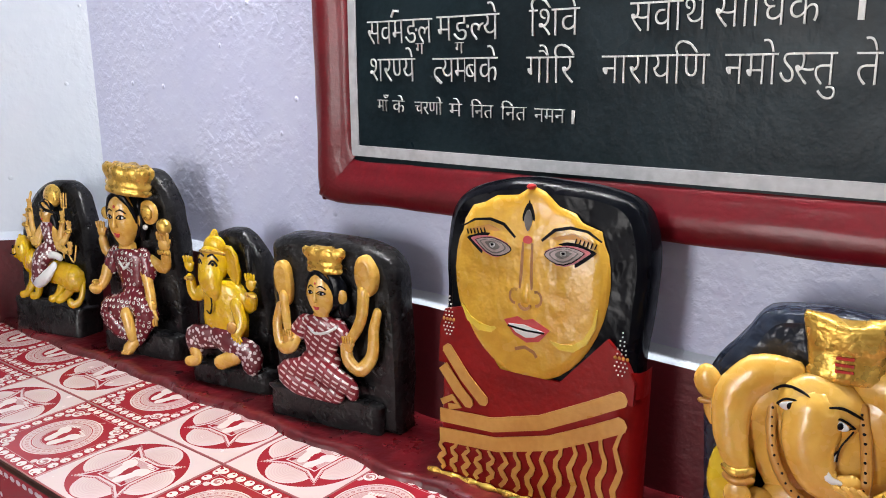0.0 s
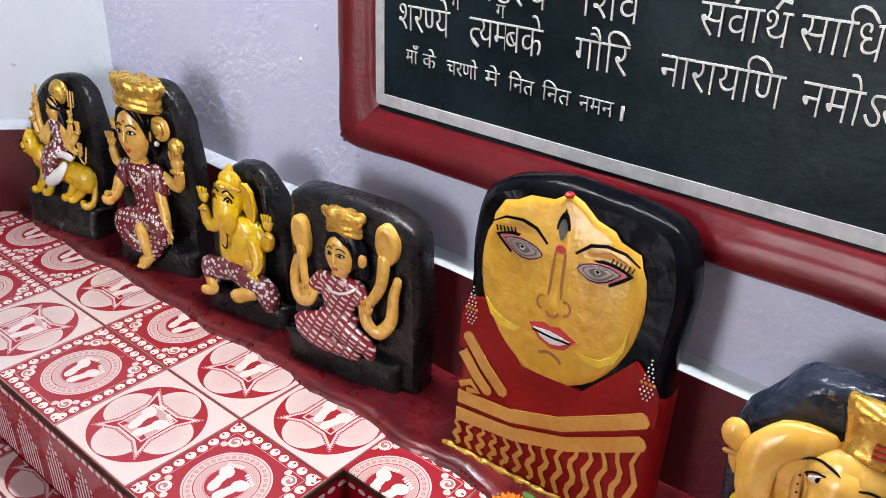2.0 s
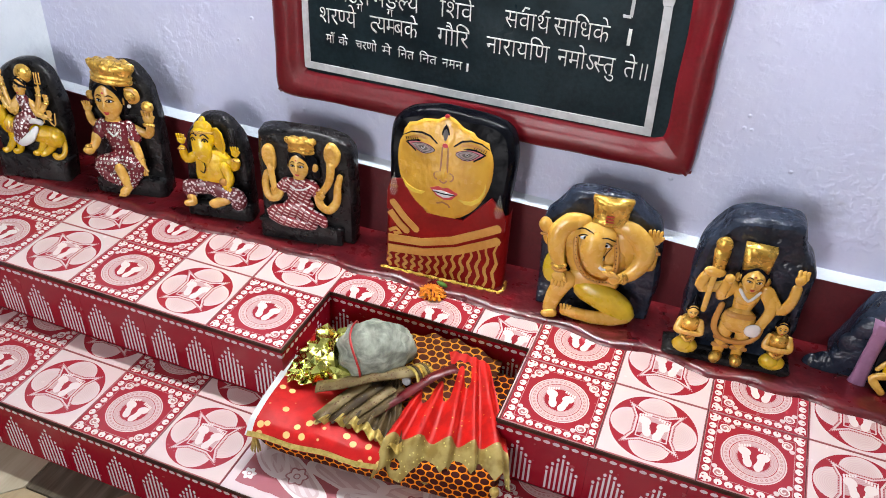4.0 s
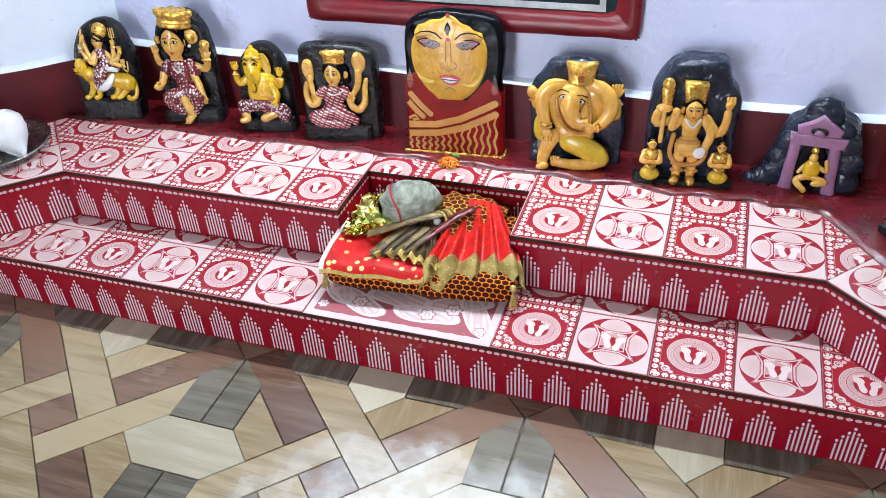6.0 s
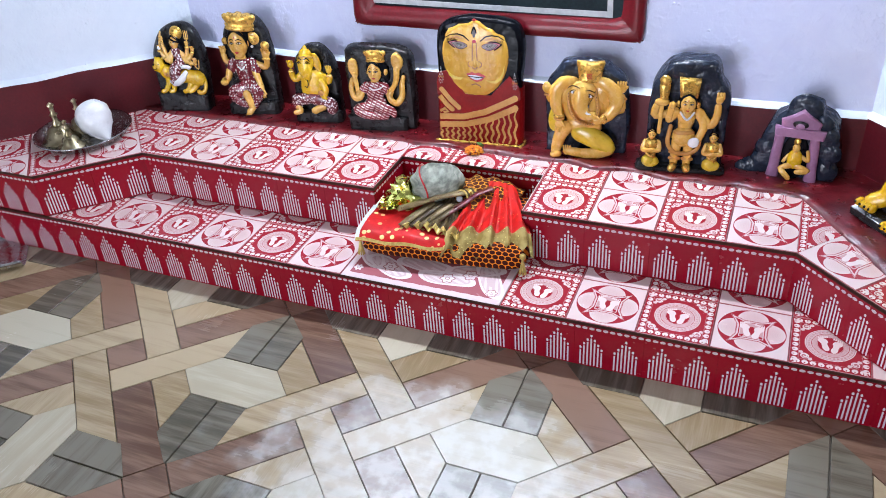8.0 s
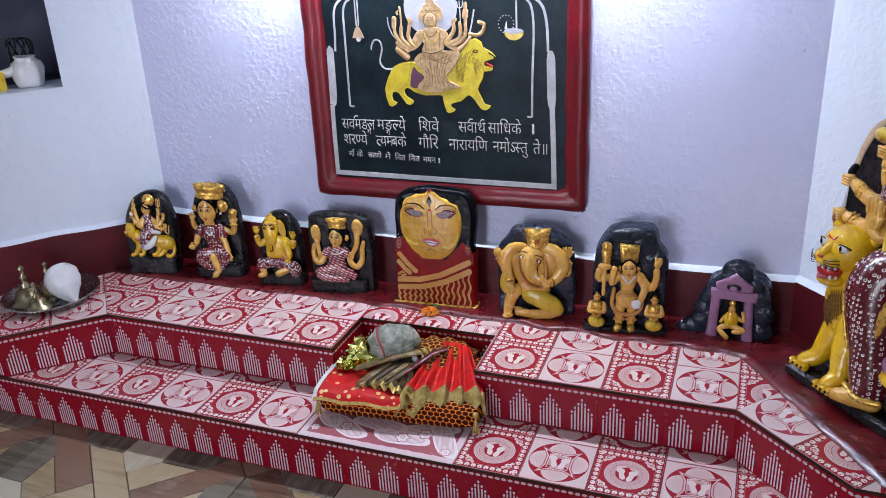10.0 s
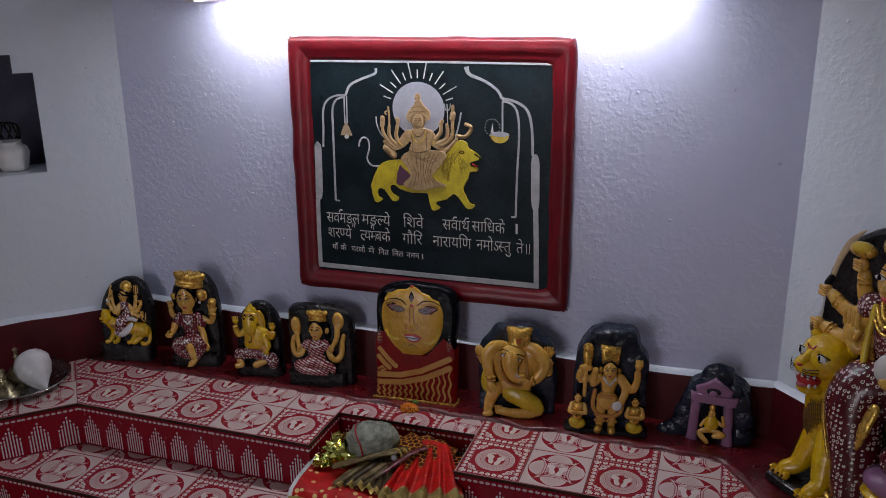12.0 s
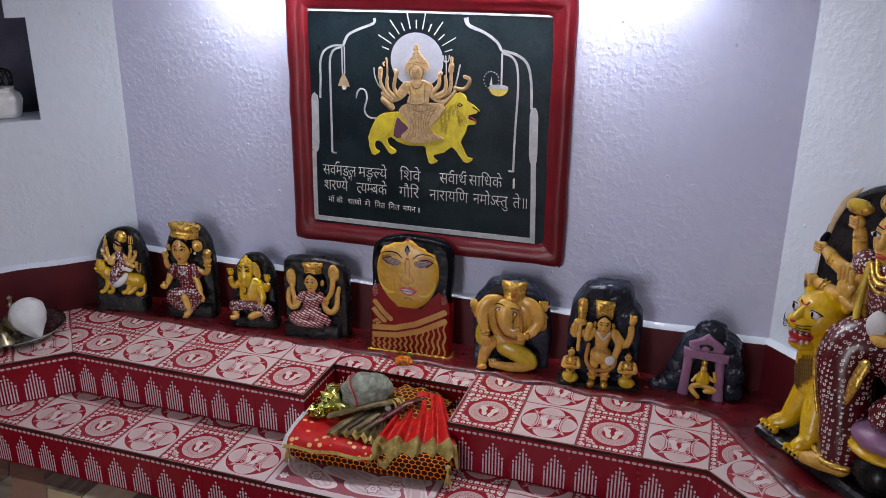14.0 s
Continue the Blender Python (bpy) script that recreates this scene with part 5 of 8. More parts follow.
def yellow_elephant_statue():
    k = Idol(0.068, 0.224)
    k.plate([(-0.95, 0), (0.93, 0), (0.95, 0.3), (0.92, 0.62), (0.76, 0.84), (0.44, 0.96), (0.06, 1.0), (-0.42, 0.95), (-0.82, 0.78), (-1.0, 0.5), (-0.98, 0.2)], 0.0, 0.028, STONE, 0.010, 0.003)
    k.plate([(-1.0, 0), (0.98, 0), (0.98, 0.12), (0.7, 0.17), (-0.75, 0.16), (-1.0, 0.1)], -0.038, 0.02, STONE, 0.014)
    # head with capped crown, one broad drooping ear, short blunt trunk
    k.blob(-0.26, 0.80, -0.022, 0.36, 0.120, 0.026, YELLOW, 0, 18)
    k.blob(-0.22, 0.90, -0.016, 0.27, 0.070, 0.018, YELLOW, 0, 16)
    k.L([(-0.22, 0.95, -0.016), (-0.20, 0.985, -0.014)], [0.009, 0.005], YELLOW)
    k.L([(-0.54, 0.865, -0.026), (-0.26, 0.882, -0.046), (0.06, 0.865, -0.026)], 0.0028, GOLD)
    k.patch([(0.02, 0.89), (0.16, 0.91), (0.30, 0.86), (0.36, 0.75), (0.32, 0.67), (0.22, 0.665), (0.14, 0.72), (0.04, 0.76)], YELLOW, -0.010, 0.012)
    k.L([(0.04, 0.89, -0.020), (0.18, 0.905, -0.023), (0.32, 0.84, -0.024), (0.35, 0.74, -0.024), (0.28, 0.67, -0.023)], 0.0030, YELLOW)
    k.L([(-0.28, 0.77, -0.030), (-0.26, 0.71, -0.040), (-0.22, 0.655, -0.042), (-0.20, 0.62, -0.040)], [0.0215, 0.0200, 0.0165, 0.0120], YELLOW, 12)
    def brow(x, z):
        q = 1 - ((x + 0.26) / 0.36) ** 2 - ((z - 0.80) / 0.12) ** 2
        return (x, z, -0.0225 - 0.026 * math.sqrt(max(0.04, q)))

    for s in (-1, 1):
        x = -0.30 + 0.17 * s
        k.L([brow(x - 0.09, 0.800), brow(x, 0.826), brow(x + 0.09, 0.800)], 0.0015, HAIR, 5)
        k.L([brow(x - 0.09, 0.798), brow(x, 0.783), brow(x + 0.09, 0.798)], 0.0011, HAIR, 5)
        k.blob(*brow(x, 0.803), 0.040, 0.012, 0.0025, HAIR, 0, 8)
        k.L([brow(x - 0.11, 0.838 + 0.012 * s), brow(x, 0.862), brow(x + 0.11, 0.838 - 0.012 * s)], 0.0014, HAIR, 5)
    # trunk of the body, belly and arms
    k.torso((-0.04, 0.36, -0.024), (-0.06, 0.70, -0.016), 0.038, 0.026, YELLOW, ((0.0, 0.95), (0.3, 1.02), (0.55, 0.95), (0.75, 0.98), (0.9, 0.85), (1.0, 0.5)))
    k.L([(-0.26, 0.62, -0.046), (-0.20, 0.56, -0.052), (-0.26, 0.50, -0.053), (-0.36, 0.51, -0.050)], 0.0013, HAIR, 5)
    k.L([(0.34, 0.62, -0.018), (0.58, 0.56, -0.024), (0.68, 0.62, -0.028)], [0.012, 0.011, 0.009], YELLOW)
    k.L([(0.58, 0.635, -0.034), (0.78, 0.63, -0.034)], 0.0035, GOLD)
    k.palm(0.68, 0.70, -0.030, 0.0085, YELLOW)
    k.L([(0.66, 0.78, -0.026), (0.62, 0.90, -0.020)], [0.004, 0.007], STONE)
    k.L([(-0.56, 0.62, -0.014), (-0.84, 0.58, -0.020), (-0.92, 0.68, -0.020)], [0.011, 0.010, 0.008], YELLOW)
    k.palm(-0.92, 0.76, -0.020, 0.0085, YELLOW)
    k.L([(-1.0, 0.68, -0.026), (-0.84, 0.685, -0.026)], 0.0035, GOLD)
    k.L([(0.30, 0.56, -0.034), (0.46, 0.46, -0.044), (0.38, 0.40, -0.054)], [0.012, 0.011, 0.009], YELLOW)
    k.palm(0.36, 0.385, -0.056, 0.009, YELLOW, -1.0)
    k.blob(0.30, 0.435, -0.060, 0.12, 0.038, 0.009, STRIPE, 0, 10)
    # crossed legs
    k.L([(-0.10, 0.36, -0.024), (-0.50, 0.33, -0.036), (-0.84, 0.32, -0.036), (-0.80, 0.24, -0.040)], [0.019, 0.018, 0.016, 0.013], DOTS, 12)
    k.L([(-0.20, 0.35, -0.036), (0.25, 0.31, -0.046), (0.62, 0.27, -0.042), (0.62, 0.20, -0.044)], [0.018, 0.019, 0.019, 0.016], DOTS, 12)
    k.blob(0.64, 0.23, -0.044, 0.26, 0.085, 0.018, DOTS)
    k.L([(-0.80, 0.23, -0.046), (-0.74, 0.185, -0.050), (-0.92, 0.165, -0.056)], [0.010, 0.009, 0.008], SKIN)
    k.L([(0.30, 0.25, -0.054), (0.05, 0.215, -0.058), (-0.08, 0.195, -0.058)], [0.012, 0.011, 0.011], SKIN)
    k.stand("yellow elephant-headed seated figure on a small black stone", -0.473, 0.650, 12, press=0.46)


def striped_statue():
    k = Idol(0.090, 0.240)
    k.plate([(-1.0, 0), (1.06, 0), (1.10, 0.4), (1.08, 0.75), (1.02, 0.88), (0.78, 0.955), (0.2, 0.985), (-0.5, 0.985), (-0.86, 0.96), (-0.97, 0.88), (-1.0, 0.5)], 0.0, 0.034, STONE, 0.012, 0.003)
    k.plate([(-0.98, 0), (0.80, 0), (0.82, 0.13), (0.66, 0.18), (-0.90, 0.18), (-0.98, 0.14)], -0.024, 0.02, STONE, 0.010)
    k.scallop(0.02, 0.825, -0.012, 0.025, 0.014, 0.032, 7, 1.22)
    k.blob(0.04, 0.74, -0.010, 0.34, 0.105, 0.016, HAIR)
    k.head(-0.04, 0.715, -0.019, 0.0200, 0.031, 0.017, SKIN, -0.12)
    k.blob(0.28, 0.72, -0.015, 0.09, 0.045, 0.007, SKIN, 0, 10)
    k.blob(0.30, 0.66, -0.010, 0.11, 0.06, 0.008, HAIR, 0, 10)
    k.L([(-0.05, 0.63, -0.013), (-0.07, 0.58, -0.014)], [0.010, 0.013], SKIN)
    k.torso((-0.10, 0.36, -0.016), (-0.07, 0.60, -0.014), 0.032, 0.017, STRIPED)
    k.L([(-0.34, 0.575, -0.022), (-0.12, 0.515, -0.033), (0.10, 0.535, -0.032), (0.22, 0.565, -0.022)], 0.0018, WHITE)
    k.L([(-0.34, 0.555, -0.013), (-0.48, 0.49, -0.018)], [0.011, 0.0115], STRIPED)
    k.L([(0.20, 0.555, -0.013), (0.32, 0.485, -0.018)], [0.0115, 0.012], STRIPED)
    k.L([(0.05, 0.36, -0.018), (-0.35, 0.30, -0.028), (-0.66, 0.27, -0.030), (-0.40, 0.22, -0.036), (0.20, 0.205, -0.036)], [0.018, 0.018, 0.015, 0.014, 0.011], STRIPED, 12)
    k.L([(-0.25, 0.34, -0.020), (0.10, 0.30, -0.032), (0.38, 0.265, -0.034), (0.44, 0.23, -0.034)], [0.018, 0.017, 0.014, 0.010], STRIPED, 12)
    # raised paddles of lotus with their stems, and four arms
    k.plate([(-0.830, 0.82), (-0.730, 0.86), (-0.610, 0.84), (-0.550, 0.76), (-0.570, 0.66), (-0.650, 0.62), (-0.750, 0.66), (-0.830, 0.74)], -0.020, 0.0, SKIN, 0.006, 0.001)
    k.L([(-0.670, 0.68, -0.018), (-0.632, 0.56, -0.022), (-0.592, 0.46, -0.024)], [0.0075, 0.0065, 0.006], SKIN)
    k.L([(-0.472, 0.49, -0.020), (-0.552, 0.42, -0.028), (-0.732, 0.41, -0.026), (-0.812, 0.52, -0.018), (-0.750, 0.62, -0.014)], [0.008, 0.0085, 0.0085, 0.0078, 0.0065], SKIN)
    k.palm(-0.592, 0.455, -0.030, 0.0075, SKIN)
    k.plate([(0.500, 0.86), (0.560, 0.92), (0.680, 0.935), (0.780, 0.90), (0.840, 0.84), (0.800, 0.77), (0.700, 0.735), (0.580, 0.75), (0.510, 0.80)], -0.022, 0.0, SKIN, 0.007, 0.001)
    k.L([(0.640, 0.76, -0.018), (0.600, 0.62, -0.022), (0.420, 0.50, -0.026)], [0.0085, 0.0075, 0.0065], SKIN)
    k.L([(0.340, 0.48, -0.022), (0.400, 0.40, -0.030), (0.580, 0.36, -0.028), (0.740, 0.44, -0.020), (0.760, 0.56, -0.016), (0.820, 0.66, -0.012)], [0.008, 0.0088, 0.009, 0.0085, 0.0075, 0.006], SKIN)
    k.palm(0.410, 0.475, -0.032, 0.0075, SKIN)
    k.stand("black stone block, seated figure in striped maroon with gold crown", -0.276, 0.643, 10, press=0.48)


def raise_to(z):
    """Heights on the great face: chin, mouth, nose, eyes, brow and parting."""
    return float(np.interp(z, [0.0, 0.38, 0.52, 0.60, 0.735, 0.775, 0.845, 0.962, 1.0], [0.0, 0.38, 0.548, 0.642, 0.795, 0.818, 0.886, 0.980, 1.0]))


def great_face_statue():
    """Broad upright slab painted as a large ochre face above a striped red cloth."""
    k = Idol(0.1125, 0.327)
    k.plate([(-0.945, 0), (0.950, 0), (0.955, 0.2), (0.962, 0.42), (0.985, 0.55), (1.02, 0.75), (0.97, 0.88), (0.84, 0.95), (0.55, 0.985), (0.0, 1.0), (-0.50, 0.985), (-0.80, 0.945), (-0.96, 0.87), (-1.0, 0.75), (-0.97, 0.5), (-0.95, 0.2)], 0.0, 0.030, HAIR, 0.012, 0.0024)
    # lower cloth: a skin that wraps the slab
    def wrap(z0, z1, grow, m):
        rows = []
        for i in range(9):
            z = z0 + (z1 - z0) * i / 8
            w = 0.985 + grow
            g = grow * 0.03
            rows.append([k.at(-w, z, 0.029), k.at(-w, z, 0.012 - g), k.at(-w + 0.10, z, -0.003 - g)] + [k.at(-0.8 + 1.6 * j / 10, z, -0.004 - g) for j in range(11)] + [k.at(w - 0.10, z, -0.003 - g), k.at(w, z, 0.012 - g), k.at(w, z, 0.029)])
        k.grid(rows, m, ring=False)
    wrap(0.0, 0.40, 0.026, SARI)
    for q in (-1, 1):
        k.grid([[k.at(1.010 * q, z, 0.0292), k.at(1.018 * q, z, 0.012), k.at(1.0 * q, z, 0.001), k.at(0.93 * q, z, -0.0042)] for z in (0.395, 0.42, 0.45, 0.475)], SARI, ring=False)
    Y = -0.0058
    # red shoulders up to the sides of the face
    k.patch([(-0.97, 0.38), (0.98, 0.38), (0.98, 0.445), (0.90, 0.50), (0.72, 0.56), (0.30, 0.40), (-0.30, 0.40), (-0.70, 0.58), (-0.92, 0.56), (-0.97, 0.50)], SARI, 0.002, 0.008)
    # face: a heart-topped oval, slightly domed
    f0 = len(k.v)
    oval = arc(-0.06, 0.665, 0.765, 0.285, -205, 25, 26)
    top = [(0.60, 0.825), (0.42, 0.845), (0.36, 0.875), (0.20, 0.895), (0.06, 0.945), (-0.06, 0.965), (-0.20, 0.925), (-0.42, 0.915), (-0.54, 0.885), (-0.66, 0.87), (-0.74, 0.82)]
    out = oval + top
    cx, cz = -0.06, 0.66
    rows = []
    for s, y in ((1.0, -0.002), (0.988, -0.005), (0.9, -0.007), (0.6, -0.009), (0.25, -0.010)):
        rows.append([k.at(cx + (x - cx) * s, cz + (z - cz) * s, y) for x, z in out])
    k.grid(rows, FACE)
    k.add(rows[-1], [tuple(range(len(out)))], FACE)
    f = -0.0092

    def almond(x, z, w, h, m, y, tilt=0.0):
        pts = []
        for i in range(16):
            a = 2 * math.pi * i / 16
            u, v = math.cos(a), math.sin(a)
            v *= abs(v) ** 0.25 * (1 - 0.35 * u * u)
            pts.append((x + w * u, z + (h * v + tilt * u)))
        k.patch(pts, m, y, 0.0012)

    for s, x, z, tl in ((-1, -0.40, 0.735, 0.014), (1, 0.30, 0.735, 0.014)):
        tip = tl * s
        almond(x + 0.018 * s, z + 0.003, 0.268, 0.047, HAIR, f + 0.0015, tip)
        almond(x + 0.014 * s, z + 0.002, 0.226, 0.037, ROSE, f + 0.0008, tip)
        almond(x, z, 0.190, 0.033, HAIR, f + 0.0002, tip * 0.7)
        almond(x, z, 0.178, 0.029, EYEPALE, f - 0.0003, tip * 0.7)
        almond(x, z, 0.140, 0.025, GREYEYE, f - 0.0008, tip * 0.5)
        almond(x, z, 0.122, 0.021, EYEPALE, f - 0.0012, tip * 0.5)
        almond(x, z, 0.080, 0.0145, GREYEYE, f - 0.0016, tip * 0.4)
        k.patch([(x + 0.030 * math.cos(a), z + 0.010 * math.sin(a)) for a in (i * math.pi / 6 for i in range(12))], CHALK, f - 0.0018, 0.001)
        k.patch([(x + 0.016 * math.cos(a), z + 0.005 * math.sin(a)) for a in (i * math.pi / 4 for i in range(8))], HAIR, f - 0.0022, 0.001)
        k.mark([(x + 0.33 * s, z + 0.062), (x + 0.20 * s, z + 0.088), (x + 0.04 * s, z + 0.094), (x - 0.10 * s, z + 0.082), (x - 0.22 * s, z + 0.045)], [0.0012, 0.0024, 0.0030, 0.0034, 0.0026], HAIR, f + 0.001, 0.0014)
        k.mark([(x + 0.24 * s, z + 0.055), (x + 0.06 * s, z + 0.068), (x - 0.12 * s, z + 0.055)], [0.002, 0.006, 0.002], ORANGESHADE, f + 0.0012, 0.001)
        for i in range(6):
            q = x + s * (0.09 + 0.036 * i)
            k.mark([(q, z + 0.047 - 0.002 * i), (q + 0.016 * s, z + 0.064 - 0.002 * i)], 0.0011, HAIR, f + 0.0008, 0.0012)
    almond(-0.06, 0.845, 0.062, 0.058, HAIR, f + 0.0015)
    k.patch([(-0.06, 0.912), (-0.085, 0.875), (-0.035, 0.875)], HAIR, f + 0.0015, 0.0012)
    almond(-0.06, 0.840, 0.040, 0.036, GREYEYE, f + 0.0006)
    k.patch([(-0.055 + 0.062 * math.cos(a), 0.775 + 0.021 * math.sin(a)) for a in (i * math.pi / 6 for i in range(12))], EYEPALE, f + 0.001, 0.0012)
    k.patch([(-0.055 + 0.046 * math.cos(a), 0.775 + 0.016 * math.sin(a)) for a in (i * math.pi / 6 for i in range(12))], SCARLET, f, 0.0012)
    k.blob(-0.06, 0.962, -0.006, 0.04, 0.014, 0.006, SCARLET, 0, 8)
    line_m = BROWNLINE
    k.limb([(-0.055, 0.74, f + 0.004), (-0.05, 0.66, f + 0.003), (-0.05, 0.60, f + 0.002)], [0.005, 0.007, 0.009], FACE, 0.6)
    for s in (-1, 1):
        k.mark([(-0.052 + 0.045 * s, 0.765), (-0.052 + 0.048 * s, 0.70), (-0.052 + 0.052 * s, 0.655), (-0.052 + 0.060 * s, 0.625)], [0.0018, 0.0030, 0.0032, 0.0018], line_m, f, 0.0012)
        k.mark([(-0.050 + s * (0.105 + 0.052 * math.cos(a)), 0.603 + 0.019 * math.sin(a)) for a in (radians(115 - 30 * i) for i in range(8))], 0.0026, line_m, f + 0.0004, 0.0012)
    k.mark([(-0.050 + 0.060 * math.cos(a), 0.592 + 0.020 * math.sin(a)) for a in (radians(200 + 20 * i) for i in range(8))], 0.0026, line_m, f - 0.0012, 0.0012)
    k.patch([(-0.26, 0.535), (-0.12, 0.550), (-0.05, 0.543), (0.03, 0.550), (0.20, 0.527), (0.10, 0.493), (-0.02, 0.485), (-0.15, 0.500)], SCARLET, f + 0.001, 0.0014)
    k.patch([(-0.21, 0.527), (-0.05, 0.531), (0.15, 0.520), (0.06, 0.503), (-0.03, 0.498), (-0.13, 0.508)], WHITE, f, 0.0014)
    k.mark([(-0.21, 0.522), (-0.02, 0.517), (0.15, 0.518)], 0.0016, HAIR, f - 0.001, 0.0012)
    k.mark([(-0.14, 0.462), (-0.04, 0.472), (0.05, 0.462), (0.08, 0.450)], 0.0030, line_m, f + 0.002, 0.0014)
    # cheek gleam: glossy highlights painted on as yellower strokes
    k.mark([(-0.72, 0.555), (-0.64, 0.520), (-0.52, 0.502), (-0.40, 0.500), (-0.32, 0.512)], [0.001, 0.0055, 0.0065, 0.005, 0.001], LEMON, -0.0070, 0.0016)
    k.mark([(0.20, 0.500), (0.30, 0.490), (0.42, 0.492), (0.53, 0.515), (0.60, 0.555), (0.62, 0.60)], [0.001, 0.0050, 0.0060, 0.0055, 0.004, 0.001], LEMON, -0.0070, 0.0016)
    # the features sit high on the slab
    k.v[f0:] = [(x, y, k.t * raise_to(z / k.t)) for x, y, z in k.v[f0:]]
    # diagonal ochre bands
    k.mark([(-0.90, 0.440), (-0.88, 0.432), (-0.66, 0.345), (-0.45, 0.282), (-0.42, 0.275)], [0.006, 0.0125, 0.0125, 0.0125, 0.005], STRIPE, Y, 0.0014)
    k.mark([(-0.92, 0.370), (-0.74, 0.300), (-0.61, 0.263), (-0.58, 0.255)], [0.0125, 0.0125, 0.0125, 0.005], STRIPE, Y, 0.0014)
    k.mark([(-0.93, 0.200), (-0.35, 0.212), (0.15, 0.262), (0.62, 0.345), (0.89, 0.396), (0.92, 0.402)], [0.0155, 0.0155, 0.0155, 0.0155, 0.0155, 0.007], STRIPE, Y, 0.0014)
    k.mark([(-0.93, 0.132), (-0.30, 0.150), (0.25, 0.205), (0.68, 0.278), (0.90, 0.319), (0.93, 0.325)], [0.0155, 0.0155, 0.0155, 0.0155, 0.0155, 0.007], STRIPE, Y, 0.0014)
    k.mark([(-0.92, 0.245), (-0.80, 0.270), (-0.72, 0.245), (-0.84, 0.235)], 0.007, STRIPE, Y, 0.0014)
    # wavy tongues along the foot
    for i in range(14):
        x = -0.90 + i * 0.137
        zt = 0.115 + 0.21 * max(0.0, (x + 0.4) / 1.4)
        n = 9
        k.mark([(x + 0.030 * math.sin(j * 1.5 + i), 0.015 + (zt - 0.015) * j / n) for j in range(n + 1)], [0.0058 * (1.15 - abs(j / n - 0.4)) for j in range(n + 1)], STRIPE, Y, 0.0010)
    # bead earrings
    for sx, z0 in ((-0.86, 0.56), (0.86, 0.545)):
        for j in range(11):
            n = (1, 1, 2, 2, 3, 3, 4, 3, 4, 3, 2)[j]
            for i in range(n):
                big = j == 6
                k.blob(sx + 0.036 * (i - (n - 1) / 2), z0 + 0.045 - 0.0125 * j, -0.008, 0.015 if big else 0.0075, 0.0055 if big else 0.0028, 0.0012, STRIPE if big else CHALK, 0, 7)
    # gilt foil strip at the foot
    pts = [(-1.02 + 2.04 * i / 30, 0.004 + 0.004 * noise.noise((i * 0.9, 2, 0)), -0.010 + 0.003 * noise.noise((i * 0.7, 0, 3))) for i in range(31)]
    k.tube([k.at(*p) for p in pts], [0.0032 + 0.0014 * math.sin(i * 2.1) for i in range(31)], GOLD, 6)
    k.tube([k.at(1.0, 0.004, -0.012), k.at(1.06, 0.012, 0.0), k.at(1.05, 0.02, 0.02)], 0.004, GOLD, 6)
    k.thing("statue", "broad black slab painted with a large ochre face and red cloth", "statue", pose(0.0080, 0.638, ZT + 0.006, -5.0, 0, 3.5), "statues along the ledge")


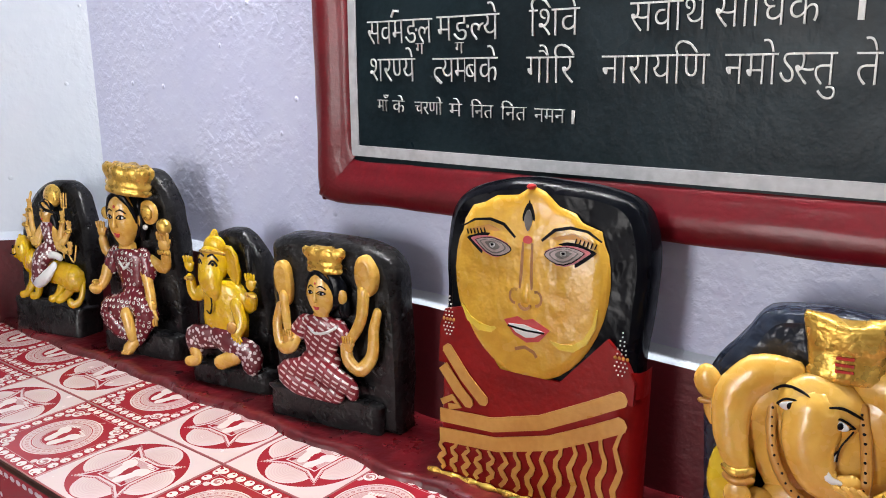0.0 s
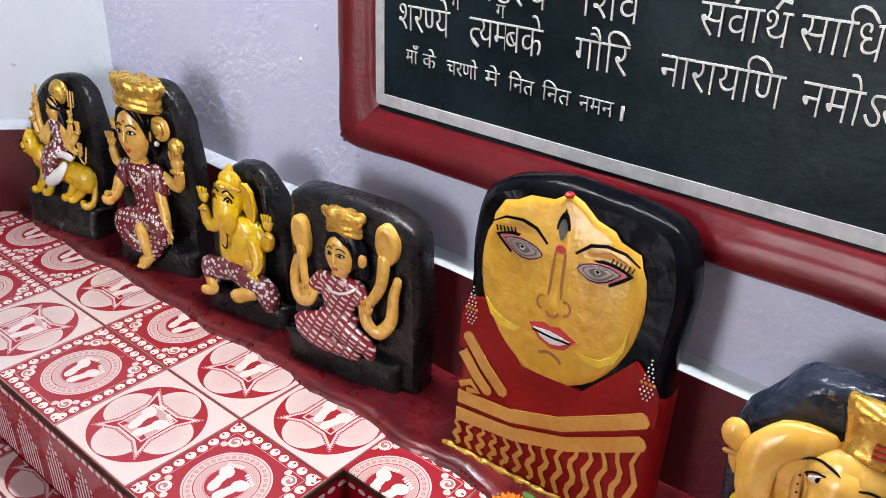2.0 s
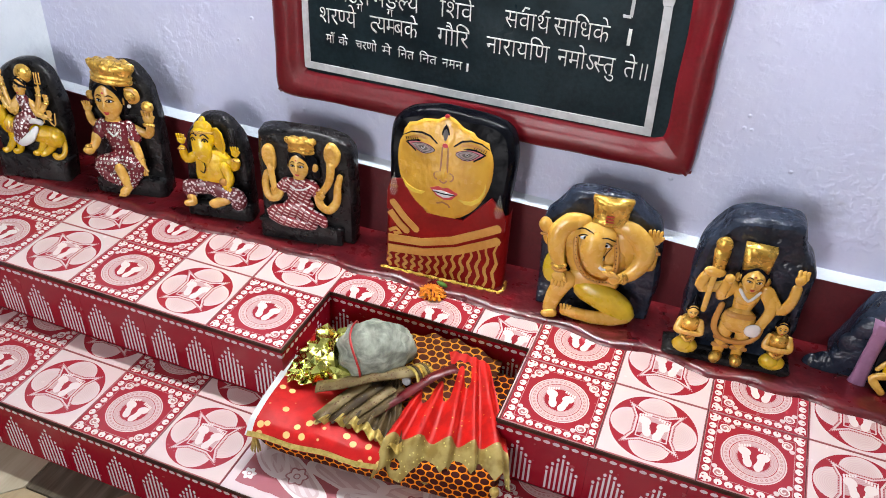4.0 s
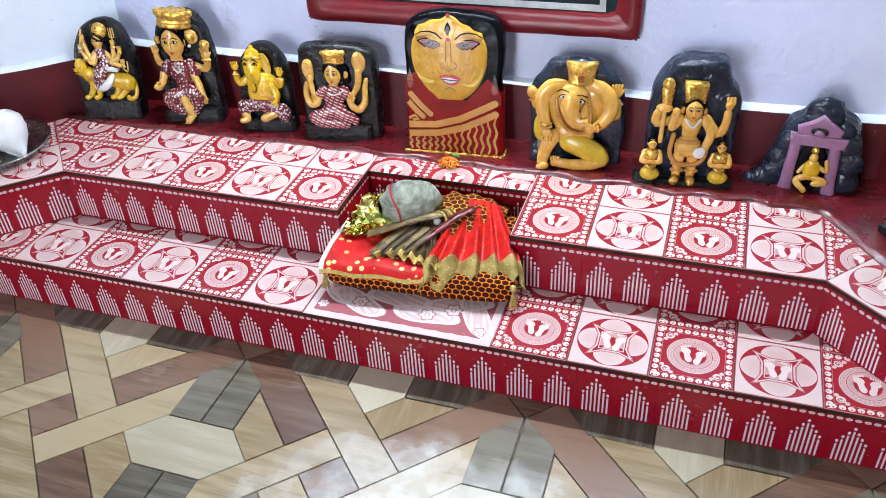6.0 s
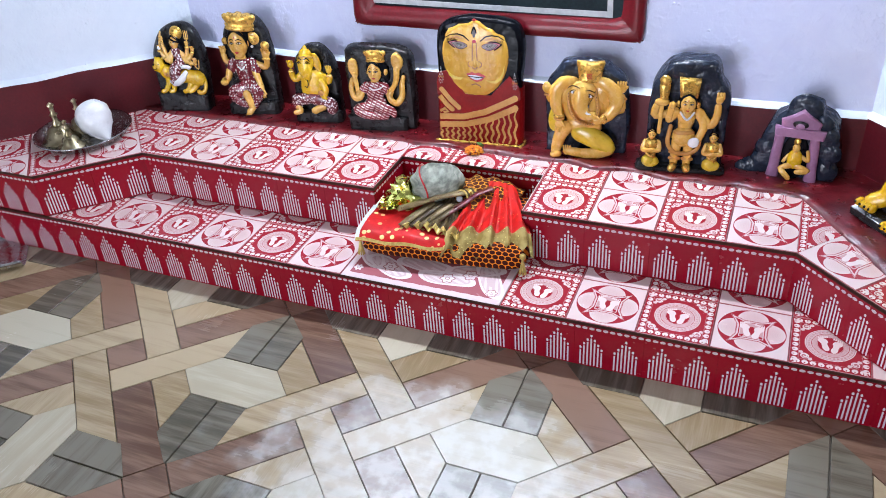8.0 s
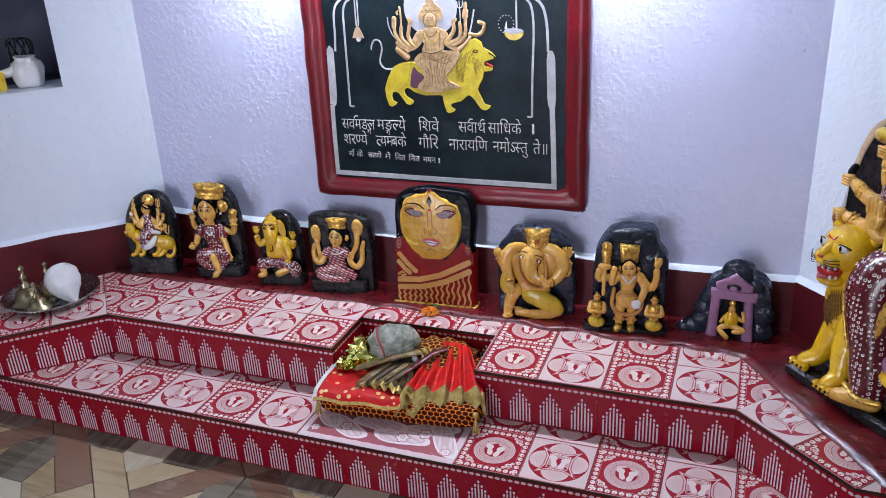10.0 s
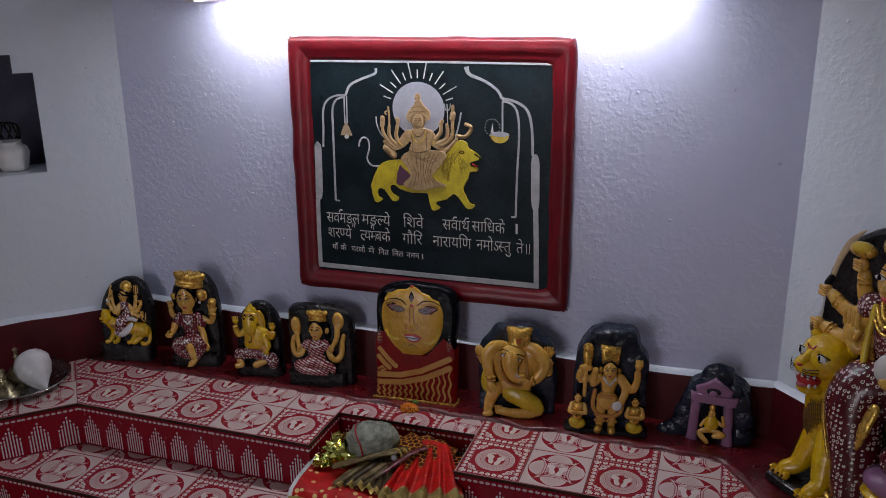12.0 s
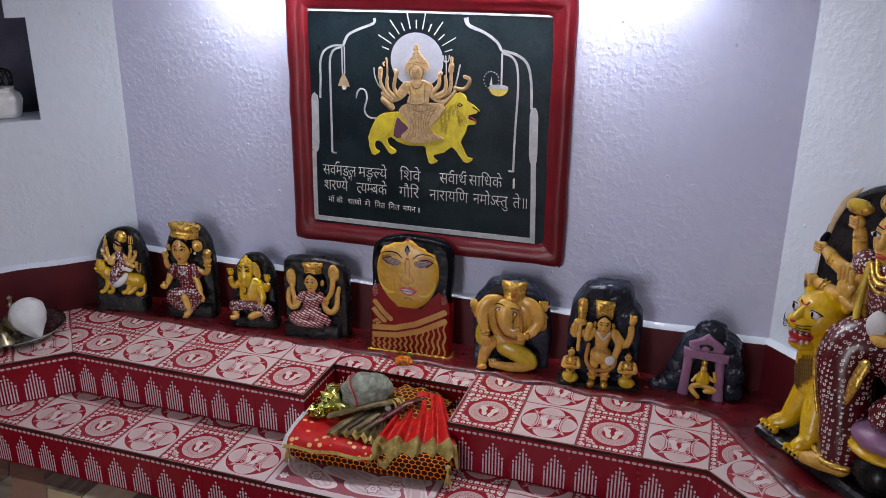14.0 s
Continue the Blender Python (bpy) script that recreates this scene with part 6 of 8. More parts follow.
def tan_elephant_statue():
    k = Idol(0.099, 0.244)
    k.plate([(-0.95, 0), (1.04, 0), (1.08, 0.25), (1.07, 0.5), (1.04, 0.68), (0.90, 0.83), (0.60, 0.93), (0.3, 0.985), (-0.2, 1.0), (-0.52, 0.98), (-0.76, 0.86), (-0.96, 0.74), (-1.0, 0.5), (-0.97, 0.25)], 0.0, 0.032, BLUESTONE, 0.010, 0.005)
    # crown, wider at the top
    rows = []
    for z, w, d in ((0.795, 0.225, 0.014), (0.80, 0.235, 0.017), (0.825, 0.24, 0.018), (0.835, 0.225, 0.016), (0.90, 0.245, 0.017), (0.965, 0.285, 0.020), (0.985, 0.27, 0.018), (0.98, 0.10, 0.006)):
        rows.append([k.at(0.10 + 1.2 * w * math.cos(q) + 0.05 * (z - 0.8), z + 0.015 + 0.03 * math.cos(q) ** 2 * (z > 0.9), -0.020 + d * math.sin(q)) for q in (2 * math.pi * j / 20 for j in range(20))])
    k.grid(rows, GOLD, caps=True)
    for i in range(3):
        k.mark([(0.03, 0.855 + 0.022 * i), (0.16, 0.858 + 0.022 * i)], 0.0022, SCARLET, -0.0375, 0.0022)
    # belly and chest behind, head in front
    k.blob(-0.02, 0.55, -0.016, 0.54, 0.24, 0.026, PEACH, 0, 18)
    k.blob(-0.46, 0.64, -0.010, 0.27, 0.16, 0.020, PEACH, 0, 14)
    k.blob(0.50, 0.63, -0.010, 0.28, 0.17, 0.020, PEACH, 0, 14)
    k.blob(-0.42, 0.70, -0.012, 0.34, 0.125, 0.024, PEACH, 10, 16)
    k.blob(0.46, 0.69, -0.012, 0.36, 0.130, 0.024, PEACH, -10, 16)
    k.blob(-0.05, 0.715, -0.026, 0.335, 0.115, 0.026, PEACH, 6, 18)
    k.L([(-0.08, 0.70, -0.036), (-0.10, 0.60, -0.046), (-0.02, 0.505, -0.050), (0.12, 0.475, -0.050), (0.22, 0.50, -0.048)], [0.024, 0.020, 0.016, 0.012, 0.008], PEACH, 14)
    k.L([(0.10, 0.585, -0.048), (0.04, 0.545, -0.056), (0.06, 0.515, -0.060), (0.15, 0.505, -0.058)], [0.0016, 0.0040, 0.0042, 0.002], WHITE, 8)
    k.L([(0.11, 0.60, -0.049), (0.02, 0.55, -0.058), (0.04, 0.50, -0.062), (0.18, 0.49, -0.058)], 0.0010, HAIR, 5)
    k.L([(0.20, 0.67, -0.044), (0.13, 0.62, -0.050), (0.11, 0.57, -0.052)], 0.0008, HAIR, 5)
    for x, z, r in ((-0.26, 0.725, 10), (0.10, 0.690, -14)):
        def eye(u, v, x=x, z=z, r=r):
            a = radians(r)
            ux, vz = u * math.cos(a) - v * math.sin(a), u * math.sin(a) + v * math.cos(a)
            px, pz = x + ux / k.h, z + vz / k.t
            q = 1 - ((px + 0.05) / 0.335) ** 2 - ((pz - 0.715) / 0.115) ** 2
            return (px, pz, -0.0275 - 0.026 * math.sqrt(max(0.05, q)))
        k.ell(k.at(*eye(0, 0)), (0.0078, 0.0016, 0.0040), WHITE, (0, -r, 0), 12)
        e = k.at(*eye(0.001, 0))
        k.ell((e[0], e[1] - 0.001, e[2]), (0.0034, 0.0014, 0.0034), HAIR, n=9)
        k.L([eye(-0.010, -0.001), eye(-0.003, 0.0048), eye(0.004, 0.0046), eye(0.011, 0.0005)], 0.0010, HAIR, 5)
        k.L([eye(-0.010, -0.001), eye(0, -0.0045), eye(0.010, 0.0)], 0.0007, HAIR, 5)
        k.L([eye(-0.014, 0.009), eye(-0.003, 0.0135), eye(0.009, 0.0115), eye(0.015, 0.008)], [0.0006, 0.0014, 0.0013, 0.0006], HAIR, 5)
    # beaded garland, drawn in a long loop from both temples
    loop = [(-0.36, 0.80, -0.024), (-0.40, 0.68, -0.034), (-0.36, 0.56, -0.046), (-0.22, 0.45, -0.054), (0.02, 0.395, -0.056), (0.24, 0.40, -0.052), (0.32, 0.50, -0.046), (0.30, 0.62, -0.038), (0.24, 0.74, -0.032)]
    k.L(loop, 0.0044, STRIPE, 8)
    for i in range(len(loop) - 1):
        a, b = Vector(k.at(*loop[i])), Vector(k.at(*loop[i + 1]))
        for j in range(4):
            p = a.lerp(b, (j + 0.5) / 4)
            k.ell((p.x, p.y - 0.0036, p.z), (0.0014, 0.0014, 0.0014), HAIR, n=6)
    # shoulders and arms
    k.L([(-0.30, 0.80, -0.016), (-0.52, 0.785, -0.022), (-0.70, 0.70, -0.028), (-0.70, 0.57, -0.036), (-0.62, 0.47, -0.044)], [0.014, 0.018, 0.0175, 0.0145, 0.0095], PEACH, 14)
    k.L([(-0.72, 0.465, -0.046), (-0.62, 0.455, -0.054), (-0.52, 0.465, -0.046)], 0.0042, GOLD, 7)
    k.L([(-0.71, 0.435, -0.048), (-0.61, 0.425, -0.056), (-0.51, 0.435, -0.048)], 0.0034, STRIPE, 7)
    k.palm(-0.60, 0.375, -0.052, 0.0115, PEACH, -1.0)
    k.L([(0.26, 0.80, -0.016), (0.48, 0.785, -0.022), (0.70, 0.70, -0.028), (0.74, 0.58, -0.034), (0.58, 0.48, -0.046), (0.38, 0.435, -0.056)], [0.014, 0.018, 0.019, 0.0165, 0.013, 0.0085], PEACH, 14)
    k.L([(0.48, 0.495, -0.062), (0.52, 0.46, -0.062), (0.50, 0.42, -0.058)], 0.0040, GOLD, 7)
    k.palm(0.33, 0.435, -0.060, 0.0100, PEACH, 1.0, -30)
    k.L([(-0.74, 0.60, -0.014), (-0.84, 0.60, -0.016), (-0.90, 0.67, -0.016)], [0.009, 0.009, 0.0075], PEACH)
    k.blob(-0.93, 0.725, -0.016, 0.12, 0.065, 0.012, PEACH, -14)
    k.L([(-0.98, 0.66, -0.023), (-0.82, 0.66, -0.023)], 0.0030, STRIPE, 6)
    k.L([(0.70, 0.54, -0.014), (0.86, 0.52, -0.018), (0.88, 0.66, -0.018)], [0.010, 0.0105, 0.0085], PEACH)
    k.palm(0.86, 0.745, -0.018, 0.0115, PEACH)
    k.L([(0.78, 0.655, -0.026), (0.97, 0.65, -0.026)], 0.0036, STRIPE, 7)
    # legs and yellow cloth
    k.blob(-0.70, 0.40, -0.016, 0.20, 0.15, 0.018, LEMON, 6)
    k.blob(-0.02, 0.34, -0.024, 0.46, 0.12, 0.022, PEACH)
    k.L([(-0.44, 0.33, -0.034), (-0.58, 0.24, -0.044), (-0.66, 0.13, -0.046), (-0.68, 0.07, -0.050)], [0.017, 0.016, 0.0135, 0.012], PEACH, 12)
    k.L([(-0.62, 0.055, -0.058), (-0.74, 0.045, -0.062)], [0.010, 0.008], PEACH)
    k.L([(-0.10, 0.27, -0.030), (0.20, 0.235, -0.040), (0.46, 0.18, -0.042), (0.60, 0.12, -0.040)], [0.024, 0.026, 0.025, 0.020], LEMON, 14)
    k.L([(0.62, 0.105, -0.042), (0.35, 0.075, -0.050), (0.0, 0.07, -0.054), (-0.34, 0.085, -0.054)], [0.016, 0.015, 0.013, 0.011], PEACH, 12)
    k.palm(-0.40, 0.085, -0.056, 0.010, PEACH, 1.0)
    k.stand("tan elephant-headed seated figure with yellow cloth on dark stone", 0.284, 0.652, 8, press=0.60)


def standing_statue():
    k = Idol(0.091, 0.272)
    k.plate([(-0.98, 0), (0.98, 0), (0.98, 0.3), (1.0, 0.6), (0.96, 0.74), (0.78, 0.84), (0.62, 0.975), (0.25, 1.0), (-0.35, 0.985), (-0.62, 0.92), (-0.82, 0.80), (-0.94, 0.6), (-0.96, 0.3)], 0.0, 0.05, BLUESTONE, 0.010, 0.006, 3)
    k.plate([(-1.05, 0), (0.95, 0), (0.94, 0.05), (-1.04, 0.05)], -0.062, 0.02, STONE, 0.006, 0.002)
    k.slab([(x * k.h, z * k.t) for x, z in [(-0.20, 0.70), (0.24, 0.70), (0.28, 0.855), (-0.24, 0.865)]], -0.050, -0.008, GOLD, 0.012, 0.002)
    k.blob(0.02, 0.66, -0.020, 0.26, 0.10, 0.022, HAIR)
    k.head(0.02, 0.655, -0.040, 0.0180, 0.0265, 0.034, PEACH)
    k.mark([(-0.20, 0.70), (0.02, 0.712), (0.22, 0.70)], 0.006, HAIR, -0.050, 0.005)

    for s in (-1, 1):
        k.blob(0.02 + 0.24 * s, 0.635, -0.026, 0.06, 0.030, 0.010, GOLD, 0, 8)
    k.limb([(0.02, 0.60, -0.025), (0.0, 0.50, -0.030), (-0.02, 0.42, -0.030)], [0.022, 0.024, 0.019], PEACH)
    k.blob(0.0, 0.53, -0.034, 0.225, 0.075, 0.024, PEACH)
    k.limb([(-0.15, 0.58, -0.052), (0.02, 0.52, -0.060), (0.18, 0.58, -0.050)], 0.0035, CHALK)
    k.blob(-0.02, 0.345, -0.036, 0.30, 0.095, 0.028, SKIN)
    k.blob(-0.02, 0.39, -0.040, 0.28, 0.03, 0.024, STRIPE)
    for s in (-1, 1):
        k.limb([(-0.02 + 0.14 * s, 0.30, -0.036), (-0.04 + 0.16 * s, 0.18, -0.038), (-0.05 + 0.16 * s, 0.08, -0.040)], [0.018, 0.013, 0.011], PEACH)
        for z in (0.20, 0.14):
            k.limb([(-0.15 + 0.16 * s, z, -0.044), (0.07 + 0.16 * s, z, -0.044)], 0.006, STRIPE)
        k.limb([(-0.05 + 0.17 * s, 0.065, -0.048), (-0.06 + 0.19 * s, 0.055, -0.066)], [0.013, 0.012], GOLD)
    k.limb([(-0.36, 0.44, -0.040), (-0.40, 0.28, -0.044), (-0.20, 0.20, -0.050), (0.16, 0.20, -0.050), (0.36, 0.26, -0.044), (0.38, 0.42, -0.038)], 0.0065, STRIPE)
    k.limb([(-0.26, 0.56, -0.030), (-0.42, 0.50, -0.042), (-0.38, 0.62, -0.052)], [0.013, 0.011, 0.010], PEACH)
    k.blob(-0.36, 0.645, -0.054, 0.09, 0.032, 0.012, PEACH, 0, 9)
    k.limb([(-0.28, 0.57, -0.026), (-0.76, 0.52, -0.030), (-0.74, 0.62, -0.034)], [0.013, 0.012, 0.011], PEACH)
    k.blob(-0.62, 0.655, -0.038, 0.19, 0.036, 0.016, PEACH)
    k.limb([(-0.58, 0.68, -0.036), (-0.58, 0.80, -0.030)], [0.012, 0.016], GOLD)
    k.blob(-0.58, 0.84, -0.030, 0.14, 0.050, 0.018, GOLD)
    k.limb([(-0.62, 0.62, -0.044), (-0.64, 0.38, -0.044)], 0.006, PEACH)
    k.limb([(0.28, 0.56, -0.030), (0.44, 0.46, -0.040), (0.34, 0.34, -0.050)], [0.013, 0.012, 0.011], PEACH)
    k.limb([(0.30, 0.57, -0.026), (0.58, 0.46, -0.034), (0.72, 0.54, -0.036), (0.74, 0.64, -0.036)], [0.014, 0.013, 0.011, 0.010], PEACH)
    k.blob(0.75, 0.70, -0.036, 0.10, 0.040, 0.012, PEACH, 0, 9)
    for d in (-0.05, 0.02, 0.08):
        k.limb([(0.75 + d, 0.71, -0.038), (0.75 + d, 0.755, -0.036)], 0.004, PEACH, n=6)
    k.blob(0.24, 0.315, -0.062, 0.14, 0.050, 0.006, WHITE, 25, 10)
    for s, sx in ((-1, -0.80), (1, 0.72)):
        k.blob(sx, 0.10, -0.052, 0.23, 0.055, 0.026, LEMON)
        k.blob(sx - 0.06, 0.12, -0.062, 0.17, 0.050, 0.022, LEMON, 20, 10)
        k.torso((sx, 0.13, -0.050), (sx, 0.315, -0.044), 0.0165, 0.026, GOLD)
        k.head(sx, 0.355, -0.046, 0.0092, 0.0125, 0.018, PEACH)
        k.L([(sx, 0.395, -0.036), (sx, 0.45, -0.030)], [0.0055, 0.003], HAIR)
        for q in (-1, 1):
            k.L([(sx + 0.16 * q, 0.29, -0.048), (sx + 0.20 * q, 0.22, -0.062), (sx + 0.02 * q, 0.235, -0.084)], [0.006, 0.006, 0.005], SKIN)
        k.L([(sx - 0.10, 0.20, -0.078), (sx, 0.18, -0.086), (sx + 0.10, 0.20, -0.078)], 0.003, GOLD)
    k.stand("dark stone with standing gold-crowned figure between two small attendants", 0.526, 0.634, 6)


def cave_statue():
    k = Idol(0.084, 0.196)
    base = [(-1.15, 0), (1.02, 0), (1.02, 0.35), (0.95, 0.60), (0.78, 0.74), (0.56, 0.80), (0.46, 0.90), (0.1, 0.92), (-0.35, 0.90), (-0.45, 0.80), (-0.66, 0.68), (-0.90, 0.52), (-1.02, 0.35)]
    k.plate(base, -0.02, 0.05, BLUESTONE, 0.016, 0.012, 5)
    for x, z, r in ((-0.78, 0.34, 0.22), (-0.84, 0.16, 0.24), (-0.62, 0.54, 0.20), (0.80, 0.36, 0.22), (0.80, 0.14, 0.22), (0.70, 0.56, 0.20), (0.02, 0.88, 0.30), (-1.12, 0.06, 0.22), (0.52, 0.72, 0.18), (-1.30, 0.03, 0.18)):
        k.blob(x, z, -0.008, r * 1.45, r * 0.62, 0.020, BLUESTONE, 20 * math.sin(x * 7))
    for s, x in ((-1, -0.50), (1, 0.42)):
        k.limb([(x + 0.03 * s, 0.03, -0.040), (x + 0.02 * s, 0.20, -0.038), (x - 0.02 * s, 0.58, -0.034)], [0.018, 0.0145, 0.0135], MAUVE)
    k.slab([(x * k.h, z * k.t) for x, z in [(-0.62, 0.55), (0.60, 0.55), (0.64, 0.66), (-0.66, 0.66)]], -0.050, -0.012, MAUVE, 0.005, 0.002)
    k.slab([(x * k.h, z * k.t) for x, z in [(-0.50, 0.66), (0.46, 0.66), (0.50, 0.74), (0.20, 0.83), (0.0, 0.90), (-0.20, 0.83), (-0.52, 0.74)]], -0.042, -0.012, MAUVE, 0.006, 0.002)
    k.blob(-0.02, 0.72, -0.048, 0.20, 0.045, 0.008, STONE)
    k.blob(-0.02, 0.705, -0.052, 0.12, 0.040, 0.008, MAUVE)
    k.blob(-0.04, 0.30, -0.032, 0.34, 0.30, 0.006, HAIR)
    k.blob(-0.02, 0.28, -0.042, 0.20, 0.13, 0.016, YELLOW)
    k.blob(-0.02, 0.42, -0.044, 0.10, 0.062, 0.012, SKIN)
    k.blob(-0.02, 0.50, -0.042, 0.09, 0.045, 0.010, GOLD)
    k.limb([(-0.10, 0.20, -0.048), (-0.32, 0.15, -0.056), (-0.10, 0.05, -0.064)], [0.010, 0.009, 0.008], SKIN)
    k.limb([(0.05, 0.20, -0.048), (0.34, 0.16, -0.054), (0.10, 0.14, -0.062)], [0.010, 0.009, 0.008], SKIN)
    k.limb([(0.16, 0.32, -0.042), (0.32, 0.28, -0.046), (0.28, 0.40, -0.046)], [0.006, 0.006, 0.005], SKIN)
    k.limb([(-0.18, 0.32, -0.042), (-0.30, 0.24, -0.048)], [0.006, 0.005], SKIN)
    k.stand("black cave-shaped rock with mauve arch and tiny gilt figure", 0.775, 0.664, -4)


rider_statue(), crowned_statue(), yellow_elephant_statue(), striped_statue(), great_face_statue()
tan_elephant_statue(), standing_statue(), cave_statue()


MANE = paint("mane_brown", (0.16, 0.075, 0.01), (0.12, 0.05, 0.008), 0.35)


def lion_throne_statue():
    """Tall arched statue on the angled side: a seated figure in curl-patterned maroon beside a yellow lion."""
    k = Build()
    # base and arched back, in metres: x along the wall, y towards the wall
    k.box(-0.012, 0.40, 0.0, 0.20, 0.0, 0.030, STONE, 0.007)
    k.slab([(-0.060, 0.028), (0.36, 0.028), (0.37, 0.38)] + arc(0.155, 0.40, 0.216, 0.212, 0, 180, 18) + [(-0.064, 0.33)], 0.150, 0.19, STONE, 0.012, 0.002)
    # lion: haunch, chest, head with open jaws
    k.ell((0.085, 0.120, 0.150), (0.080, 0.055, 0.130), YELLOW, n=18)
    k.ell((0.062, 0.085, 0.195), (0.054, 0.050, 0.110), YELLOW, (0, -8, 0), 18)
    k.ell((0.047, 0.072, 0.314), (0.056, 0.052, 0.052), YELLOW, n=20)
    k.ell((0.066, 0.088, 0.268), (0.050, 0.044, 0.060), YELLOW, n=16)
    k.ell((0.037, 0.034, 0.300), (0.033, 0.030, 0.021), YELLOW, n=16)
    k.tube([(0.044, 0.050, 0.344), (0.040, 0.026, 0.326), (0.037, 0.010, 0.313)], [0.012, 0.010, 0.008], YELLOW, 10)
    k.ell((0.041, 0.042, 0.250), (0.029, 0.030, 0.014), YELLOW, n=14)
    k.ell((0.039, 0.036, 0.274), (0.027, 0.026, 0.020), SCARLET, n=14)
    k.ell((0.039, 0.022, 0.262), (0.013, 0.018, 0.006), ROSE, n=10)
    for i in range(6):
        a = radians(-62 + 25 * i)
        k.ell((0.038 + 0.027 * math.sin(a), 0.036 - 0.027 * math.cos(a), 0.2855), (0.0034, 0.0034, 0.0075 if i in (1, 4) else 0.0045), WHITE, n=7)
        k.ell((0.040 + 0.025 * math.sin(a), 0.041 - 0.026 * math.cos(a), 0.2635), (0.0034, 0.0034, 0.0065 if i in (1, 4) else 0.0042), WHITE, n=7)
    k.ell((0.037, 0.006, 0.309), (0.0075, 0.0055, 0.0050), SCARLET, n=9)
    for s in (-1, 1):
        k.tube([(0.047 + 0.046 * s, 0.085, 0.345), (0.047 + 0.058 * s, 0.088, 0.366), (0.047 + 0.057 * s, 0.088, 0.376)], [0.015, 0.012, 0.006], YELLOW, 9, 0.6)
        k.ell((0.047 + 0.057 * s, 0.080, 0.362), (0.006, 0.004, 0.010), MANE, n=8)
        ex, ey, ez = 0.045 + 0.025 * s, 0.029, 0.331
        k.ell((ex, ey, ez), (0.0125, 0.006, 0.0085), WHITE, (0, 14 * s, 0), 12)
        k.ell((ex - 0.002, ey - 0.0055, ez), (0.0034, 0.0026, 0.0066), HAIR, n=9)
        k.tube([(ex - 0.013 * s, ey + 0.001, ez - 0.006), (ex - 0.006, ey - 0.004, ez + 0.0078), (ex + 0.006, ey - 0.003, ez + 0.0080), (ex + 0.0145 * s, ey + 0.008, ez + 0.001)], 0.0013, HAIR, 6)
        k.tube([(ex - 0.013 * s, ey + 0.001, ez - 0.006), (ex, ey - 0.004, ez - 0.0088), (ex + 0.0140 * s, ey + 0.008, ez + 0.001)], 0.0010, HAIR, 6)
        for i in range(4):
            k.tube([(0.037 + 0.011 * s, 0.004, 0.303 - 0.004 * i), (0.037 + 0.024 * s, 0.007, 0.305 - 0.006 * i), (0.037 + 0.036 * s, 0.022, 0.307 - 0.008 * i)], 0.0009, HAIR, 5)
    k.tube([(0.038, 0.022, 0.353), (0.040, 0.024, 0.347), (0.050, 0.024, 0.346), (0.056, 0.024, 0.354)], 0.0019, SCARLET, 6)

    def chest(x, z):
        """The front of the lion's breast over (x, z)."""
        best = 0.10
        for c, r in (((0.085, 0.120, 0.150), (0.080, 0.055, 0.130)), ((0.062, 0.085, 0.195), (0.054, 0.050, 0.110)), ((0.066, 0.088, 0.268), (0.050, 0.044, 0.060))):
            q = 1 - ((x - c[0]) / r[0]) ** 2 - ((z - c[2]) / r[2]) ** 2
            if q > 0:
                best = min(best, c[1] - r[1] * math.sqrt(q))
        return (x, best - 0.0008, z)

    for i in range(120):
        x = 0.020 + 0.088 * ((i * 0.618) % 1.0)
        z = 0.240 - 0.125 * ((i * 0.377) % 1.0)
        k.tube([chest(x, z), chest(x + 0.003, z - 0.008), chest(x - 0.002, z - 0.016), chest(x + 0.001, z - 0.024)], [0.0005, 0.0012, 0.0011, 0.0004], MANE, 5)
    k.tube([(0.050, 0.080, 0.150), (0.042, 0.058, 0.095), (0.034, 0.042, 0.060), (0.018, 0.022, 0.046)], [0.034, 0.026, 0.020, 0.017], YELLOW, 12)
    k.tube([(0.090, 0.070, 0.160), (0.106, 0.040, 0.105), (0.116, 0.022, 0.060), (0.112, -0.002, 0.046)], [0.036, 0.029, 0.022, 0.018], YELLOW, 12)
    for px, py, pz in ((0.018, 0.018, 0.042), (0.112, -0.006, 0.042)):
        for i in range(4):
            k.ell((px - 0.018 + 0.012 * i, py - 0.010, pz - 0.002), (0.0075, 0.012, 0.010), YELLOW, n=9)
            k.ell((px - 0.018 + 0.012 * i, py - 0.0215, pz), (0.0026, 0.003, 0.0034), HAIR, n=6)
    # seated figure: one leg down beside the lion, the other folded on a lotus
    k.tube([(0.215, 0.125, 0.290), (0.160, 0.072, 0.300), (0.148, 0.050, 0.262), (0.172, 0.040, 0.160), (0.186, 0.036, 0.066)], [0.062, 0.060, 0.058, 0.048, 0.044], CURLS, 18)
    k.tube([(0.230, 0.125, 0.275), (0.290, 0.070, 0.285), (0.330, 0.060, 0.250), (0.270, 0.040, 0.200)], [0.062, 0.056, 0.050, 0.040], CURLS, 16)
    k.tube([(0.108, 0.020, 0.292), (0.100, 0.018, 0.245), (0.112, 0.016, 0.190), (0.132, 0.012, 0.140)], 0.0040, GOLD, 7)
    k.tube([(0.146, 0.006, 0.062), (0.186, -0.008, 0.056), (0.228, 0.010, 0.060)], 0.0070, GOLD)
    k.tube([(0.216, 0.016, 0.290), (0.212, 0.002, 0.250), (0.206, -0.004, 0.205)], [0.012, 0.013, 0.004], GOLD, 8, 0.5)
    k.tube([(0.206, 0.020, 0.048), (0.170, 0.002, 0.046), (0.142, -0.012, 0.040)], [0.020, 0.020, 0.014], SKIN, 12)
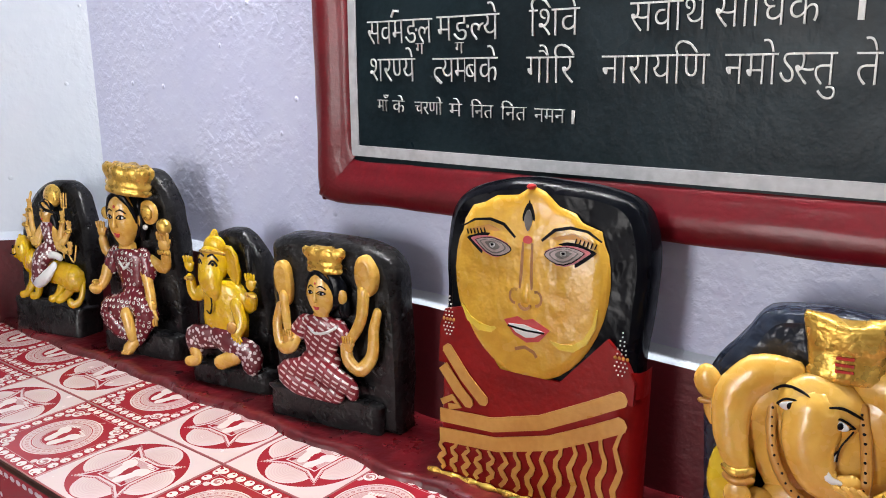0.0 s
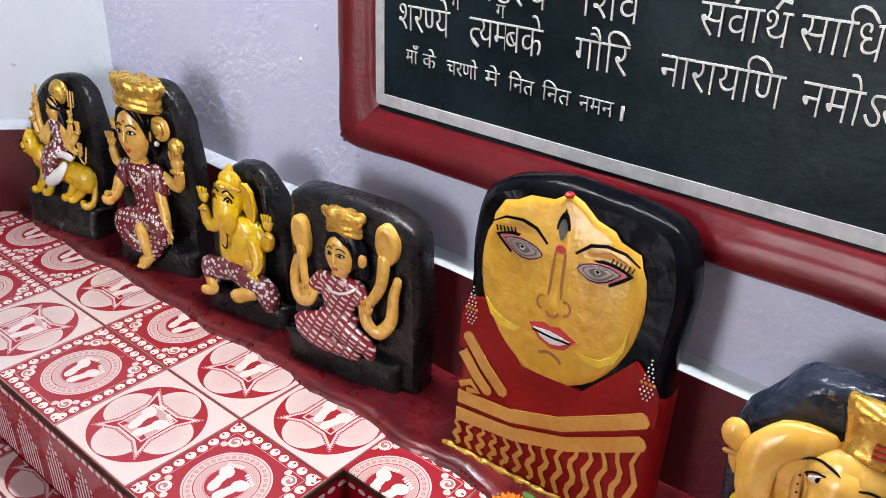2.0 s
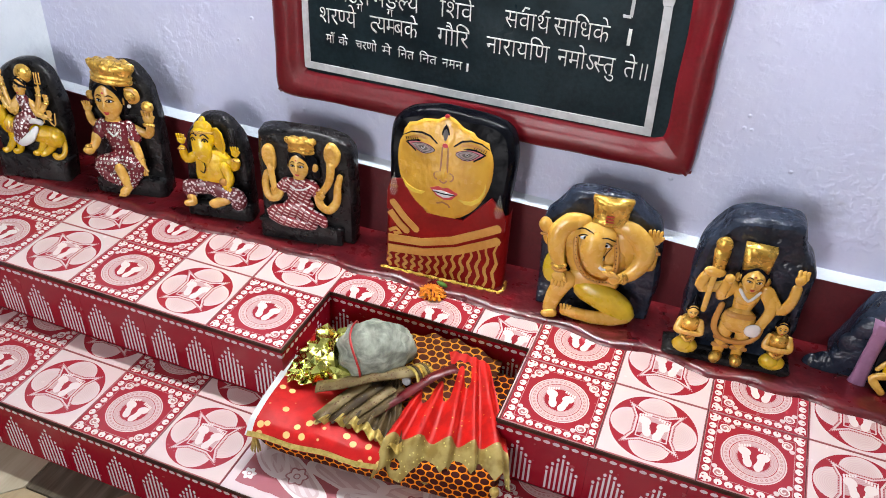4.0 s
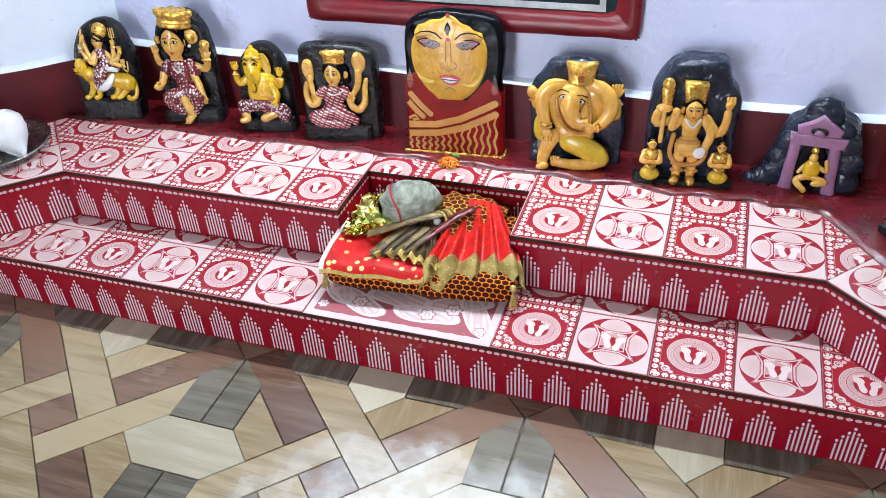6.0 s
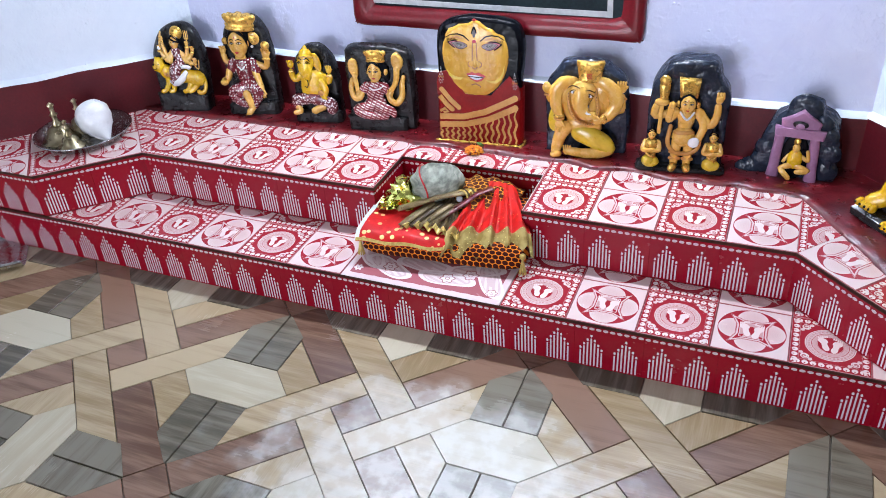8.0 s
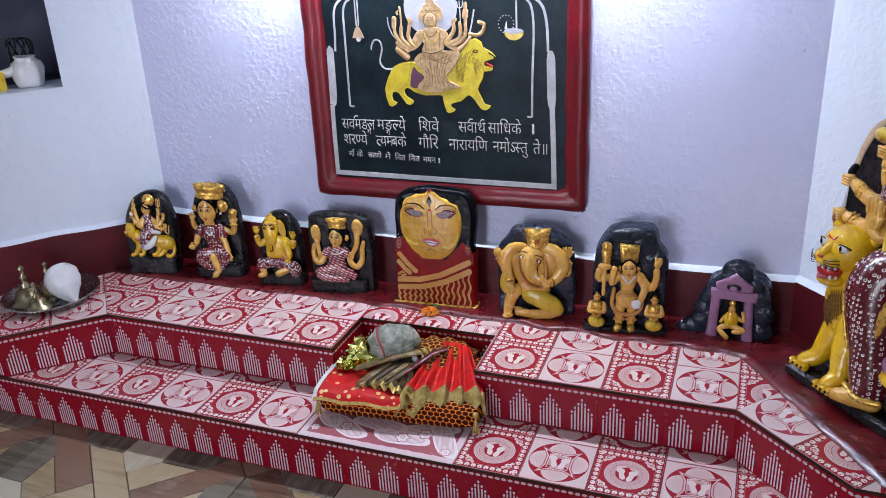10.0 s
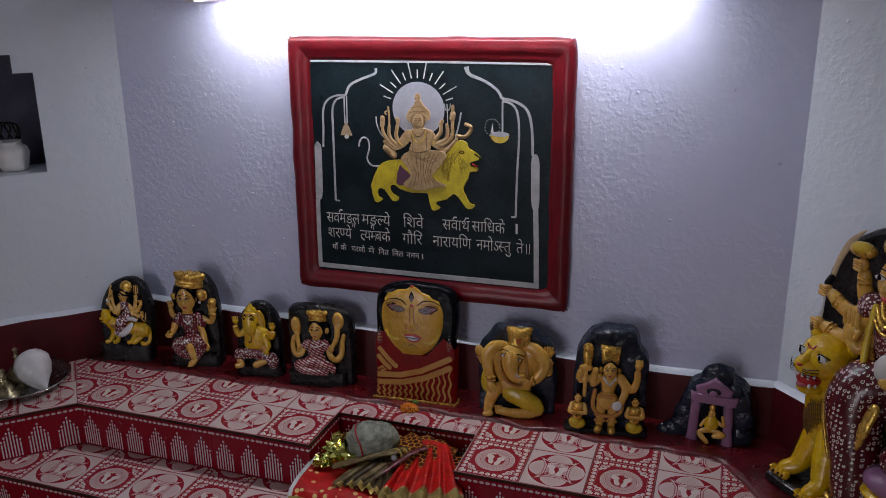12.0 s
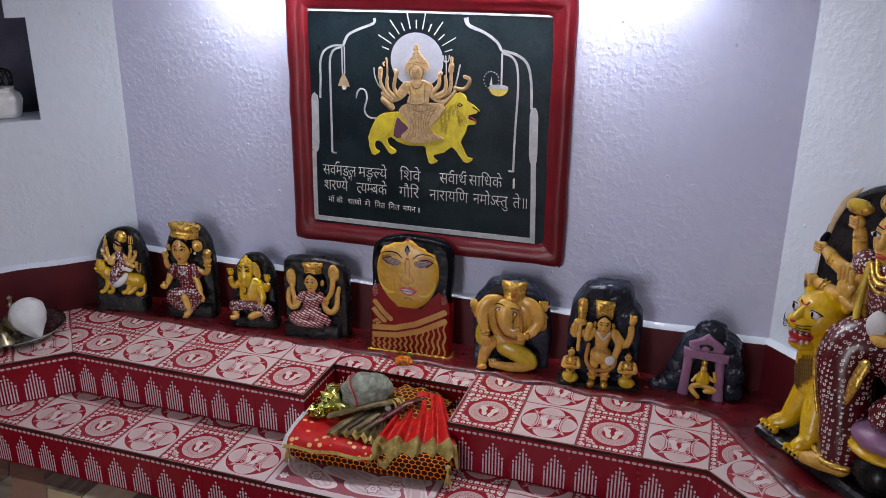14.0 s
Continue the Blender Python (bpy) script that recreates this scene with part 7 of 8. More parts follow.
    for i in range(5):
        k.ell((0.130 + 0.0075 * i, -0.020 + 0.0042 * i, 0.038), (0.0052, 0.0085, 0.0070), SKIN, n=8)
        k.ell((0.127 + 0.0075 * i, -0.028 + 0.0042 * i, 0.041), (0.0022, 0.0020, 0.0022), MANE, n=6)
    k.ell((0.265, 0.040, 0.150), (0.060, 0.050, 0.028), MAUVE, n=16)
    k.ell((0.265, 0.040, 0.122), (0.062, 0.052, 0.016), YELLOW, n=16)
    k.ell((0.265, 0.050, 0.066), (0.050, 0.045, 0.045), STONE, n=14)
    # trunk, breast ornament and head
    rows = []
    for z, w, d in ((0.290, 0.062, 0.046), (0.340, 0.052, 0.040), (0.390, 0.056, 0.044), (0.430, 0.064, 0.046), (0.462, 0.058, 0.040), (0.480, 0.030, 0.026)):
        rows.append([(0.180 + w * math.cos(q), 0.112 + d * math.sin(q), z) for q in (2 * math.pi * j / 18 for j in range(18))])
    k.grid(rows, DOTS, caps=True)
    k.ell((0.108, 0.106, 0.446), (0.030, 0.028, 0.030), DOTS, n=14)
    k.ell((0.250, 0.106, 0.446), (0.030, 0.028, 0.030), DOTS, n=14)
    for z, w, r in ((0.462, 0.030, 0.0045), (0.448, 0.040, 0.0050), (0.432, 0.046, 0.0040)):
        k.tube([(0.180 - w, 0.080, z + 0.012), (0.180 - w * 0.5, 0.066, z - 0.006), (0.180, 0.060, z - 0.012), (0.180 + w * 0.5, 0.066, z - 0.006), (0.180 + w, 0.080, z + 0.012)], r, GOLD, 8)
    k.tube([(0.134, 0.082, 0.460), (0.138, 0.066, 0.400), (0.150, 0.052, 0.340), (0.176, 0.040, 0.305)], 0.0068, LEMON, 8)
    k.tube([(0.140, 0.078, 0.370), (0.170, 0.060, 0.345), (0.205, 0.062, 0.350)], 0.0060, GOLD, 8)
    k.tube([(0.178, 0.110, 0.470), (0.178, 0.106, 0.490)], 0.022, SKIN)
    k.ell((0.180, 0.112, 0.532), (0.056, 0.040, 0.070), HAIR, n=16)
    k.ell((0.176, 0.092, 0.520), (0.046, 0.040, 0.058), SKIN, n=18)
    for s in (-1, 1):
        e = 0.174 + 0.019 * s
        k.ell((e, 0.0545, 0.532), (0.0115, 0.004, 0.0062), WHITE, n=10)
        k.ell((e, 0.0510, 0.532), (0.0046, 0.0026, 0.0050), HAIR, n=8)
        k.tube([(e - 0.013, 0.055, 0.532), (e, 0.0500, 0.539), (e + 0.013, 0.056, 0.531)], 0.0011, HAIR, 5)
        k.tube([(e - 0.015, 0.056, 0.543), (e, 0.0525, 0.550), (e + 0.015, 0.058, 0.543)], 0.0014, HAIR, 5)
    k.tube([(0.174, 0.054, 0.535), (0.174, 0.047, 0.512)], [0.004, 0.007], SKIN, 8)
    k.ell((0.174, 0.0545, 0.492), (0.013, 0.005, 0.0050), SCARLET, n=9)
    k.ell((0.174, 0.0535, 0.553), (0.0042, 0.003, 0.0050), SCARLET, n=8)
    k.ell((0.178, 0.098, 0.588), (0.052, 0.044, 0.028), GOLD, n=16)
    k.ell((0.178, 0.104, 0.605), (0.034, 0.030, 0.022), GOLD, n=14)
    for i in range(15):
        a = radians(-10 + 200 * i / 14)
        k.tube([(0.178 + 0.060 * math.cos(a), 0.128, 0.545 + 0.062 * math.sin(a)), (0.178 + 0.074 * math.cos(a), 0.132, 0.545 + 0.077 * math.sin(a))], [0.0024, 0.0012], LEMON, 6)
    # arms: a sword, a short blade, a dish on a raised fist, an open palm
    def fist(x, y, z, r=0.013):
        k.ell((x, y, z), (r, r * 0.85, r * 1.05), SKIN, n=12)
        for i in range(4):
            k.tube([(x - r * 0.85, y - r * 0.72, z + r * (0.66 - 0.44 * i)), (x + r * 0.45, y - r * 0.95, z + r * (0.62 - 0.44 * i))], r * 0.25, SKIN, 7)

    k.tube([(0.112, 0.104, 0.440), (0.066, 0.100, 0.418), (0.014, 0.098, 0.442)], [0.020, 0.017, 0.0125], SKIN, 12)
    fist(0.002, 0.096, 0.448)
    k.tube([(-0.001, 0.098, 0.462), (0.002, 0.104, 0.474)], 0.0075, HAIR, 8)
    k.tube([(0.002, 0.106, 0.474), (0.006, 0.116, 0.515), (0.020, 0.126, 0.555), (0.044, 0.134, 0.585)], [0.0050, 0.0075, 0.0085, 0.0015], RELIEFTAN, 10, 0.35)
    k.tube([(0.118, 0.100, 0.420), (0.070, 0.094, 0.366), (0.008, 0.094, 0.368)], [0.020, 0.017, 0.0125], SKIN, 12)
    fist(-0.005, 0.092, 0.372)
    k.tube([(-0.006, 0.096, 0.388), (-0.008, 0.104, 0.432)], [0.0055, 0.0020], SILVERPAINT, 8, 0.35)
    k.tube([(0.118, 0.112, 0.452), (0.086, 0.114, 0.452), (0.078, 0.106, 0.505)], [0.019, 0.017, 0.0135], SKIN, 12)
    fist(0.075, 0.100, 0.526, 0.0135)
    k.ell((0.073, 0.100, 0.556), (0.030, 0.018, 0.016), GOLD, n=18)
    k.ell((0.073, 0.094, 0.561), (0.024, 0.014, 0.013), LEMON, n=16)
    for x, y, z, lean in ((0.030, 0.0975, 0.431, 1), (0.040, 0.0980, 0.427, 1), (0.024, 0.0940, 0.368, 1), (0.034, 0.0940, 0.367, 1), (0.079, 0.1070, 0.497, 0), (0.080, 0.1090, 0.487, 0)):
        a, b = ((0.003, 0, 0.0150), (-0.003, 0, -0.0150)) if lean else ((-0.0150, 0, 0), (0.0150, 0, 0))
        k.tube([(x + a[0], y, z + a[2]), (x, y - 0.0150, z), (x + b[0], y, z + b[2])], 0.0028, GOLD, 7)
    k.tube([(0.128, 0.092, 0.395), (0.120, 0.074, 0.365), (0.104, 0.066, 0.376)], [0.017, 0.015, 0.013], SKIN, 12)
    k.ell((0.102, 0.062, 0.398), (0.019, 0.009, 0.024), SKIN, n=14)
    for i in range(4):
        k.tube([(0.088 + 0.0095 * i, 0.060, 0.412), (0.086 + 0.0098 * i, 0.058, 0.440 + 0.003 * (i in (1, 2)))], 0.0050, SKIN, 8)
    k.tube([(0.118, 0.058, 0.392), (0.127, 0.054, 0.410)], 0.0050, SKIN, 8)
    k.tube([(0.250, 0.100, 0.440), (0.282, 0.080, 0.380), (0.240, 0.050, 0.345)], [0.020, 0.017, 0.013], SKIN, 12)
    k.ell((0.206, 0.040, 0.366), (0.022, 0.012, 0.030), WHITE, (0, 16, 0), 14)
    k.ell((0.218, 0.042, 0.340), (0.022, 0.016, 0.015), SKIN, n=12)
    k.jitter(0.0009, 60)
    e = Vector((0.664, -0.748, 0)).normalized()
    m = Matrix(((e.x, -e.y, 0, 0.904), (e.y, e.x, 0, 0.510), (0, 0, 1, ZT + 0.006), (0, 0, 0, 1)))
    k.thing("statue", "tall painted statue of a maroon-robed figure beside a yellow lion", "statue", m)


lion_throne_statue()


# ---------- the small bed in the recess ----------
COMB = honeycomb("orange_black_cloth", (0.78, 0.22, 0.010), (0.045, 0.006, 0.004), 0.0150)
COMB2 = honeycomb("orange_net_cloth", (0.62, 0.26, 0.025), (0.075, 0.016, 0.008), 0.0165)


def satin(name, color, dark, dot=None, scale=55, size=0.20):
    k = Mat(name, color, 0.42)
    k.p.inputs["Specular IOR Level"].default_value = 0.25
    n = k.noise(40, 3)
    c = k.mix(k.ramp(n, 0.35, 0.65), dark, color)
    if dot:
        c = k.mix(k.ramp(k.cells(scale), size - 0.04, size), dot, c)
    k.color(c)
    k.bump(n + k.noise(500, 2) * 0.3, 0.3, 0.002)
    return k.m


REDSATIN = satin("red_satin", (0.66, 0.012, 0.008), (0.46, 0.008, 0.006), (0.80, 0.45, 0.06), 80, 0.11)
REDDOT = satin("red_dotted_satin", (0.60, 0.012, 0.012), (0.46, 0.008, 0.008), (0.78, 0.52, 0.20), 48, 0.30)
OLIVE = satin("olive_brocade", (0.10, 0.066, 0.026), (0.035, 0.020, 0.008), (0.34, 0.25, 0.09), 160, 0.15)
BROCADE = satin("gold_brocade", (0.25, 0.185, 0.085), (0.12, 0.08, 0.03), (0.10, 0.04, 0.015), 170, 0.28)
FOIL = Mat("gold_foil", (0.85, 0.72, 0.22), 0.16, 1.0)
FOIL.color(FOIL.mix(FOIL.noise(50, 2), (0.58, 0.60, 0.07), (0.86, 0.82, 0.30)))
FOIL.bump(FOIL.cells(38), 0.9, 0.008)
FOIL = FOIL.m
HEMGOLD = satin("olive_gold_hem", (0.42, 0.32, 0.11), (0.24, 0.16, 0.04), (0.66, 0.56, 0.18), 120, 0.20)
LACE = paint("gold_lace", (0.62, 0.46, 0.14), (0.42, 0.30, 0.07), 0.35, 120, 0.8, metal=0.4)
GREENCLOTH = Mat("grey_green_cloth", (0.18, 0.19, 0.15), 0.65)
_n = GREENCLOTH.noise(55, 4, stretch=(1.0, 0.35, 2.0))
GREENCLOTH.color(GREENCLOTH.mix(GREENCLOTH.ramp(_n, 0.3, 0.7), (0.14, 0.155, 0.125), (0.37, 0.39, 0.32)))
GREENCLOTH.bump(_n, 0.8, 0.006)
GREENCLOTH = GREENCLOTH.m
BED0 = pose(0.034, 0.384, ZL, 0, 0, 5)
BED = pose(0.036, 0.402, ZL + 0.003, 0, 0, 5)

bed = empty("cushion", "thick orange and black honeycomb cushion with gold corner tassels", "cushion", BED0)
k = Build()
nx, n = 40, 30
rows = []
for i in range(nx + 1):
    x = -0.195 + 0.39 * i / nx
    e = 1 - 0.25 * (abs(x) / 0.195) ** 8
    row = []
    for j in range(n):
        a = 2 * math.pi * j / n
        c, s = math.cos(a), math.sin(a)
        y = -0.005 + 0.130 * (abs(c) ** 0.35) * (1 if c > 0 else -1)
        z = 0.0365 + 0.0355 * e * (abs(s) ** 0.6) * (1 if s > 0 else -1) + noise.noise((x * 9, y * 9, a)) * 0.003
        row.append((x, y * e ** 0.3, max(z, 0.001)))
    rows.append(row)
k.grid(rows, COMB, caps=True)
k.part("cushion_body", bed, "orange and black honeycomb print cloth")
for s in (-1, 1):
    k = Build()
    k.ell((0.198 * s, -0.128, 0.055), (0.008, 0.008, 0.008), LACE, n=8)
    for i in range(9):
        a = i * 0.7
        k.tube([(0.198 * s, -0.130, 0.05), (0.198 * s + 0.008 * math.cos(a), -0.133 + 0.006 * math.sin(a), 0.012)], [0.0022, 0.0016], LACE, 5)
    k.part("tassel", bed, "short gold tassel")


def drape(name, label, f, nu, nv, m, thick=0.0012, at=None, border=None, category="cloth"):
    """A cloth over (u, v) in 0..1, given by the place function f, with a back side."""
    k = Build()
    up = [[Vector(f(i / nu, j / nv)) for j in range(nv + 1)] for i in range(nu + 1)]
    k.grid(up, m, ring=False)
    k.grid([[p - Vector((0, 0, thick)) for p in r] for r in up], m, ring=False)
    ob = k.thing(name, label, category, at or BED)
    if border:
        b = Build()
        for r0, r1 in ((0, border[0]),):
            b.grid([[up[i][j] + Vector((0, -0.0008, 0.0012)) for j in range(r0, r1 + 1)] for i in range(nu + 1)], border[1], ring=False)
        b.part("border", ob, "gold lace border")
    return ob


def flat_sheet(u, v):
    x = -0.206 + 0.22 * u
    y = -0.166 + 0.258 * v
    z = 0.0715 + 0.004 * noise.noise((x * 14, y * 14, 2)) + 0.0025 * math.sin(u * 13 + v * 5)
    if v < 0.08:
        z -= 0.016 * (0.08 - v) / 0.08
    return (x, y, z)


sheet = drape("bed_sheet", "red satin sheet with gold dots and pale edging on the cushion", flat_sheet, 50, 40, REDDOT, border=(1, LACE))
k = Build()
k.grid([[Vector(flat_sheet(u, j / 40)) + Vector((0, 0, 0.0016)) for u in (-0.012, 0.0, 0.018, 0.036)] for j in range(41)], WHITE, ring=False)
k.part("edging", sheet, "white woven side edging")


def pleated(u, v):
    """A red pleated skirt drawn down towards the front, its hem zigzagging over the cushion's edge."""
    fold = math.sin(u * 30 + 0.6 * math.sin(u * 9)) * (0.0015 + 0.0085 * v)
    zig = abs(((u * 5.0) % 1.0) - 0.5) * 2
    x = 0.085 + (u - 0.42) * (0.080 + 0.135 * v) + 0.010 * v + 0.35 * fold
    y = 0.062 - 0.222 * v - 0.014 * zig * v ** 3 + 0.046 * u * v
    top = 0.116 - 0.030 * (u - 0.4) ** 2
    z = top - (top - 0.080) * v ** 1.15 + fold + 0.005 * noise.noise((x * 25, y * 25, 1))
    if v > 0.86:
        z -= 0.046 * (v - 0.86) / 0.14 * (0.40 + 0.60 * zig)
    return (x, y, max(z, 0.040))


def hem_cloth(name, label, f, nu, nv, m, hem, hm, at):
    """A pleated cloth whose last rows are a sewn-on border of their own."""
    rows = [[Vector(f(i / nu, j / nv)) for j in range(nv + 1)] for i in range(nu + 1)]
    k = Build()
    k.grid([r[:nv - hem + 1] for r in rows], m, ring=False)
    k.grid([[p - Vector((0, 0, 0.0014)) for p in r[:nv - hem + 1]] for r in rows], m, ring=False)
    ob = k.thing(name, label, "cloth", at)
    b = Build()
    b.grid([r[nv - hem:] for r in rows], hm, ring=False)
    b.grid([[p - Vector((0, 0, 0.0014)) for p in r[nv - hem:]] for r in rows], hm, ring=False)
    b.part("border", ob, "stiff gold lace border")
    return ob


hem_cloth("pleated_skirt", "bright red pleated satin skirt with a gold zigzag hem", pleated, 150, 26, REDSATIN, 5, HEMGOLD, BED)


def wrap_cloth(u, v):
    x = -0.030 + 0.175 * u
    y = -0.060 + 0.170 * v
    q = ((u - 0.45) * 2) ** 2 + ((v - 0.6) * 2) ** 2
    z = 0.072 + 0.046 * max(0.0, 1 - q * 0.55) + 0.006 * noise.noise((x * 30, y * 30, 4)) + 0.004 * math.sin(u * 26 + v * 13)
    return (x, y, z)


drape("wrap", "brown and orange net-patterned cloth heaped over the bundle", wrap_cloth, 46, 46, COMB2, category="cloth")

# bands lying across the wrap
def band(name, label, pts, w, m, th=0.003):
    k = Build()
    rows = []
    ps = [Vector(p) for p in pts]
    fine = []
    for i in range(len(ps) - 1):
        for s in range(6):
            fine.append(ps[i].lerp(ps[i + 1], s / 6))
    fine.append(ps[-1])
    for i, p in enumerate(fine):
        d = (fine[min(i + 1, len(fine) - 1)] - fine[max(i - 1, 0)]).normalized()
        side = d.cross(Vector((0, 0, 1))).normalized() * w * 0.5
        wob = noise.noise(p * 40) * 0.0008
        u = Vector((0, 0, th))
        rows.append([p - side, p - side + u * (1 + wob), p + Vector((0, 0, th * 1.8 + wob)), p + side + u, p + side])
    k.grid(rows, m, ring=True, caps=True)
    return k.thing(name, label, "ribbon", BED)


def fan(u, v):
    """The pleated olive tail of the sash, spread towards the front."""
    fold = math.sin(u * 38) * (0.001 + 0.006 * v)
    x = -0.010 - 0.020 * v + (u - 0.5) * (0.030 + 0.120 * v)
    y = -0.010 - 0.118 * v + 0.012 * math.sin(u * 5)
    return (x, y, 0.106 - 0.026 * v ** 0.8 + fold + 0.004 * noise.noise((x * 30, y * 30, 6)))


hem_cloth("sash_tail", "pleated olive and brown sash tail edged with gold", fan, 90, 22, OLIVE, 3, LACE, BED)
band("sash", "olive brocade sash edged with gold, laid across the bundle", [(-0.128, -0.066, 0.092), (-0.086, -0.056, 0.104), (-0.036, -0.036, 0.118), (0.022, -0.008, 0.120)], 0.024, BROCADE)
band("ribbon", "dark red folded ribbon", [(-0.030, -0.095, 0.084), (0.010, -0.055, 0.100), (0.055, -0.010, 0.122), (0.085, 0.020, 0.124)], 0.018, MAROON, 0.0012)
for i in range(4):
    band("pleated_ribbon", "olive and gold pleated ribbon end", [(-0.105 + 0.020 * i, -0.120 + 0.006 * i, 0.080), (-0.078 + 0.021 * i, -0.078, 0.092), (-0.048 + 0.021 * i, -0.036, 0.104)], 0.022, OLIVE if i % 2 else BROCADE, 0.0010)

# bangle stack
bang = empty("bangle_stack", "stack of gold and dark bangles lying on the cloth", "bangles", BED @ pose(0.034, 0.012, 0.100, 76, 0, -34))
for i in range(6):
    k = Build()
    m = (GOLD, OLIVE, LACE)[i % 3]
    rows = []
    for a in (2 * math.pi * j / 20 for j in range(21)):
        c = Vector((0.019 * math.cos(a), 0.019 * math.sin(a), 0.0062 * i))
        d = Vector((math.cos(a), math.sin(a), 0))
        rows.append([c + d * (0.0028 * math.cos(b)) + Vector((0, 0, 0.0028 * math.sin(b))) for b in (2 * math.pi * q / 7 for q in range(7))])
    k.grid(rows, m)
    k.part("bangle", bang)
Build().ell((0, 0, 0.040), (0.009, 0.009, 0.007), SILVERPAINT).part("bead", bang, "round silvery bead")

# cloth-wrapped round bundle
k = Build()
rows = []
for i in range(25):
    t = math.pi * (0.03 + 0.94 * i / 24)
    row = []
    for j in range(44):
        a = 2 * math.pi * j / 44
        d = Vector((math.sin(t) * math.cos(a), math.sin(t) * math.sin(a), math.cos(t)))
        fold = 0.09 * math.sin(a * 9 + t * 6) * math.sin(t) + 0.12 * noise.noise(d * 2.6) + 0.05 * noise.noise(d * 7)
        r = 0.056 * (1 + fold * 0.55)
        egg = 1 - 0.16 * d.x
        row.append((d.x * r * 1.16, d.y * r * 0.92 * egg, d.z * r * 0.90 * egg))
    rows.append(row)
k.grid(rows, GREENCLOTH, caps=True)
bundle = k.thing("cloth_ball", "round ball wrapped in creased grey-green cloth", "cloth ball", BED @ pose(-0.053, 0.016, 0.124, 18, -10, 20))
k = Build()
rows = []
for j in range(41):
    a = 2 * math.pi * j / 40
    c = Vector((-0.030 + 0.004 * math.sin(a * 3), 0.054 * math.cos(a), 0.052 * math.sin(a)))
    rows.append([c + Vector((0.002 * math.cos(b), 0.0015 * math.sin(b) * math.cos(a), 0.0015 * math.sin(b) * math.sin(a))) for b in (0, 1.57, 3.14, 4.71)])
k.grid(rows, SCARLET)
k.part("cord", bundle, "thin red cord")


def crumple(name, label, at, size, m, seed, category="foil"):
    k = Build()
    rows = []
    for i in range(13):
        t = math.pi * (0.05 + 0.9 * i / 12)
        row = []
        for j in range(18):
            a = 2 * math.pi * j / 18
            d = Vector((math.sin(t) * math.cos(a), math.sin(t) * math.sin(a), math.cos(t)))
            r = 1 + 0.75 * noise.noise(d * 2.2 + Vector((seed, 0, 0))) + 0.4 * noise.noise(d * 5 + Vector((0, seed, 0)))
            row.append((d.x * size[0] * r, d.y * size[1] * r, max(d.z * size[2] * r, -0.012)))
        rows.append(row)
    k.grid(rows, m, caps=True, smooth=False)
    return k.thing(name, label, category, BED @ at)


crumple("gold_foil", "crumpled shiny gold foil ornament beside the bundle", pose(-0.130, 0.008, 0.090), (0.052, 0.054, 0.032), FOIL, 3)
crumple("gold_foil", "crumpled shiny gold foil strip on the sheet", pose(-0.168, -0.020, 0.082), (0.024, 0.034, 0.010), FOIL, 9)


def marigold(name, at, scale, seed):
    rnd = random.Random(seed)
    k = Build()
    m1 = paint("marigold_" + str(seed), (0.80, 0.30, 0.008), (0.70, 0.18, 0.006), 0.6, 60)
    for i in range(190):
        r = 0.020 * math.sqrt(rnd.random())
        a = rnd.random() * 6.283
        h = 0.014 * (1 - (r / 0.02) ** 2) + 0.002
        k.ell((r * math.cos(a) * 1.25, r * math.sin(a), h + rnd.random() * 0.003), (0.0046, 0.0021, 0.0010), m1, (rnd.uniform(-50, 50), rnd.uniform(-50, 50), math.degrees(a)), 6)
    k.v = [(x * scale, y * scale, z * scale) for x, y, z in k.v]
    return k.thing(name, "orange marigold flower head lying on the tiles", "flower", at)


flower = marigold("marigold", pose(0.011, 0.588, ZT), 1.0, 4)
green = Mat("green_leaf", (0.06, 0.16, 0.02), 0.5)
green.color(green.mix(green.noise(80, 2), (0.04, 0.11, 0.015), (0.09, 0.22, 0.03)))
Build().ell((0.012, 0.016, 0.018), (0.012, 0.005, 0.003), green.m, (20, 30, 20), 8).part("leaf", flower)

# ---------- steel tray with bells and a conch ----------
STEEL = Mat("brushed_steel", (0.46, 0.46, 0.45), 0.22, 1.0)
STEEL.rough(STEEL.noise(60, 3) * 0.25 + 0.12)
STEEL.color(STEEL.mix(STEEL.noise(12, 3), (0.34, 0.33, 0.32), (0.52, 0.52, 0.51)))
STEEL = STEEL.m
BRASS = Mat("aged_brass", (0.45, 0.33, 0.12), 0.28, 1.0)
BRASS.color(BRASS.mix(BRASS.ramp(BRASS.noise(35, 3), 0.35, 0.65), (0.24, 0.20, 0.11), (0.44, 0.38, 0.24)))
BRASS.rough(BRASS.noise(50, 2) * 0.3 + 0.15)
BRASS = BRASS.m
SHELL = paint("white_shell", (0.80, 0.80, 0.81), (0.72, 0.72, 0.74), 0.28, 10, 0.25, coat=0.2)


def lathe(k, prof, m, c=(0, 0, 0), n=28):
    k.grid([[(c[0] + r * math.cos(a), c[1] + r * math.sin(a), c[2] + z) for a in (2 * math.pi * j / n for j in range(n))] for r, z in prof], m)


k = Build()
lathe(k, [(0.001, 0.0), (0.100, 0.0), (0.112, 0.006), (0.122, 0.020), (0.128, 0.022), (0.128, 0.024), (0.121, 0.023), (0.110, 0.009), (0.099, 0.003), (0.001, 0.003)], STEEL, n=48)
k.thing("tray", "round stainless steel tray holding bells and a conch", "tray", pose(-1.108, 0.388, ZT + 0.001) @ Matrix.Scale(1.06, 4))
TRAYZ = ZT + 0.004


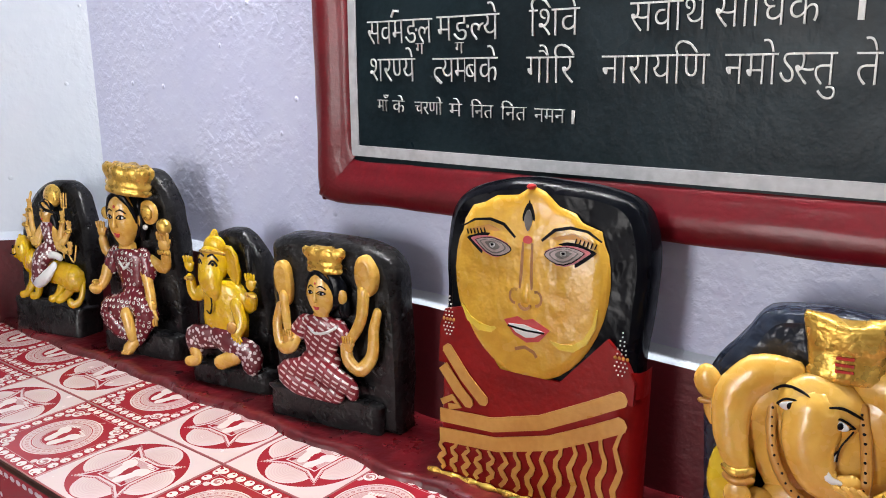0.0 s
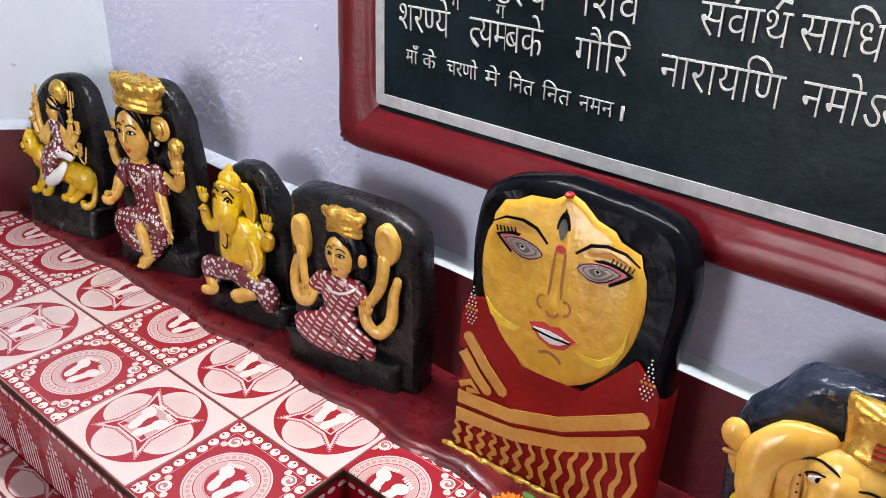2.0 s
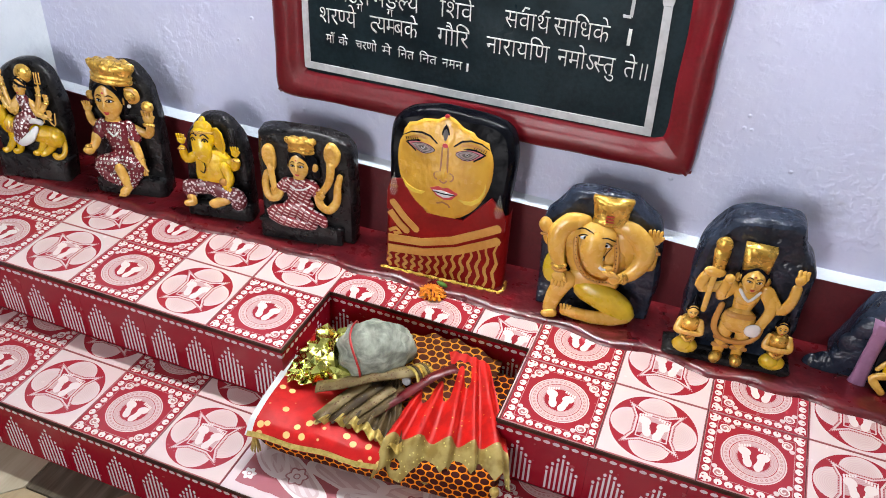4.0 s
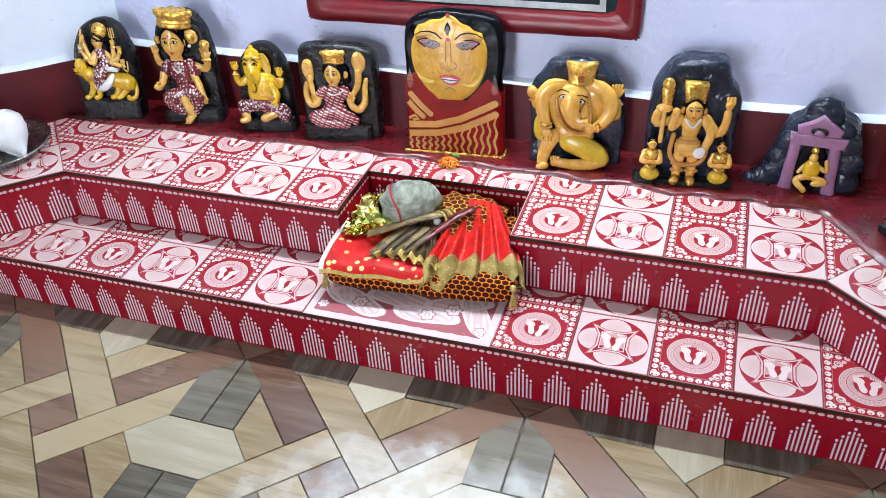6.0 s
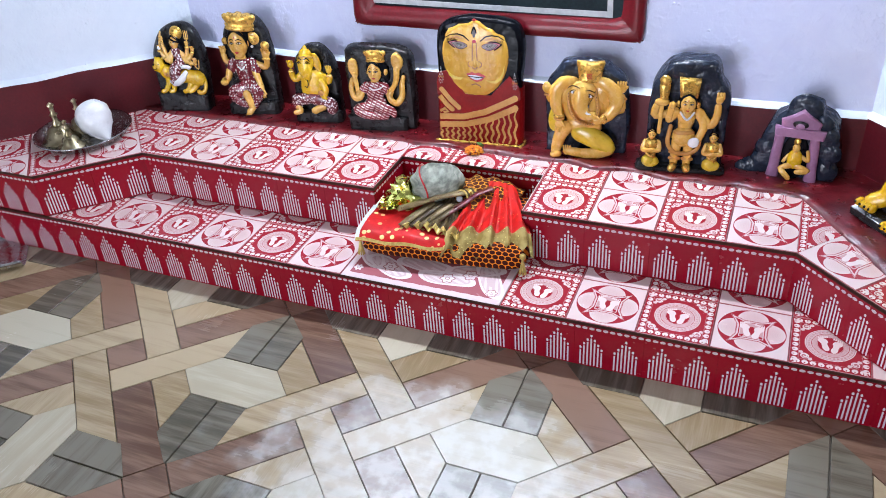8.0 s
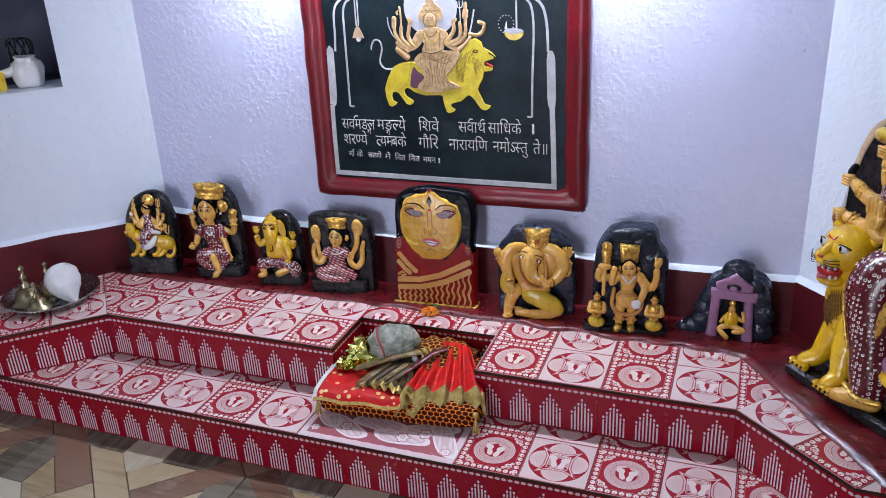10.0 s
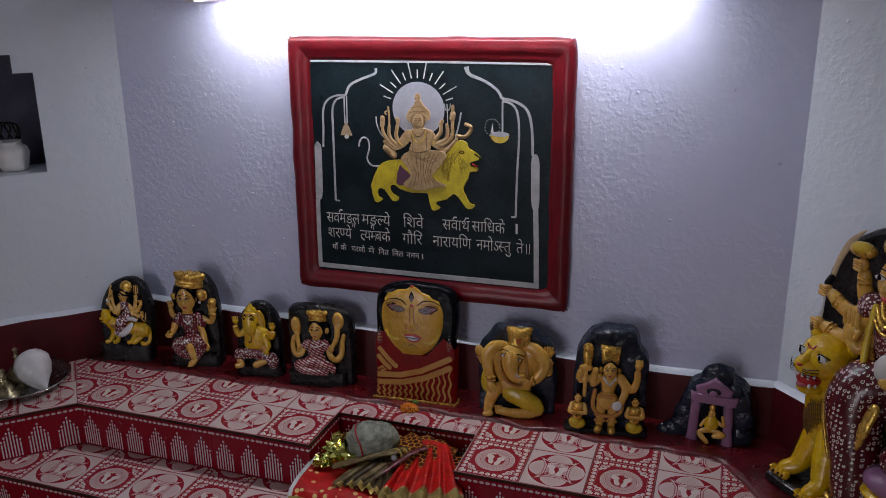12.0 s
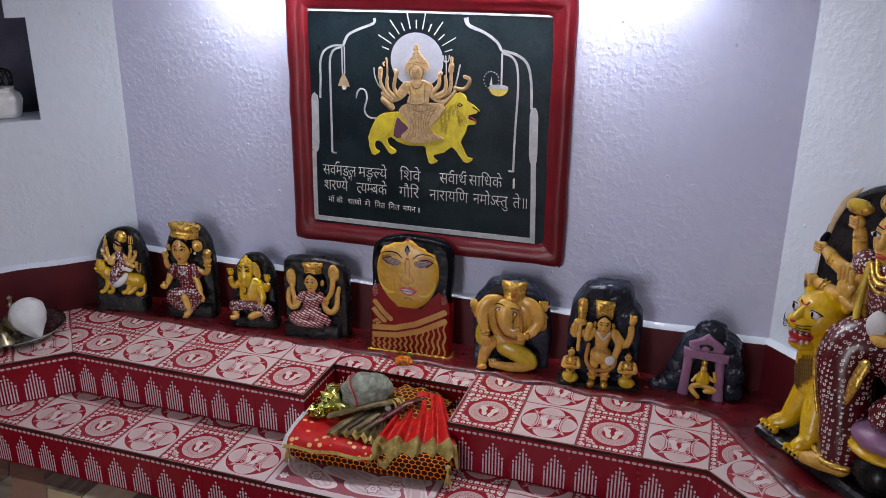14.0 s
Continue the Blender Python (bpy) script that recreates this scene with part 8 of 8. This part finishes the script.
def bell(at, s, label):
    b = empty("hand_bell", label, "bell", at)
    k = Build()
    lathe(k, [(0.001, 0.038 * s), (0.014 * s, 0.037 * s), (0.024 * s, 0.030 * s), (0.029 * s, 0.018 * s), (0.038 * s, 0.007 * s), (0.046 * s, 0.002 * s), (0.046 * s, 0.0), (0.040 * s, 0.0), (0.030 * s, 0.008 * s), (0.001, 0.030 * s)], BRASS)
    k.part("cup", b)
    k = Build()
    lathe(k, [(0.010 * s, 0.036 * s), (0.012 * s, 0.044 * s), (0.006 * s, 0.050 * s), (0.006 * s, 0.060 * s), (0.010 * s, 0.064 * s), (0.005 * s, 0.070 * s), (0.005 * s, 0.082 * s), (0.009 * s, 0.088 * s), (0.001, 0.095 * s)], BRASS, n=16)
    k.part("handle", b, "turned brass handle")


bell(pose(-1.160, 0.352, TRAYZ), 1.20, "brass hand bell standing on the steel tray")
bell(pose(-1.098, 0.325, TRAYZ), 0.85, "small brass hand bell on the steel tray")
bell(pose(-1.150, 0.425, TRAYZ), 1.0, "dull brass hand bell behind the others")

k = Build()
rows = []
for i in range(31):
    t = i / 30
    x = -0.062 + 0.165 * t
    r = 0.058 * math.sin(math.pi * min(1.0, (t + 0.03) ** 0.60)) ** 0.9 + 0.004
    if t > 0.6:
        r = max(0.006, r * (1 - 0.35 * (t - 0.6) / 0.4))
    row = []
    for j in range(28):
        a = 2 * math.pi * j / 28
        lip = 1 + 0.18 * math.exp(-((a - 4.2) / 0.5) ** 2) * math.sin(math.pi * t)
        rib = 1 + 0.03 * math.sin(t * 34) * (1 - t)
        row.append((x, r * lip * rib * math.cos(a), r * lip * rib * math.sin(a)))
    rows.append(row)
k.grid(rows, SHELL, caps=True)
k.tube([(0.02, -0.035, -0.022), (0.05, -0.028, -0.018), (0.088, -0.008, -0.006)], [0.006, 0.007, 0.005], SHELL)
k.thing("conch", "smooth white conch shell lying on the steel tray", "shell", pose(-1.070, 0.408, TRAYZ + 0.048, 0, 40, -22) @ Matrix.Scale(0.80, 4))

# ---------- things in the wall niche ----------
def niche_pose(x, y, z, turn=0):
    return LEFTM @ pose(x, y, z, 0, 0, turn)


k = Build()
lathe(k, [(0.001, 0), (0.036, 0.0), (0.042, 0.02), (0.046, 0.05), (0.040, 0.066), (0.030, 0.072), (0.026, 0.080), (0.030, 0.086), (0.026, 0.086), (0.022, 0.075), (0.001, 0.06)], WHITE)
k.tube([(0.04, 0, 0.05), (0.075, 0, 0.045), (0.09, 0, 0.06)], [0.014, 0.010, 0.006], WHITE)
k.jitter(0.004, 25)
k.thing("clay_pot", "small whitewashed pot with a spout in the niche", "pot", niche_pose(NI0 + 0.075, -0.075, NIZ0, 20))
k = Build()
rnd = random.Random(5)
for i in range(9):
    a = i * 0.7
    k.tube([(0, 0, 0.0), (0.03 * math.cos(a), 0.02 * math.sin(a), 0.06), (0.035 * math.cos(a + 0.6), 0.03 * math.sin(a), 0.115), (0.01 * math.cos(a), 0.01, 0.13)], [0.004, 0.003, 0.003, 0.002], STONE, 6)
k.thing("wire_holder", "black bent wire holder standing in the niche", "holder", niche_pose(NI0 + 0.085, -0.150, NIZ0))
k = Build()
k.box(-0.035, 0.035, -0.020, 0.020, 0.0, 0.055, LEMON, 0.004)
k.thing("carton", "small yellow-green carton in the niche", "carton", niche_pose(NI0 + 0.175, -0.05, NIZ0, 15))

# grey metal sheet on the floor by the platform
k = Build()
rows = []
for i in range(13):
    x = -0.16 + 0.32 * i / 12
    rows.append([(x, y, 0.0015 + z) for y, z in ((-0.10, 0.030), (-0.095, 0.010), (-0.08, 0.001), (0.0, 0.0), (0.08, 0.001), (0.095, 0.010), (0.10, 0.030), (0.103, 0.030), (0.098, 0.009), (0.08, -0.001), (0.0, -0.0014), (-0.08, -0.001), (-0.098, 0.009), (-0.103, 0.030))])
k.grid(rows, STEEL, caps=True)
k.thing("metal_pan", "shallow grey metal dustpan lying on the floor", "dustpan", pose(-1.315, 0.035, 0.001, 0, 0, 40))


# ---------- tiles of the platform, floor planks ----------
SQ = 0.148
square_mesh = {}


def tile_piece(poly, m, origin, z, turn, parent, name="tile"):
    """One printed tile of plan shape poly (in its own frame about its centre), laid with its top at z."""
    full = len(poly) == 4 and abs(area(poly) - (SQ - 0.0014) ** 2) < 1e-6
    key = (m.name, name)
    if full and key in square_mesh:
        me = square_mesh[key]
    else:
        me = Build().prism(poly, -0.0078, 0.0, m, 0.0009).mesh(name)
        if full:
            square_mesh[key] = me
    ob = new(name, me)
    ob.parent = parent
    ob.matrix_local = pose(origin[0], origin[1], z, 0, 0, turn)
    return ob


def lay(region, start, turn, cols, rows, kind, z, parent):
    """Lays square tiles on a convex region: a grid from start, turned by degrees; kind(i, j) picks the print."""
    m = Matrix.Rotation(radians(turn), 2)
    inv = m.transposed()
    h = SQ / 2 - 0.0007
    for i in cols:
        for j in rows:
            c = Vector(start) + m @ Vector(((i + 0.5) * SQ, (j + 0.5) * SQ))
            reg = [tuple(inv @ (Vector(p) - c)) for p in region]
            cell = [(-h, -h), (h, -h), (h, h), (-h, h)]
            poly = clip(cell, reg)
            if not poly or area(poly) < 0.0002:
                continue
            if abs(area(poly) - 4 * h * h) < 1e-7:
                poly = cell
            tile_piece(poly, kind(i, j), c, z, turn, parent)


def alt(first):
    return lambda i, j: (TILE_C, TILE_L)[(i + first) % 2]


# lower tread
TX0, TX1 = -0.172, 0.225
lay([(TX1, YF), (1.02, YF), (0.81, YT), (TX1, YT)], (TX1, YF), 0, range(0, 6), range(0, 2), alt(0), ZL, lower)
lay([(-1.082, YF), (TX0, YF), (TX0, YT), (-0.878, YT)], (TX0, YF), 0, range(-7, 0), range(0, 2), alt(0), ZL, lower)
w0, w1 = TX0 + 0.001, TX1 - 0.001
wm = Build().prism([(-(w1 - w0) / 2, -SQ / 2), ((w1 - w0) / 2, -SQ / 2), ((w1 - w0) / 2, SQ / 2), (-(w1 - w0) / 2, SQ / 2)], -0.0078, 0, TILE_W, 0.0009).mesh("tile")
wt = new("tile", wm)
wt.parent = lower
wt.matrix_local = pose((w0 + w1) / 2, YF + SQ / 2, ZL)
lay([(TX0, YF + SQ), (TX1, YF + SQ), (TX1, NY), (TX0, NY)], (TX0, YF + SQ), 0, range(0, 3), range(0, 3), alt(1), ZL, lower)
# upper tread, both sides of the recess
lay([(NX1, YT), (XR, YT), (XR, 0.582), (NX1, 0.60)], (NX1 + 0.004, YT), 0, range(-1, 4), range(0, 2), alt(0), ZT, upper)
lay([(XL, YT), (NX0, YT), (NX0, 0.60), (XL, 0.60)], (NX0, YT), 0, range(-5, 0), range(0, 2), lambda i, j: TILE_L if (i, j) == (-1, 1) else (TILE_C, TILE_L)[(i + 1) % 2], ZT, upper)
lay([(NX0, NY), (NX1, NY), (NX1, 0.60), (NX0, 0.60)], (NX0 - 0.02, 0.46), 0, range(0, 3), range(0, 1), lambda i, j: TILE_L if i == 2 else TILE_C, ZT, upper)
# corners and wings
RT = math.degrees(math.atan2(YF - YT, XR2 - XR))
rn = Vector((XR, YT)) + Vector((-math.sin(radians(RT)), math.cos(radians(RT)))) * 0.16
lay([(XR, YT), tuple(rn), (0.80, 0.60)], (XR, YT), 0, range(0, 2), range(0, 2), lambda i, j: TILE_C, ZT, upper)
lay([(XR, YT), (XR2, YF), (1.3, YF), tuple(Vector(rn) + Vector((0.2, -0.1))), tuple(rn)], (XR, YT), RT, range(0, 4), range(0, 2), alt(1), ZT, upper)
LT = math.degrees(math.atan2(YT - YF, XL - XL2))
ln = Vector((XL, YT)) + Vector((-math.sin(radians(LT)), math.cos(radians(LT)))) * 0.325
lay([(XL, YT), (XL, 0.60), tuple(ln)], (XL, YT), 0, range(-2, 0), range(0, 2), lambda i, j: TILE_C, ZT, upper)
lay([(XL2, YF), (XL, YT), tuple(ln), (-1.15, 0.56), (-1.56, YF)], (XL, YT), LT, range(-5, 0), range(0, 3), lambda i, j: (TILE_C, TILE_L)[(i + j) % 2], ZT, upper)


def risers(a, b, z0, z1, parent):
    """Printed tiles along a riser from a to b (its face to the right of that way)."""
    a, b = Vector(a), Vector(b)
    d = (b - a)
    L = d.length
    d.normalize()
    turn = math.degrees(math.atan2(d.y, d.x))
    n = max(1, round(L / SQ))
    w = L / n
    h = z1 - z0
    key = (round(w, 4), round(h, 4))
    if key not in square_mesh:
        q = Build()
        x = w / 2
        rows = [[(-x, 0.008, 0.0005), (x, 0.008, 0.0005), (x, 0.008, h), (-x, 0.008, h)],
                [(-x, 0.0006, 0.0005), (x, 0.0006, 0.0005), (x, 0.0006, h), (-x, 0.0006, h)],
                [(-x + 0.00015, 0, 0.001), (x - 0.00015, 0, 0.001), (x - 0.00015, 0, h - 0.0005), (-x + 0.00015, 0, h - 0.0005)]]
        q.grid(rows, TILE_R, caps=True, smooth=False)
        square_mesh[key] = q.mesh("riser_tile")
    for i in range(n):
        p = a + d * w * (i + 0.5)
        ob = new("riser_tile", square_mesh[key])
        ob.parent = parent
        ob.matrix_local = pose(p.x, p.y, z0, 0, 0, turn)


zr = ZT - 0.0085
for a, b in (((-1.53, YF), (XL2, YF)), ((XL2, YF), (XL, YT)), ((XL, YT), (NX0, YT)), ((NX0, YT), (NX0, NY)), ((NX0, NY), (NX1, NY)), ((NX1, NY), (NX1, YT)), ((NX1, YT), (XR, YT)), ((XR, YT), (XR2, YF)), ((XR2, YF), (1.46, YF))):
    risers(a, b, ZL, zr, upper)
risers((-1.53, YF), (1.43, YF), 0.0, ZL - 0.0085, lower)

# floor of 0.61 m patterned planks: pieces round lattice points, in units of the pattern
PT = 0.61
FX, FY = -0.303, -0.134
k = Build()
k.box(-1.9, 1.9, YFRONT - 1.0, 0.9, -0.08, -0.006, GROUT)
floor = k.thing("floor", "polished tile floor printed with interlaced wood planks", "floor", kind="structure")
shapes = {}


rest = Build()


def plank(key, poly, m, at, lift=0.0, turn=0.0):
    spin = Matrix.Rotation(radians(turn), 2)
    mid = Vector(at) + spin @ (sum((Vector(p) for p in poly), Vector((0, 0))) / len(poly))
    px, py = FX + mid.x * PT, FY + mid.y * PT
    if py > 0.24 or abs(px) > 1.88 or py < YFRONT - 0.1:
        return
    if not (-1.35 < px < 1.3 and py > -0.78):
        pts = [spin @ Vector(p) for p in poly]
        rest.prism([(FX + (at[0] + p.x) * PT, FY + (at[1] + p.y) * PT) for p in pts], -0.006, lift, m)
        return
    if key not in shapes:
        shapes[key] = Build().prism([(x * PT, y * PT) for x, y in poly], -0.006, 0.0, m, 0.0008).mesh("plank")
    ob = new("plank", shapes[key])
    ob.parent = floor
    ob.matrix_local = pose(FX + at[0] * PT, FY + at[1] * PT, lift, 0, 0, turn)


def uv_box(u0, u1, v0, v1):
    """A plank along the diagonals: u = x + y, v = x - y, anticlockwise in x, y."""
    g = 0.0026
    u0, u1, v0, v1 = u0 + g, u1 - g, v0 + g, v1 - g
    return [((u + v) / 2, (u - v) / 2) for u, v in ((u0, v0), (u0, v1), (u1, v1), (u1, v0))]


hexa = [(-0.12, -0.1), (0.12, -0.1), (0.22, 0.0), (0.12, 0.1), (-0.12, 0.1), (-0.22, 0.0)]
gl = [(-0.118, 0.104), (-0.003, 0.104), (-0.003, 0.405), (-0.118, 0.298)]
gr = [(0.003, 0.104), (0.118, 0.104), (0.118, 0.298), (0.003, 0.405)]
fa = shrink([(0.22, 0.0), (0.31, 0.09), (0.12, 0.28), (0.12, 0.10)], 0.002)
for i in range(-4, 6):
    for j in range(-9, 2):
        for half in (0, 1):
            cx, cy = i + 0.5 * half, j + 0.5 * half
            t = 90 * half
            plank("hex", hexa, PLANK_CREAM, (cx, cy), 0.0008, t)
            for s in (0, 180):
                plank("gl", gl, PLANK_GREY, (cx, cy), 0.0008, t + s)
                plank("gr", gr, PLANK_GREY, (cx, cy), 0.0008, t + s)
                plank("fa", fa, PLANK_BEIGE, (cx, cy), 0.0, t + s)
            o = (cx, cy)
            plank("mid", uv_box(0.40, 0.60, 0.40, 0.60), PLANK_BROWN, o)
            if half:
                continue
            # pinwheel of long beige planks, and the brown planks that link it to its neighbours
            plank("va", uv_box(-0.22, 0.60, 0.22, 0.40), PLANK_BEIGE, o)
            plank("ub", uv_box(0.60, 0.78, -0.22, 0.60), PLANK_BEIGE, o)
            plank("vb", uv_box(0.40, 1.22, 0.60, 0.78), PLANK_BEIGE, o)
            plank("ua", uv_box(0.22, 0.40, 0.40, 1.22), PLANK_BEIGE, o)
            plank("bu", uv_box(0.40, 0.60, 0.78, 1.40), PLANK_BROWN, o)
            plank("bd", uv_box(0.40, 0.60, -0.40, 0.22), PLANK_BROWN, o)
            plank("bl", uv_box(-0.40, 0.22, 0.40, 0.60), PLANK_BROWN, o)
            plank("br", uv_box(0.78, 1.40, 0.40, 0.60), PLANK_BROWN, o)

rest.part("planks", floor)["kind"] = "stuff"
